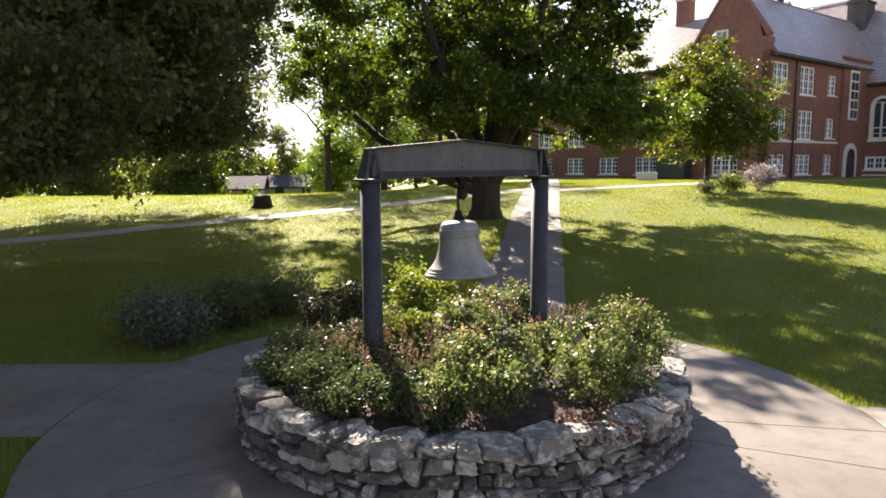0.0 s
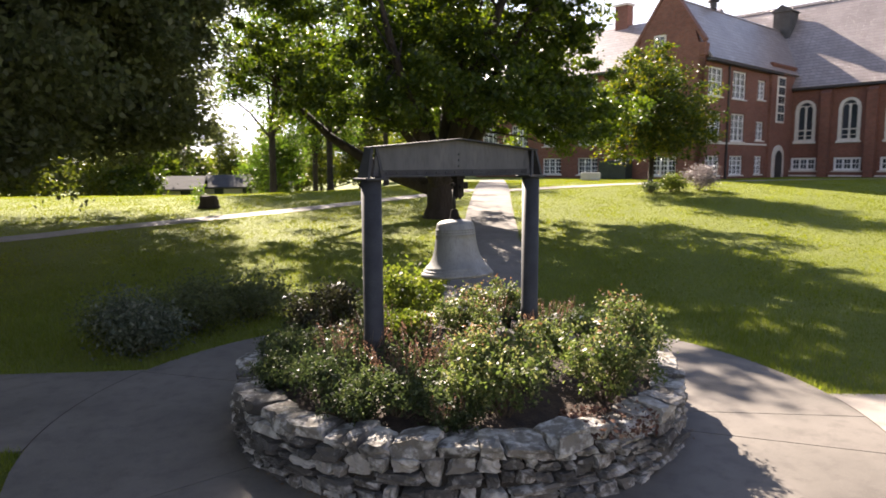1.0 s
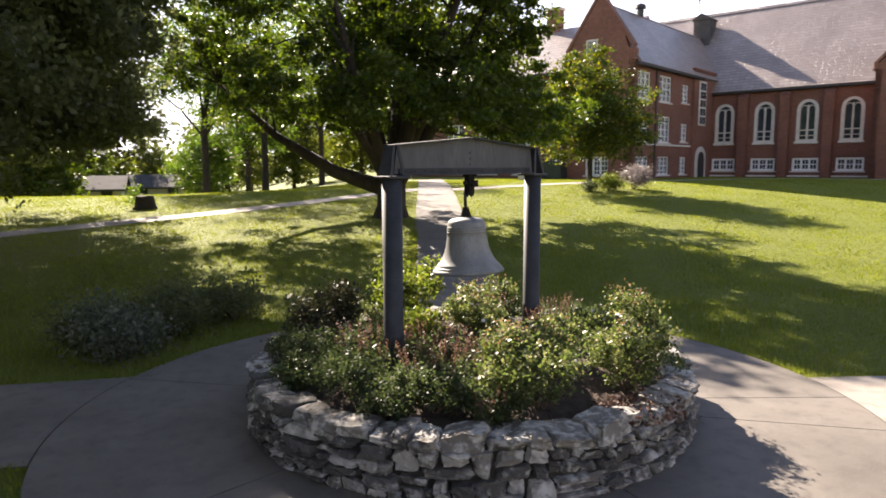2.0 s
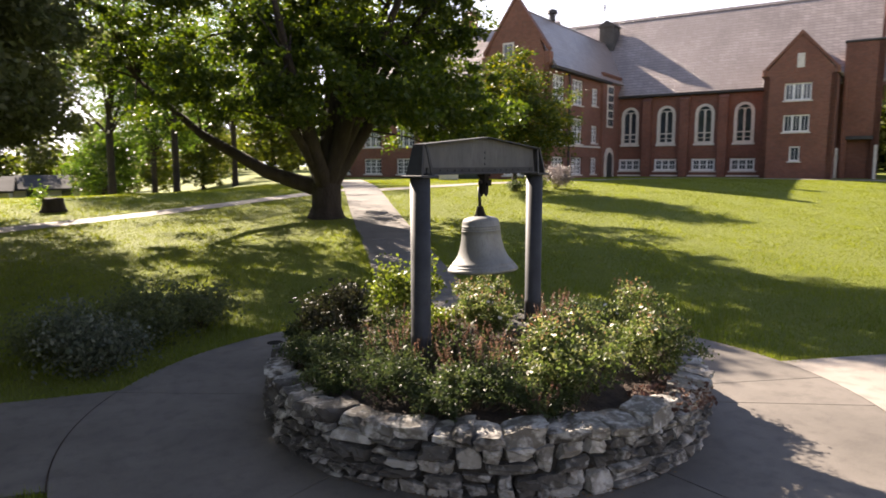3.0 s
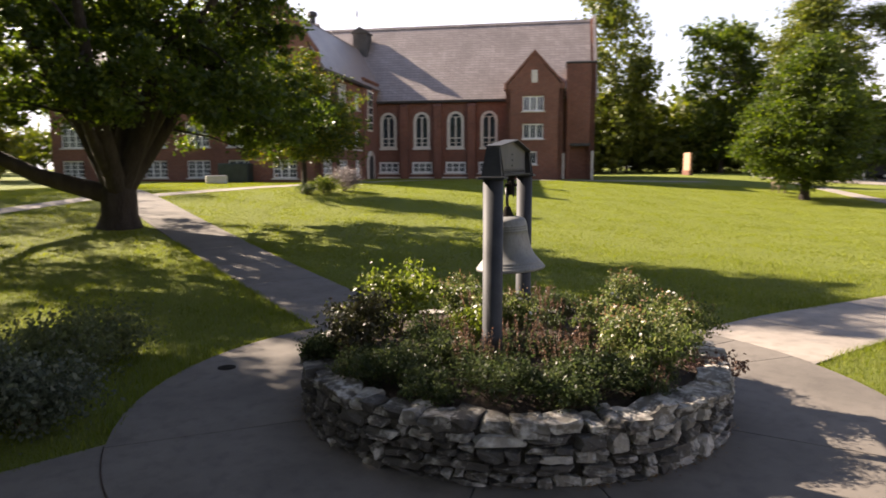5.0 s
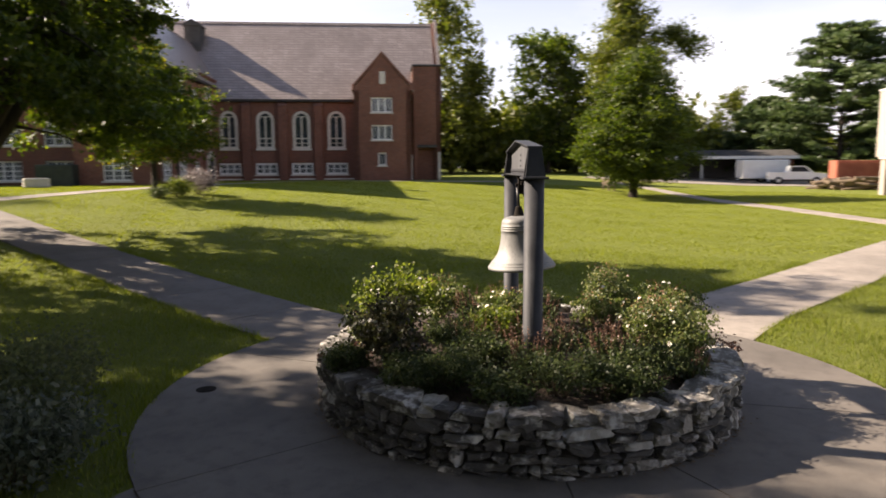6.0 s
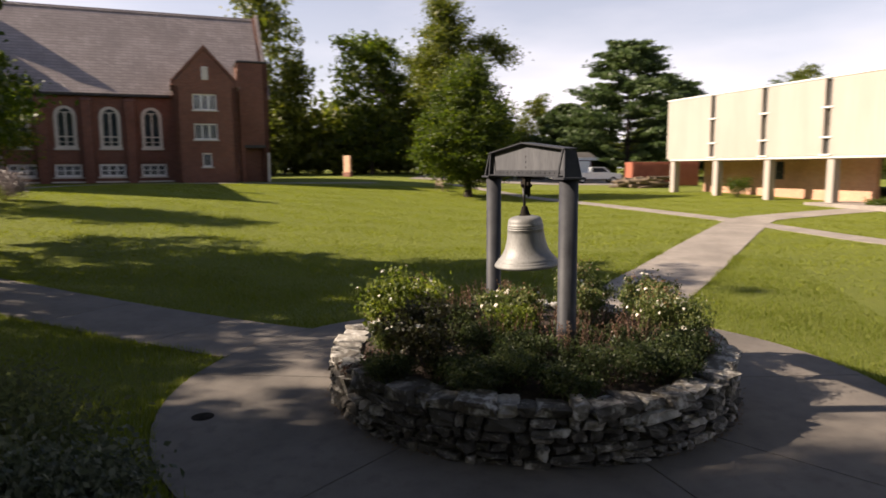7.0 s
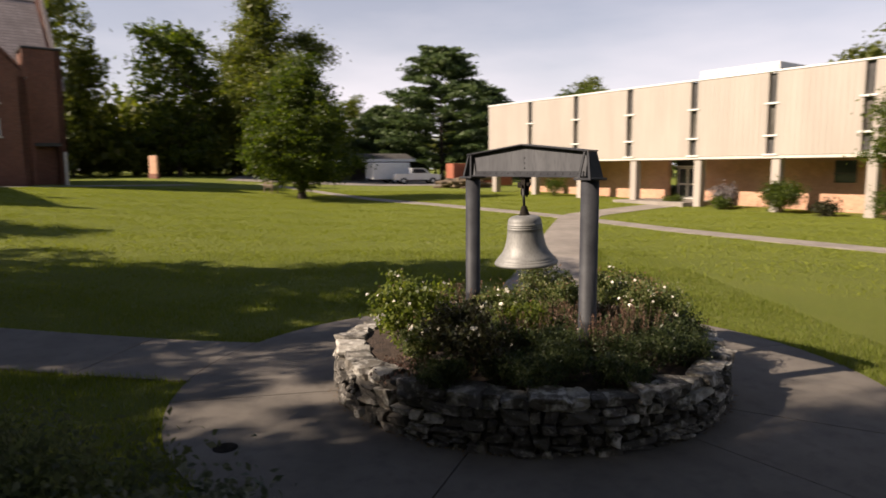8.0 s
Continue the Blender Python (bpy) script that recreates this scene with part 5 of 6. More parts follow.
def sash_window(place, x, z, w, h, lights=3, bars=4, inset=0.14, frame=0.09, sill=True):
    """A window of several lights: pale frame, mullions, bars, one pane behind each light, a stone sill."""
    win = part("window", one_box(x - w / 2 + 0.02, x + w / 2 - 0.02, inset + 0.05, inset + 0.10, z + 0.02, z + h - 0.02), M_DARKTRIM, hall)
    put(win, place)
    fr = bmesh.new()
    box(fr, x - w / 2, x - w / 2 + frame, inset - 0.03, inset + 0.05, z, z + h)
    box(fr, x + w / 2 - frame, x + w / 2, inset - 0.03, inset + 0.05, z, z + h)
    box(fr, x - w / 2 + frame, x + w / 2 - frame, inset - 0.03, inset + 0.05, z + h - frame, z + h)
    box(fr, x - w / 2 + frame, x + w / 2 - frame, inset - 0.03, inset + 0.05, z, z + frame)
    put(part("window_frame", fr, M_WHITE, win), place)
    lw = (w - frame) / lights
    for i in range(lights):
        x0 = x - w / 2 + frame / 2 + i * lw
        put(part("pane", one_box(x0 + 0.01, x0 + lw - 0.01, inset + 0.022, inset + 0.034, z + frame, z + h - frame), M_GLASS, win), place)
        if i:
            put(part("mullion", one_box(x0 - 0.07, x0 + 0.07, inset - 0.028, inset + 0.045, z + frame, z + h - frame), M_WHITE, win), place)
    for k in range(1, bars):
        zz = z + h * k / bars
        t = 0.045 if k != bars // 2 else 0.06
        put(part("glazing_bar", one_box(x - w / 2 + frame, x + w / 2 - frame, inset - 0.005, inset + 0.02, zz - t / 2, zz + t / 2), M_WHITE, win), place)
    for i in range(lights):
        x0 = x - w / 2 + frame / 2 + (i + 0.5) * lw
        put(part("glazing_bar", one_box(x0 - 0.018, x0 + 0.018, inset - 0.003, inset + 0.018, z + frame, z + h - frame), M_WHITE, win), place)
    if sill:
        put(part("window_sill", one_box(x - w / 2 - 0.12, x + w / 2 + 0.12, -0.08, 0.10, z - 0.11, z - 0.002, bevel=0.02), M_TRIM, win), place)
    return win


def arch_points(x, w, z_spring, rise, n=9):
    """A four-centred-looking arch from the left springing to the right."""
    out = []
    for i in range(n):
        t = i / (n - 1)
        a = pi * (1 - t)
        out.append((x + w / 2 * cos(a), z_spring + rise * (sin(a) ** 0.9)))
    return out


def arch_window(place, x, z, w, z_spring, rise):
    """A tall stone-framed window with an arched head, three lights and a transom."""
    outer = [(x - w / 2, z)] + [(x - w / 2, z_spring)] + arch_points(x, w, z_spring, rise)[1:-1] + [(x + w / 2, z_spring), (x + w / 2, z)]
    f = 0.24
    inner = [(x - w / 2 + f, z + 0.16)] + [(x - w / 2 + f, z_spring)] + arch_points(x, w - 2 * f, z_spring, rise - f * 0.8)[1:-1] + [(x + w / 2 - f, z_spring), (x + w / 2 - f, z + 0.16)]
    bm = bmesh.new()
    n = len(outer)
    rows = []
    for pts, y in ((outer, -0.05), (inner, -0.05), (inner, 0.18), (outer, 0.18)):
        rows.append([bm.verts.new((px, y, pz)) for px, pz in pts])
    for a, b in zip(rows, rows[1:] + rows[:1]):
        for i in range(n):
            j = (i + 1) % n
            bm.faces.new((a[i], a[j], b[j], b[i]))
    bmesh.ops.recalc_face_normals(bm, faces=bm.faces[:])
    win = put(part("window", bm, M_TRIM, hall, "pale stone surround of an arched window"), place)
    put(part("pane", one_prism(inner, 0.13, 0.15), M_GLASS, win), place)
    iw = w - 2 * f
    put(part("mullion", one_box(x - 0.06, x + 0.06, 0.02, 0.12, z + 0.16, z_spring + rise * 0.45), M_TRIM, win), place)
    for zz, t in ((z + (z_spring - z) * 0.36, 0.09), (z + 0.16 + (z_spring - z) * 0.12, 0.05)):
        put(part("transom", one_box(x - iw / 2, x + iw / 2, 0.03, 0.115, zz - t / 2, zz + t / 2), M_TRIM, win), place)
    for i in range(2):
        xa = x - iw / 2 + iw * i / 2
        pts = arch_points(xa + iw / 4, iw / 2 - 0.05, z_spring + 0.02, 0.30, 7)
        hood = bmesh.new()
        lo = [hood.verts.new((px, 0.05, pz)) for px, pz in pts]
        hi = [hood.verts.new((px, 0.05, pz + 0.06)) for px, pz in pts]
        for a in range(len(pts) - 1):
            hood.faces.new((lo[a], lo[a + 1], hi[a + 1], hi[a]))
        ext = bmesh.ops.extrude_face_region(hood, geom=hood.faces[:])
        bmesh.ops.translate(hood, vec=(0, 0.06, 0), verts=[v for v in ext["geom"] if isinstance(v, bmesh.types.BMVert)])
        put(part("tracery", hood, M_TRIM, win), place)
    put(part("window_sill", one_box(x - w / 2 - 0.08, x + w / 2 + 0.08, -0.14, 0.1, z - 0.18, z - 0.002, bevel=0.03), M_TRIM, win), place)
    return win


def roof_slab(outline, thick, name="roof", label=""):
    """A sloping slab from four or more corners, given anticlockwise from above."""
    bm = bmesh.new()
    a = [Vector(p) for p in outline]
    nrm = (a[1] - a[0]).cross(a[2] - a[0]).normalized()
    up = [bm.verts.new(p) for p in a]
    dn = [bm.verts.new(p - nrm * thick) for p in a]
    bm.faces.new(up)
    bm.faces.new(dn[::-1])
    for i in range(len(a)):
        j = (i + 1) % len(a)
        bm.faces.new((up[j], up[i], dn[i], dn[j]))
    return part(name, bm, M_SLATE, hall, label)


ID = Matrix()
EAVE, RIDGE, DEPTH = 7.12, 14.75, 13.0
X0, X1 = -0.75, 18.35
WX = [0.46, 3.52, 6.58, 9.55]
AW, AZ, ASP, ARISE = 1.50, 2.98, 5.35, 0.80
# nave front wall
holes = [(x - AW / 2 - X0 + 0.03, x + AW / 2 - X0 - 0.03, AZ + 0.02, ASP + ARISE - 0.03) for x in WX] + [(x - 0.92 - X0, x + 0.92 - X0, 0.74, 1.74) for x in WX]
wall_with_holes(X1 - X0, -0.6, EAVE, holes, 0.4, Matrix.Translation((X0, 0, 0)))
for x in WX:
    # spandrels above the arch inside the rectangular hole
    for s in (-1, 1):
        a = arch_points(x, AW - 0.08, ASP, ARISE - 0.04, 13)
        side = [p for p in a if (p[0] - x) * s >= -1e-6]
        side.sort(key=lambda p: p[1])
        corner = (x + s * (AW / 2 - 0.03), ASP + ARISE - 0.03)
        part("spandrel", one_prism([corner, *side], 0.004, 0.30), M_BRICK, hall)
    arch_window(ID, x, AZ, AW, ASP, ARISE)
    sash_window(ID, x, 0.74, 1.84, 1.0, lights=3, bars=2, frame=0.16)
for x in (1.99, 5.05, 8.07):
    bm = bmesh.new()
    prism(bm, [(x - 0.34, -0.6), (x + 0.34, -0.6), (x + 0.34, 6.55), (x - 0.34, 6.55)], -0.55, -0.002)
    part("buttress", bm, M_BRICK, hall)
    part("buttress_cap", one_prism([(-0.60, 6.55), (0.0, 6.55), (0.0, 6.95)], x - 0.36, x + 0.36, m=Matrix.Rotation(radians(90), 4, "Z") @ Matrix.Diagonal((1, -1, 1, 1))), M_BRICK, hall)
part("plinth_course", one_box(X0, 11.0, -0.09, 0.0, 0.28, 0.40, bevel=0.02), M_TRIM, hall)
part("gutter", one_box(X0 + 0.2, 11.0, -0.42, -0.02, EAVE - 0.22, EAVE + 0.02, bevel=0.05), M_DARKTRIM, hall)
wall_with_holes(DEPTH, -0.6, EAVE, [], 0.4, Matrix.Translation((X1, 0, 0)) @ Matrix.Rotation(radians(90), 4, "Z"))
wall_with_holes(DEPTH, -0.6, EAVE, [], 0.4, Matrix.Translation((-12.0, DEPTH, 0)) @ Matrix.Rotation(radians(180), 4, "Z") @ Matrix.Translation((-DEPTH - 17, 0, 0)) @ Matrix.Diagonal((2.3, 1, 1, 1)))
part("gable_end", one_prism([(-0.1, EAVE - 0.3), (DEPTH + 0.1, EAVE - 0.3), (DEPTH / 2, RIDGE + 0.25)], -X1 - 0.35, -X1 + 0.1, m=Matrix.Rotation(radians(90), 4, "Z")), M_BRICK, hall)
part("gable_coping", one_prism([(-0.5, EAVE - 0.1), (DEPTH / 2, RIDGE + 0.2), (DEPTH + 0.5, EAVE - 0.1), (DEPTH + 0.5, EAVE + 0.15), (DEPTH / 2, RIDGE + 0.5), (-0.5, EAVE + 0.15)], -X1 - 0.40, -X1 - 0.12, m=Matrix.Rotation(radians(90), 4, "Z")), M_SLATE, hall)
roof_slab([(-9.0, -0.45, EAVE), (X1 - 0.12, -0.45, EAVE), (X1 - 0.12, DEPTH / 2, RIDGE), (-9.0, DEPTH / 2, RIDGE)], 0.18)
roof_slab([(X1 - 0.12, DEPTH + 0.45, EAVE), (-9.0, DEPTH + 0.45, EAVE), (-9.0, DEPTH / 2, RIDGE), (X1 - 0.12, DEPTH / 2, RIDGE)], 0.18)
part("ridge_cap", one_prism([(-0.18, RIDGE - 0.10), (0.18, RIDGE - 0.10), (0, RIDGE + 0.14)], -9.0, X1 - 0.1, m=Matrix.Translation((0, DEPTH / 2, 0)) @ Matrix.Rotation(radians(-90), 4, "Z")), M_SLATE, hall)

# projecting gabled bay
BX0, BX1, BY, BE, BA = 11.25, 15.9, -3.1, 7.56, 10.38
bc = (BX0 + BX1) / 2
bh = [(1.38, 3.11, 5.80, 7.02), (1.40, 3.08, 3.56, 4.78), (1.91, 2.58, 1.47, 2.53)]
front = wall_with_holes(BX1 - BX0, -0.6, BE, bh, 0.4, Matrix.Translation((BX0, BY, 0)))
gp = [(BX0, BE), (BX1, BE), (BX1, BE + 0.45), (BX1 - 0.25, BE + 0.45), (bc, BA + 0.05), (BX0 + 0.25, BE + 0.45), (BX0, BE + 0.45)]
part("gable", one_prism(gp, BY, BY + 0.4), M_BRICK, hall)
for s in (-1, 1):
    xe = bc + s * (BX1 - BX0) / 2
    part("gable_coping", one_prism([(xe, BE + 0.32), (xe + s * 0.12, BE + 0.42), (bc, BA + 0.32), (bc, BA + 0.02)], BY - 0.08, BY + 0.46), M_BRICK, hall)
    part("kneeler", one_box(xe - 0.14, xe + 0.14, BY - 0.10, BY + 0.5, BE + 0.0, BE + 0.52, bevel=0.04), M_BRICK, hall)
for (a, b, c, d), li in zip(bh, (3, 3, 1)):
    sash_window(Matrix.Translation((BX0, BY, 0)), (a + b) / 2, c, b - a, d - c, lights=li, bars=1, frame=0.10)
part("louvre", one_box(bc - 0.24, bc + 0.24, BY - 0.03, BY + 0.1, 8.07, 9.08, bevel=0.02), M_TRIM, hall, "pale stone louvre in the gable")
wall_with_holes(-BY, -0.6, BE, [], 0.4, Matrix.Translation((BX0, 0, 0)) @ Matrix.Rotation(radians(-90), 4, "Z"))
wall_with_holes(-BY, -0.6, BE, [], 0.4, Matrix.Translation((BX1, BY, 0)) @ Matrix.Rotation(radians(90), 4, "Z"))
roof_slab([(BX0 - 0.15, BY + 0.35, BE - 0.05), (bc, BY + 0.35, BA - 0.05), (bc, BY + 6.6, BA - 0.05), (BX0 - 0.15, BY + 3.9, BE - 0.05)][::-1], 0.15)
roof_slab([(BX1 + 0.15, BY + 0.35, BE - 0.05), (bc, BY + 0.35, BA - 0.05), (bc, BY + 6.6, BA - 0.05), (BX1 + 0.15, BY + 3.9, BE - 0.05)], 0.15)
# tower at the end, with a shaded porch
TX0, TX1, TY = 16.15, 18.55, -0.75
wall_with_holes(TX1 - TX0, -0.6, 9.85, [(0.45, 1.95, -0.6, 3.0)], 0.4, Matrix.Translation((TX0, TY, 0)))
wall_with_holes(3.4, -0.6, 9.85, [], 0.4, Matrix.Translation((TX1, TY, 0)) @ Matrix.Rotation(radians(90), 4, "Z"))
part("tower_core", one_box(TX0 + 0.02, TX1 - 0.45, TY + 1.4, TY + 3.3, -0.6, 9.7), M_BRICK, hall)
part("tower_coping", one_box(TX0 - 0.08, TX1 + 0.10, TY - 0.10, TY + 3.4, 9.85, 10.02, bevel=0.04), M_DARKTRIM, hall)
for x, hh in ((15.98, 2.4), (16.32, 7.4), (18.40, 2.6)):
    part("quoin_strip", one_box(x - 0.10, x + 0.10, TY - 0.12, TY - 0.002, -0.6, hh, bevel=0.02), M_TRIM if hh < 5 else M_BRICK, hall)
part("porch_lintel", one_box(16.5, 18.2, TY - 0.06, TY + 0.42, 3.0, 3.25, bevel=0.02), M_DARKTRIM, hall)
part("porch_door", one_box(16.7, 17.8, TY + 1.30, TY + 1.39, -0.5, 1.9, bevel=0.02), M_DARKTRIM, hall)

# three-storey wing running forward, its long wall facing along +x
WL = 14.2
WE, WA_, WW = 8.12, 12.45, 5.3
wing = Matrix.Translation((X0, -WL, 0)) @ Matrix.Rotation(radians(90), 4, "Z")
wcols = [(WL - 12.55, 2.02), (WL - 9.0, 2.10), (WL - 5.38, 1.30)]
storeys = [(0.52, 1.33), (2.85, 1.92), (5.78, 1.87)]
short_storeys = [(0.52, 1.33), (3.0, 1.38), (5.95, 1.38)]
wh = [(c - w / 2, c + w / 2, z, z + h) for c, w in wcols for z, h in (storeys if w > 1.5 else short_storeys)]
wall_with_holes(WL, -0.6, WE, wh, 0.4, wing)
for c, w in wcols:
    for z, h in (storeys if w > 1.5 else short_storeys):
        sash_window(wing, c, z, w, h, lights=3 if w > 1.5 else 2, bars=4, frame=0.09)
part("string_course", one_box(0, WL - 2.6, -0.06, 0.0, 2.62, 2.76, bevel=0.02, m=wing), M_TRIM, hall)
part("gutter", one_box(0.2, WL - 2.4, -0.40, -0.02, WE - 0.22, WE + 0.02, bevel=0.05, m=wing), M_DARKTRIM, hall)
for xx in (WL - 10.75, WL - 3.55):
    part("downpipe", one_box(xx - 0.06, xx + 0.06, -0.14, -0.03, -0.5, WE - 0.2, bevel=0.02, m=wing), M_DARKTRIM, hall)
# wing gable front
gf = Matrix.Translation((X0 - WW, -WL, 0))
gholes = [(1.75, 3.55, z, z + h) for z, h in storeys]
wall_with_holes(WW, -0.6, WE, gholes, 0.4, gf)
for z, h in storeys:
    sash_window(gf, 2.65, z, 1.8, h, lights=3, bars=4)
part("gable", one_prism([(0, WE), (WW, WE), (WW, WE + 0.9), (WW - 0.45, WE + 1.0), (WW - 0.75, WE + 1.9), (WW / 2, WA_ + 0.35), (0.75, WE + 1.9), (0.45, WE + 1.0), (0, WE + 0.9)], 0, 0.4, m=gf), M_BRICK, hall)
for s in (0, 1):
    xe = 0.12 if s == 0 else WW - 0.12
    part("kneeler", one_box(xe - 0.2, xe + 0.2, -0.10, 0.5, WE + 0.1, WE + 0.95, bevel=0.05, m=gf), M_BRICK, hall)
    pts = [(xe, WE + 0.98), (WW / 2, WA_ + 0.42), (WW / 2, WA_ + 0.70), (xe + (-0.1 if s == 0 else 0.1), WE + 1.2)]
    part("gable_coping", one_prism(pts, -0.07, 0.48, m=gf), M_BRICK, hall)
part("gable_window", one_box(1.66, 2.55, -0.04, 0.0, 8.66, 9.92, bevel=0.01, m=gf), M_TRIM, hall, "pale small gable window")
for i in (0, 1):
    part("pane", one_box(1.78 + i * 0.36, 2.07 + i * 0.36, -0.055, -0.042, 8.80, 9.78, m=gf), M_GLASS, hall)
xr = X0 - WW / 2
roof_slab([(X0 + 0.42, -WL + 0.3, WE), (X0 + 0.42, 2.4, WE), (xr, DEPTH / 2 - 1.2, WA_), (xr, -WL + 0.3, WA_)], 0.18)
roof_slab([(X0 - WW - 0.42, -WL + 0.3, WE), (xr, -WL + 0.3, WA_), (xr, DEPTH / 2 - 1.2, WA_), (X0 - WW - 0.42, 2.4, WE)], 0.18)
# stair turret in the inner corner
part("stair_turret", one_box(X0 - 0.3, X0 + 0.20, -4.10, 0.3, -0.6, 8.55), M_BRICK, hall)
part("turret_parapet", one_box(X0 - 0.4, X0 + 0.30, -4.20, 0.4, 8.55, 8.75, bevel=0.05), M_BRICK, hall)
tw = Matrix.Translation((X0 + 0.20, -4.10, 0)) @ Matrix.Rotation(radians(90), 4, "Z")
part("stair_window", one_box(0.98, 2.42, -0.06, 0.05, 4.35, 7.85, bevel=0.02, m=tw), M_TRIM, hall, "tall pale stone stair window")
for k in range(5):
    for i in range(2):
        part("pane", one_box(1.14 + i * 0.60, 1.66 + i * 0.60, -0.075, -0.062, 4.50 + k * 0.66, 5.04 + k * 0.66, m=tw), M_GLASS, hall)
da = [(0.60, -0.5), (0.60, 1.7)] + arch_points(1.65, 2.10, 1.7, 1.0)[1:-1] + [(2.70, 1.7), (2.70, -0.5)]
part("entrance_surround", one_prism(da, -0.10, 0.0, m=tw), M_TRIM, hall, "pale stone arched entrance")
db = [(1.00, -0.5), (1.00, 1.6)] + arch_points(1.65, 1.3, 1.6, 0.7)[1:-1] + [(2.30, 1.6), (2.30, -0.5)]
part("entrance_door", one_prism(db, -0.13, -0.102, m=tw), M_DARKTRIM, hall)
# roof stack beside the ridge, its shade put into the darker shingle colour
part("dormer", one_box(-3.9, -2.5, 3.7, 5.3, 11.0, 13.9), M_GREYROOF, hall)
part("dormer_roof", one_prism([(-4.05, 13.9), (-2.35, 13.9), (-2.45, 14.05), (-3.2, 14.5), (-3.95, 14.05)], 3.6, 5.4), M_GREYROOF, hall)
part("finial", one_lathe([(0.09, 0.0), (0.05, 0.2), (0.10, 0.3), (0.02, 0.9)], 10), M_DARKTRIM, hall).location = (-3.4, 3.55, 15.3)
part("roof_vent", one_lathe([(0.25, 0), (0.25, 0.5), (0.42, 0.55), (0.38, 0.8), (0.05, 0.95)], 14), M_DARKTRIM, hall).location = (xr, -8.0, WA_ - 0.05)
# rear range running away to the side
RX0 = -24.0
RY = -11.8
rl = X0 - WW - RX0
rwin = [(c, 1.9) for c in (1.8, 5.4, 9.0, 12.6, 16.0)]
rh = [(c - w / 2, c + w / 2, z, z + h) for c, w in rwin for z, h in storeys]
rm = Matrix.Translation((RX0, RY, 0))
wall_with_holes(rl, -0.6, WE + 0.2, rh, 0.4, rm)
for c, w in rwin:
    for z, h in storeys:
        sash_window(rm, c, z, w, h, lights=3, bars=4)
part("gutter", one_box(0, rl - 0.3, -0.40, -0.02, WE, WE + 0.22, bevel=0.05, m=rm), M_DARKTRIM, hall)
roof_slab([(RX0 - 0.3, RY - 0.42, WE + 0.22), (X0 - WW / 2, RY - 0.42, WE + 0.22), (X0 - WW / 2, RY + 5.2, 12.7), (RX0 - 0.3, RY + 5.2, 12.7)], 0.18)
roof_slab([(X0 - WW / 2, RY + 10.8, WE + 0.22), (RX0 - 0.3, RY + 10.8, WE + 0.22), (RX0 - 0.3, RY + 5.2, 12.7), (X0 - WW / 2, RY + 5.2, 12.7)], 0.18)
wall_with_holes(10.4, -0.6, WE + 0.2, [], 0.4, Matrix.Translation((RX0, RY + 10.4, 0)) @ Matrix.Rotation(radians(-90), 4, "Z"))
part("gable_end", one_prism([(-0.1, WE), (10.5, WE), (5.2, 12.8)], -RX0 - 0.4, -RX0, m=Matrix.Translation((0, RY, 0)) @ Matrix.Rotation(radians(90), 4, "Z")), M_BRICK, hall)
part("chimney", one_box(-12.4, -11.2, RY + 4.8, RY + 5.7, 11.5, 14.3, bevel=0.04), M_BRICK, hall)
part("chimney_cap", one_box(-12.5, -11.1, RY + 4.7, RY + 5.8, 14.3, 14.5, bevel=0.03), M_TRIM, hall)
# ---- the pale modern building ----
MOD = Matrix.Translation((47.6, 2.5, 0.38)) @ Matrix(((-0.830, 0.556, 0, 0), (-0.556, -0.830, 0, 0), (0, 0, 1, 0), (0, 0, 0, 1)))
mod = thing("panel_building", MOD, "long modern building, pale ribbed panels over a recessed brick storey", "building")
PAN, NP, SOF, TOP, REC = 4.745, 9, 2.74, 7.18, 2.9
SLOT = 0.44
L_ = PAN * NP
part("upper_core", one_box(0.1, L_ - 0.1, 0.30, 22.0, SOF, TOP - 0.12), M_DARKTRIM, mod)
for k in range(NP):
    x0 = k * PAN + (SLOT / 2 if k else -0.28)
    x1 = (k + 1) * PAN - SLOT / 2
    panel = part("panel", one_box(x0, x1, 0.0, 0.28, SOF, TOP, bevel=0.02), M_PANEL, mod)
    n = 14
    for i in range(n):
        xc = x0 + (x1 - x0) * (i + 0.5) / n
        part("rib", one_box(xc - 0.03, xc + 0.03, -0.012, -0.001, SOF + 0.04, TOP - 0.06, bevel=0.004), M_PANEL, panel)
for k in range(1, NP):
    xc = k * PAN
    slot = part("slot_window", one_box(xc - SLOT / 2 + 0.01, xc + SLOT / 2 - 0.01, 0.24, 0.27, SOF + 1.05, SOF + 2.75), M_SLOT, mod, "dark narrow window between panels")
    part("slot_panel", one_box(xc - SLOT / 2 + 0.01, xc + SLOT / 2 - 0.01, 0.20, 0.27, SOF + 0.02, SOF + 1.04), M_GREYROOF, slot)
    part("slot_panel", one_box(xc - SLOT / 2 + 0.01, xc + SLOT / 2 - 0.01, 0.20, 0.27, SOF + 2.76, TOP - 0.05), M_GREYROOF, slot)
    for z in (SOF + 0.0, SOF + 1.02, SOF + 2.74):
        part("slot_bar", one_box(xc - SLOT / 2 - 0.18, xc + SLOT / 2 + 0.18, -0.06, 0.22, z, z + 0.10, bevel=0.01), M_METALBAR, slot)
part("end_panel", one_box(-0.28, 0.02, 0.29, 22.0, SOF, TOP, bevel=0.02), M_PANEL, mod)
part("roof_edge", one_box(-0.32, L_ + 0.06, -0.05, 0.34, TOP + 0.002, TOP + 0.10, bevel=0.02), M_WHITE, mod)
part("roof_deck", one_box(0.0, L_, 0.35, 22.0, TOP - 0.10, TOP - 0.02), M_GREYROOF, mod)
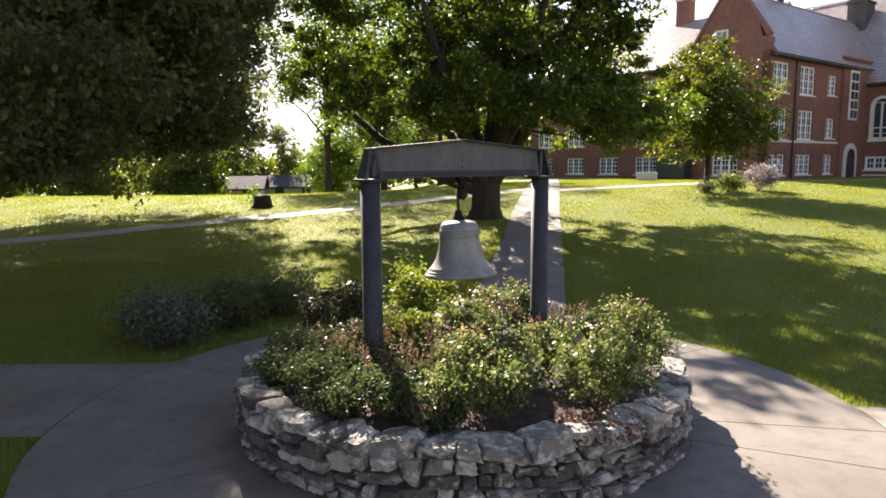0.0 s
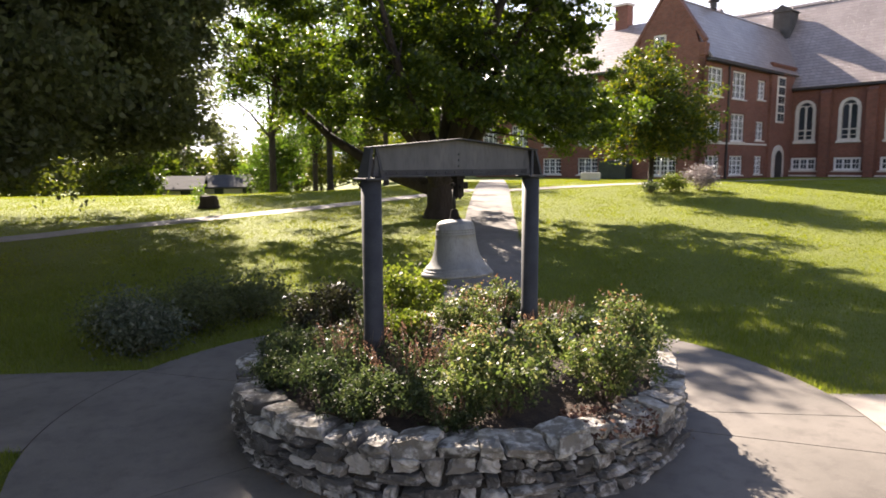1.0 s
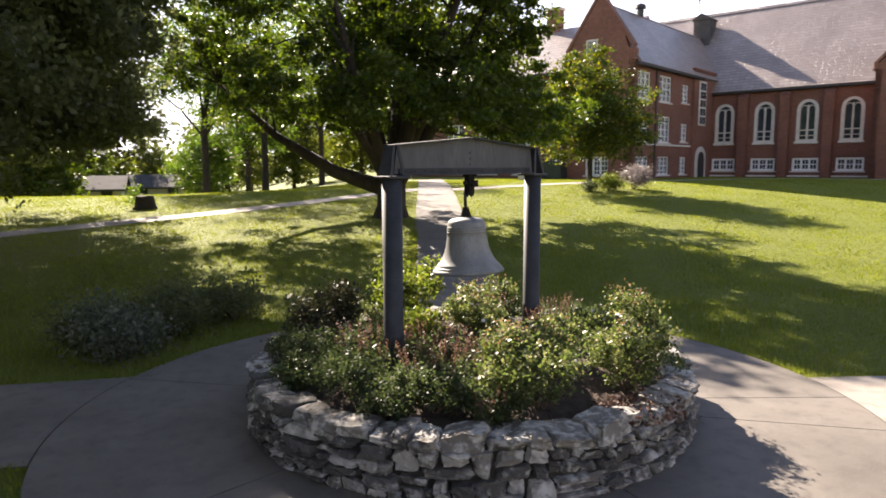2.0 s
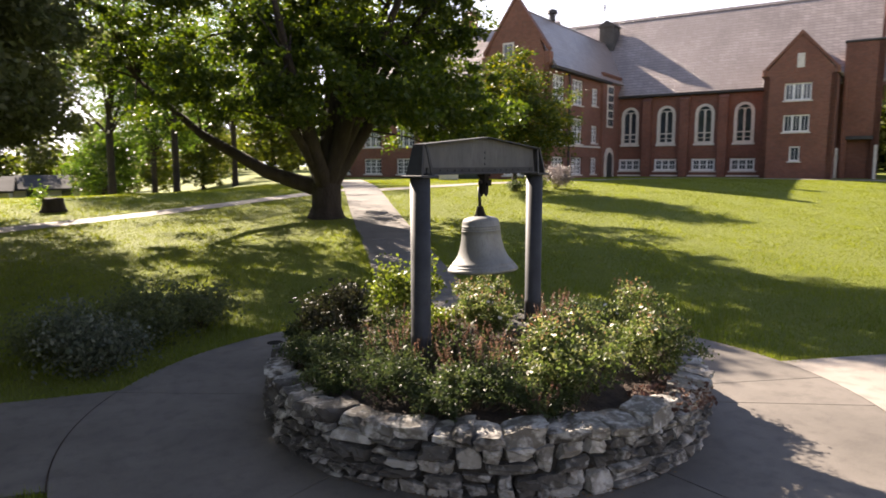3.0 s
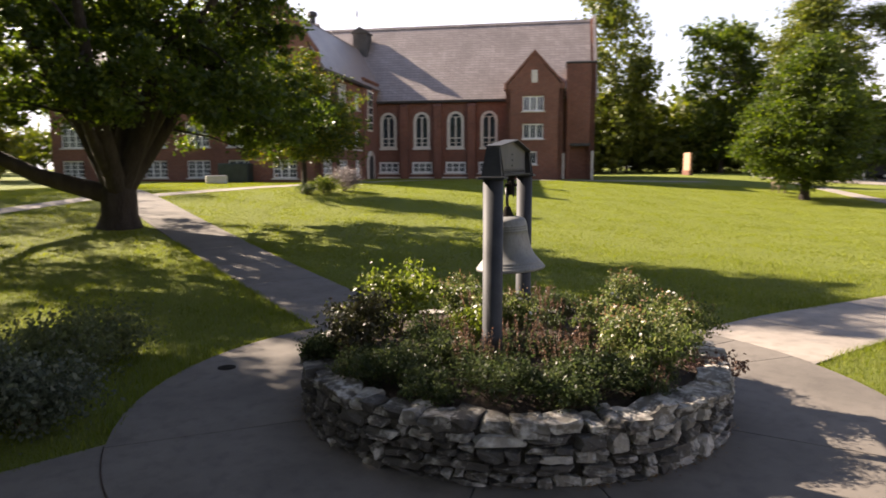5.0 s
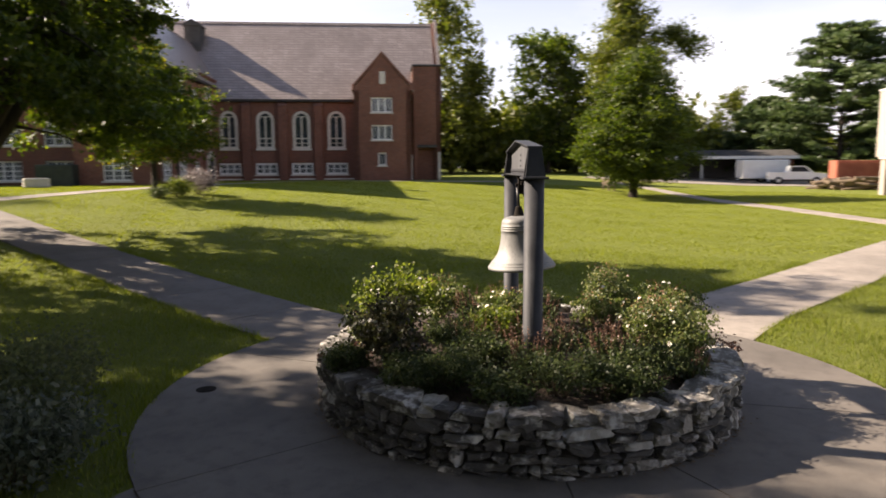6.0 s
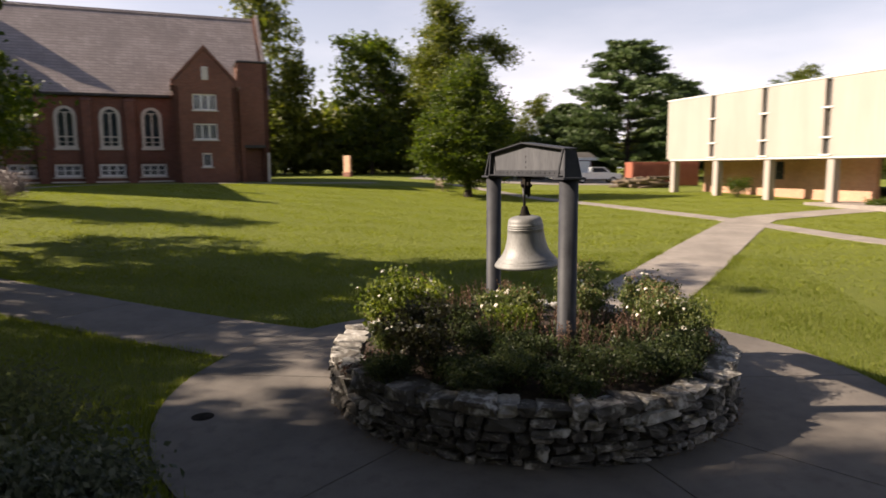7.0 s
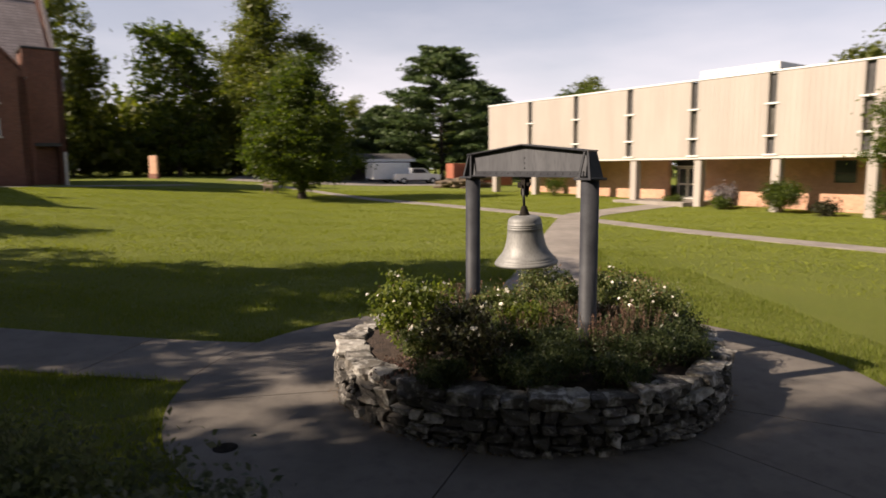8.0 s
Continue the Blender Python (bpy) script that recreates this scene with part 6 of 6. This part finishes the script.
part("soffit", one_box(0.02, L_ - 0.02, 0.02, REC + 0.3, SOF - 0.14, SOF - 0.004), M_TRIM, mod)
for k in range(NP):
    xc = k * PAN + 0.30
    part("column", one_box(xc - 0.24, xc + 0.24, 0.12, 0.66, -0.6, SOF - 0.145, bevel=0.03), M_PANEL, mod)
# recessed ground floor of brick with an entrance
ENT = (3 * PAN + 1.05, 3 * PAN + 3.55)
for a, b in ((0.6, ENT[0]), (ENT[1], L_)):
    part("brick_wall", one_box(a, b, REC, REC + 0.3, -0.6, SOF - 0.145), M_BRICK_TAN, mod)
    part("wall_base", one_box(a, b, REC - 0.05, REC - 0.002, -0.6, 0.10), M_BRICK_TAN, mod)
part("brick_wall", one_box(0.6, 0.9, REC + 0.31, 20.0, -0.6, SOF - 0.145), M_BRICK_TAN, mod)
door = part("entrance", one_box(ENT[0], ENT[1], REC + 0.9, REC + 1.0, 0.0, SOF - 0.15), M_DARKTRIM, mod, "dark glazed entrance with pale metal doors")
for i in range(3):
    x = ENT[0] + 0.2 + i * 0.74
    fr = bmesh.new()
    for c in ((x, x + 0.07, 0.02, 2.1), (x + 0.63, x + 0.70, 0.02, 2.1)):
        box(fr, c[0], c[1], REC + 0.80, REC + 0.87, c[2], c[3])
    for c in ((0.02, 0.2), (0.95, 1.05), (2.02, 2.1)):
        box(fr, x + 0.07, x + 0.63, REC + 0.80, REC + 0.87, c[0], c[1])
    part("door_frame", fr, M_METALBAR, door)
    part("pane", one_box(x + 0.07, x + 0.63, REC + 0.83, REC + 0.845, 0.2, 2.02), M_GLASS, door)
part("door_head", one_box(ENT[0], ENT[1], REC + 0.78, REC + 0.89, 2.12, 2.22), M_METALBAR, door)
for k, w in ((1.6, 0.9), (5.45, 1.1), (6.6, 1.0)):
    win = part("low_window", one_box(k * PAN, k * PAN + w, REC - 0.04, REC - 0.003, 1.25, 2.45), M_GLASS, mod)
    part("window_frame", one_box(k * PAN - 0.04, k * PAN + w + 0.04, REC - 0.07, REC - 0.003, 1.72, 1.80), M_DARKTRIM, win)
# step and roof plant
part("entrance_step", one_box(ENT[0] - 1.6, ENT[1] + 1.2, -0.8, REC + 0.75, -0.5, 0.02, bevel=0.02), M_CONC_PALE, mod)
plant = part("roof_plant", one_box(15.0, 20.6, 6.5, 13.0, TOP - 0.02, TOP + 1.55, bevel=0.03), M_METALBAR, mod, "pale metal roof-top plant room")
for i in range(4):
    part("plant_panel", one_box(15.15 + i * 1.36, 16.35 + i * 1.36, 6.44, 6.498, TOP + 0.2, TOP + 1.4, bevel=0.01), M_METALBAR, plant)

# shrubs along its front
def mod_pos(x, y):
    p = MOD @ Vector((x, y, 0))
    return p.x, p.y


for i, (x, y, rad, h, mt, n) in enumerate(((24.6, -0.2, 1.15, 1.7, M_OAK, 5200), (20.9, 0.5, 0.7, 1.2, M_LAVENDER, 2400), (27.0, -0.3, 0.7, 0.7, M_BURGUNDY, 1800), (21.2, -0.4, 0.5, 0.6, M_OAK, 1400), (17.4, 0.4, 0.55, 0.4, M_OAK, 1200), (7.2, 0.2, 0.8, 1.3, M_OAK, 2000), (29.8, -0.6, 0.9, 1.4, M_OAK, 2600))):
    px, py = mod_pos(x, y)
    shrub("foundation_shrub", px, py, gh(px, py), rad, h, n, 0.12, mt, ("rounded green shrub", "shrub with pale mauve flowers", "low dark shrub")[0 if mt is M_OAK else 1 if mt is M_LAVENDER else 2] + " in the bed before the pale building", 370 + i, group="shrubs before the building", spread=0.22)

# ---- yard beyond: shed, trailer, pickup, container, logs ----
shed = thing("shed", pose(79.0, 17.5, gh(79, 17.5), 0, 0, -68), "open-fronted shed with a grey shingle roof", "shed")
part("back_wall", one_box(-7, 7, 3.0, 3.2, 0, 2.6), M_DARKTRIM, shed)
part("side_wall", one_box(5.0, 7.0, -3.0, 2.98, 0, 2.6), M_BRICK, shed)
for x in (-6.8, -3.0, 1.0):
    part("post", one_box(x, x + 0.2, -3.0, -2.8, 0, 2.6), M_SIDING, shed)
part("roof", one_prism([(-3.8, 2.45), (0, 3.3), (3.8, 2.45), (3.8, 2.65), (0, 3.55), (-3.8, 2.65)], -7.6, 7.6, m=Matrix.Rotation(radians(90), 4, "Z")), M_GREYROOF, shed)
part("fascia", one_box(-7.6, 7.6, -3.95, -3.82, 2.45, 2.78), M_WHITE, shed)


def vehicle_wheel(parent, x, y, r=0.36):
    w = one_lathe([(r * 0.55, -0.12), (r, -0.11), (r, 0.11), (r * 0.55, 0.12)], 18)
    bmesh.ops.rotate(w, matrix=Matrix.Rotation(radians(90), 3, "X"), verts=w.verts[:])
    bmesh.ops.translate(w, vec=(x, y, r), verts=w.verts[:])
    wheel = part("wheel", w, M_TYRE, parent, "black tyre")
    rim = one_lathe([(r * 0.5, -0.13), (r * 0.5, 0.13)], 12)
    bmesh.ops.rotate(rim, matrix=Matrix.Rotation(radians(90), 3, "X"), verts=rim.verts[:])
    bmesh.ops.translate(rim, vec=(x, y, r), verts=rim.verts[:])
    part("rim", rim, M_METALBAR, wheel)


trailer = thing("box_trailer", pose(72.4, 12.4, gh(72.4, 12.4), 0, 0, -62), "white box trailer parked in the yard", "trailer")
part("body", one_box(-2.4, 2.4, -1.1, 1.1, 0.5, 2.5, bevel=0.08), M_WHITE, trailer)
for sy in (-1, 1):
    vehicle_wheel(trailer, 0.3, sy * 1.0)
part("drawbar", one_box(-3.4, -2.38, -0.08, 0.08, 0.5, 0.62), M_DARKTRIM, trailer)
truck = thing("pickup_truck", pose(69.8, 9.0, gh(69.8, 9.0), 0, 0, -75), "white pickup truck parked in the yard", "truck")
part("body", one_prism([(-2.6, 0.5), (2.6, 0.5), (2.7, 0.75), (2.65, 1.1), (1.5, 1.2), (-2.65, 1.2), (-2.7, 0.8)], -0.95, 0.95), M_WHITE, truck)
part("cab", one_prism([(-0.9, 1.2), (1.5, 1.2), (0.75, 1.85), (-0.7, 1.85)], -0.85, 0.85), M_WHITE, truck)
part("side_window", one_prism([(-0.6, 1.27), (1.15, 1.27), (0.66, 1.75), (-0.55, 1.75)], -0.87, 0.87), M_GLASS, truck)
for sx in (-1.7, 1.75):
    for sy in (-0.9, 0.9):
        vehicle_wheel(truck, sx, sy, 0.38)
car = thing("parked_car", pose(77.0, 23.0, gh(77, 23), 0, 0, -70), "dark blue car parked by the shed", "car")
part("body", one_prism([(-2.2, 0.4), (2.2, 0.4), (2.25, 0.8), (1.3, 0.95), (0.6, 1.4), (-1.2, 1.42), (-2.1, 0.95), (-2.25, 0.7)], -0.85, 0.85), M_STEEL, car)
for sx in (-1.4, 1.4):
    for sy in (-0.8, 0.8):
        vehicle_wheel(car, sx, sy, 0.33)
cont = thing("storage_container", pose(60.5, 2.4, gh(60.5, 2.4), 0, 0, -75), "rusty red steel storage container", "container")
part("body", one_box(-3.2, 3.2, -1.2, 1.2, 0.1, 2.35, bevel=0.03), M_REDMETAL, cont)
for i in range(20):
    part("corrugation", one_box(-3.1 + i * 0.32, -2.95 + i * 0.32, -1.25, -1.202, 0.25, 2.2), M_REDMETAL, cont)
logs = thing("log_pile", pose(56.2, 4.9, gh(56.2, 4.9), 0, 0, -70), "pile of cut weathered logs and brush", "log pile")
rl_ = np.random.default_rng(12)
for i in range(34):
    lay_z = 0.16 + 0.26 * (i // 11)
    lg = one_lathe([(0.15 + rl_.uniform(-0.04, 0.05), -1.4), (0.15, 1.4)], 9)
    bmesh.ops.transform(lg, matrix=Matrix.Translation((rl_.uniform(-1.2, 1.2) + (i % 2) * 1.0, -1.4 + (i % 11) * 0.28, lay_z)) @ Matrix.Rotation(radians(90 + rl_.uniform(-10, 10)), 4, "Y") @ Matrix.Rotation(radians(rl_.uniform(-20, 20)), 4, "X"), verts=lg.verts[:])
    part("log", lg, M_WOODPILE, logs)
sign = thing("brick_sign", pose(62.7, 36.4, gh(62.7, 36.4), 0, 0, -122), "small upright sign panel lit by the sun before the woods", "sign")
part("sign_panel", one_box(-0.62, 0.62, -0.12, 0.12, 0.5, 2.4, bevel=0.03), M_BRICK_TAN, sign)
part("sign_base", one_box(-0.7, 0.7, -0.2, 0.2, -0.2, 0.5, bevel=0.03), M_BRICK, sign)


# ---- far houses across the lawn ----
def house(x, y, rz, w, d, h, rise, label):
    hs = thing("house", pose(x, y, gh(x, y), 0, 0, rz), label, "house", "far houses")
    part("wall", one_box(-w / 2, w / 2, -d / 2, d / 2, -0.3, h), M_SIDING, hs)
    part("gable_wall", one_prism([(-d / 2, h), (d / 2, h), (0, h + rise)], -w / 2 + 0.02, w / 2 - 0.02, m=Matrix.Rotation(radians(90), 4, "Z")), M_SIDING, hs)
    part("roof", one_prism([(-d / 2 - 0.5, h - 0.15), (0, h + rise), (d / 2 + 0.5, h - 0.15), (d / 2 + 0.5, h + 0.05), (0, h + rise + 0.22), (-d / 2 - 0.5, h + 0.05)], -w / 2 - 0.4, w / 2 + 0.4, m=Matrix.Rotation(radians(90), 4, "Z")), M_GREYROOF, hs)
    for i in range(3):
        xc = -w / 2 + w * (i + 0.5) / 3
        win = part("window", one_box(xc - 0.5, xc + 0.5, -d / 2 - 0.04, -d / 2 - 0.002, 1.0, 2.2), M_GLASS, hs)
        part("window_frame", one_box(xc - 0.6, xc + 0.6, -d / 2 - 0.07, -d / 2 - 0.042, 2.2, 2.32), M_WHITE, win)
    return hs


for i, (x, y, rz, w, d) in enumerate(((-24, 72, 10, 8, 7), (-16, 78, 4, 9, 7))):
    house(x, y, rz, w, d, 2.3, 1.1, "small pale single-storey house with a grey roof across the lawn")



# ---- small things on the plaza and round about ----
cover = thing("valve_cover", pose(-1.80, 9.95, 0.028), "small dark iron cover set in the concrete", "cover")
part("cover_ring", one_lathe([(0.115, -0.01), (0.115, 0.003), (0.10, 0.004)], 20), M_IRON_ROUGH, cover)
part("lid", one_lathe([(0.088, 0.0), (0.088, 0.006), (0.02, 0.007)], 18), M_IRON_ROUGH, cover)
rk = np.random.default_rng(77)
na = 1100
la = rk.uniform(0, 2 * pi, na)
lr = WALL_R + 0.03 + np.abs(rk.normal(size=na)) * 0.05
lit = np.stack((RING[0] + lr * np.cos(la), RING[1] + lr * np.sin(la), 0.042 + rk.uniform(0, 0.012, na)), 1)
keep_l = np.sin(la * 3.0 + 1.0) + rk.uniform(-0.8, 0.8, na) > 0.1
M_LITTER = leafy("dry_leaf", (0.11, 0.065, 0.03), (0.17, 0.10, 0.045), (0.23, 0.16, 0.08), trans=0.15, rough=0.8)
litter = new("leaf_litter", leaf_mesh("leaf_litter", lit[keep_l], 0.036, rk, M_LITTER, droop=0.0))
for vert in litter.data.vertices:
    vert.co.z = 0.046 + (vert.co.z - 0.046) * 0.3
tagged(litter, "brown dry leaves gathered at the foot of the planter", "leaf litter", kind="stuff")
cab = thing("utility_cabinet", pose(15.9, 46.4, gh(15.9, 46.4), 0, 0, -50), "dark green metal utility cabinet beside the hall", "cabinet")
M_CABINET = plain("dark_green_enamel", (0.018, 0.028, 0.022), (0.035, 0.048, 0.038), 2, 30, 0.5)
part("body", one_box(-1.1, 1.1, -0.5, 0.5, 0.0, 1.35, bevel=0.04), M_CABINET, cab)
part("door", one_box(-1.0, -0.02, -0.53, -0.502, 0.12, 1.25, bevel=0.01), M_CABINET, cab)
part("door", one_box(0.02, 1.0, -0.53, -0.502, 0.12, 1.25, bevel=0.01), M_CABINET, cab)
bench = thing("wooden_bench", pose(43.2, 19.8, gh(43.2, 19.8), 0, 0, 35), "weathered brown wooden bench under the tree", "bench")
for i in range(4):
    part("slat", one_box(-0.9, 0.9, -0.22 + i * 0.115, -0.12 + i * 0.115, 0.42, 0.46, bevel=0.008), M_WOODPILE, bench)
for i in range(3):
    part("back_slat", one_box(-0.9, 0.9, 0.24, 0.275, 0.52 + i * 0.13, 0.62 + i * 0.13, bevel=0.008), M_WOODPILE, bench)
for sx in (-0.75, 0.75):
    for yy, hh in ((-0.2, 0.418), (0.2, 0.92)):
        part("leg", one_box(sx - 0.04, sx + 0.04, yy - 0.035, yy + 0.035, -0.02, hh), M_WOODPILE, bench)
# the paved yard before the shed
yv, yf = [], []
for iy in range(9):
    for ix in range(9):
        px, py = 63.0 + ix * 3.2, 2.0 + iy * 3.4 + ix * 0.6
        yv.append((px, py, gh(px, py) + 0.03))
for iy in range(8):
    for ix in range(8):
        yf.append((iy * 9 + ix, iy * 9 + ix + 1, (iy + 1) * 9 + ix + 1, (iy + 1) * 9 + ix))
yard = new("pavement_yard", mesh_from("pavement_yard", yv, yf, M_CONC_PALE))
tagged(yard, "pale worn concrete yard before the shed", "pavement", kind="structure")
# ---- grass blades on the near lawn ----
rg = np.random.default_rng(21)


def scatter(n, x0, x1, y0, y1):
    return rg.uniform(x0, x1, n), rg.uniform(y0, y1, n)


gx, gy = scatter(420000, -11.0, 13.0, 1.5, 21.0)
dist = paved(gx, gy)
near = np.hypot(gx - RING[0], gy - RING[1])
keep = (dist > 0.0) & (near < 14.0)
# thinner farther off, thicker along the paving edge
prob = np.where(dist < 0.25, 1.0, np.clip(1.25 - near / 13.0, 0.12, 0.9))
keep &= rg.uniform(0, 1, len(gx)) < prob
ex, ey = gx[keep], gy[keep]
# extra tufts hanging over the edges of the paving
qx, qy = scatter(500000, -11.0, 13.0, 1.5, 21.0)
qd = paved(qx, qy)
edge = (qd > -0.045 - 0.04 * np.sin(qx * 3.1) * np.cos(qy * 2.7)) & (qd < 0.10)
ex, ey = np.concatenate((ex, qx[edge])), np.concatenate((ey, qy[edge]))
wide = np.concatenate((rg.uniform(0.004, 0.008, int(keep.sum())), rg.uniform(0.003, 0.006, int(edge.sum()))))
# coarser tufts over the far lawn
fx, fy = scatter(640000, -34.0, 50.0, -14.0, 48.0)
fr = np.hypot(fx - RING[0], fy - RING[1])
fk = (fr > 8.5) & (np.hypot(fx - 8, fy - 16) < 42) & (paved(fx, fy) > 0.03) & (rg.uniform(0, 1, len(fx)) < np.clip((fr - 6) / 10, 0.2, 1))
fk &= ~((fx < 2) & (fy < 4)) & ((fx - 31.8) * -0.8 + (fy - 49.76) * -0.6 > 3.6)
ex, ey = np.concatenate((ex, fx[fk])), np.concatenate((ey, fy[fk]))
wide = np.concatenate((wide, rg.uniform(0.012, 0.03, int(fk.sum()))))
n = len(ex)
ez = gh(ex, ey).astype(np.float32)
hgt = rg.uniform(0.035, 0.085, n) * (1 + 0.35 * np.sin(ex * 1.7 + 1.3 * np.sin(ey * 1.1)))
hgt[n - int(fk.sum()):] *= 0.62
aim = rg.uniform(0, 2 * pi, n)
# the mower has laid the far lawn in stripes, up and down in turn
row = np.sin((0.6 * ex - 0.8 * ey) * 2 * pi / 2.4) > 0
laid = np.where(row, atan2(-0.8, 0.6), atan2(0.8, -0.6)) + rg.normal(0, 1.7, n)
aim[n - int(fk.sum()):] = laid[n - int(fk.sum()):]
lean = rg.uniform(0.1, 0.9, n) * hgt
wid = wide
v = np.empty((n, 3, 3), dtype=np.float32)
side = np.stack((np.cos(aim), np.sin(aim)), 1)
fwd = np.stack((-np.sin(aim), np.cos(aim)), 1)
for k, s in ((0, -1), (1, 1)):
    v[:, k, 0] = ex + side[:, 0] * wid * s
    v[:, k, 1] = ey + side[:, 1] * wid * s
    v[:, k, 2] = ez - 0.004
v[:, 2, 0] = ex + fwd[:, 0] * lean
v[:, 2, 1] = ey + fwd[:, 1] * lean
v[:, 2, 2] = ez + hgt


def blade_object(name, v, material, label):
    m = len(v)
    me = bpy.data.meshes.new(name)
    me.vertices.add(3 * m)
    me.vertices.foreach_set("co", v.reshape(-1))
    me.loops.add(3 * m)
    me.loops.foreach_set("vertex_index", np.arange(3 * m, dtype=np.int32))
    me.polygons.add(m)
    me.polygons.foreach_set("loop_start", np.arange(0, 3 * m, 3, dtype=np.int32))
    me.materials.append(material)
    me.update(calc_edges=True)
    return tagged(new(name, me), label, "grass", kind="stuff")


far_n = int(fk.sum())
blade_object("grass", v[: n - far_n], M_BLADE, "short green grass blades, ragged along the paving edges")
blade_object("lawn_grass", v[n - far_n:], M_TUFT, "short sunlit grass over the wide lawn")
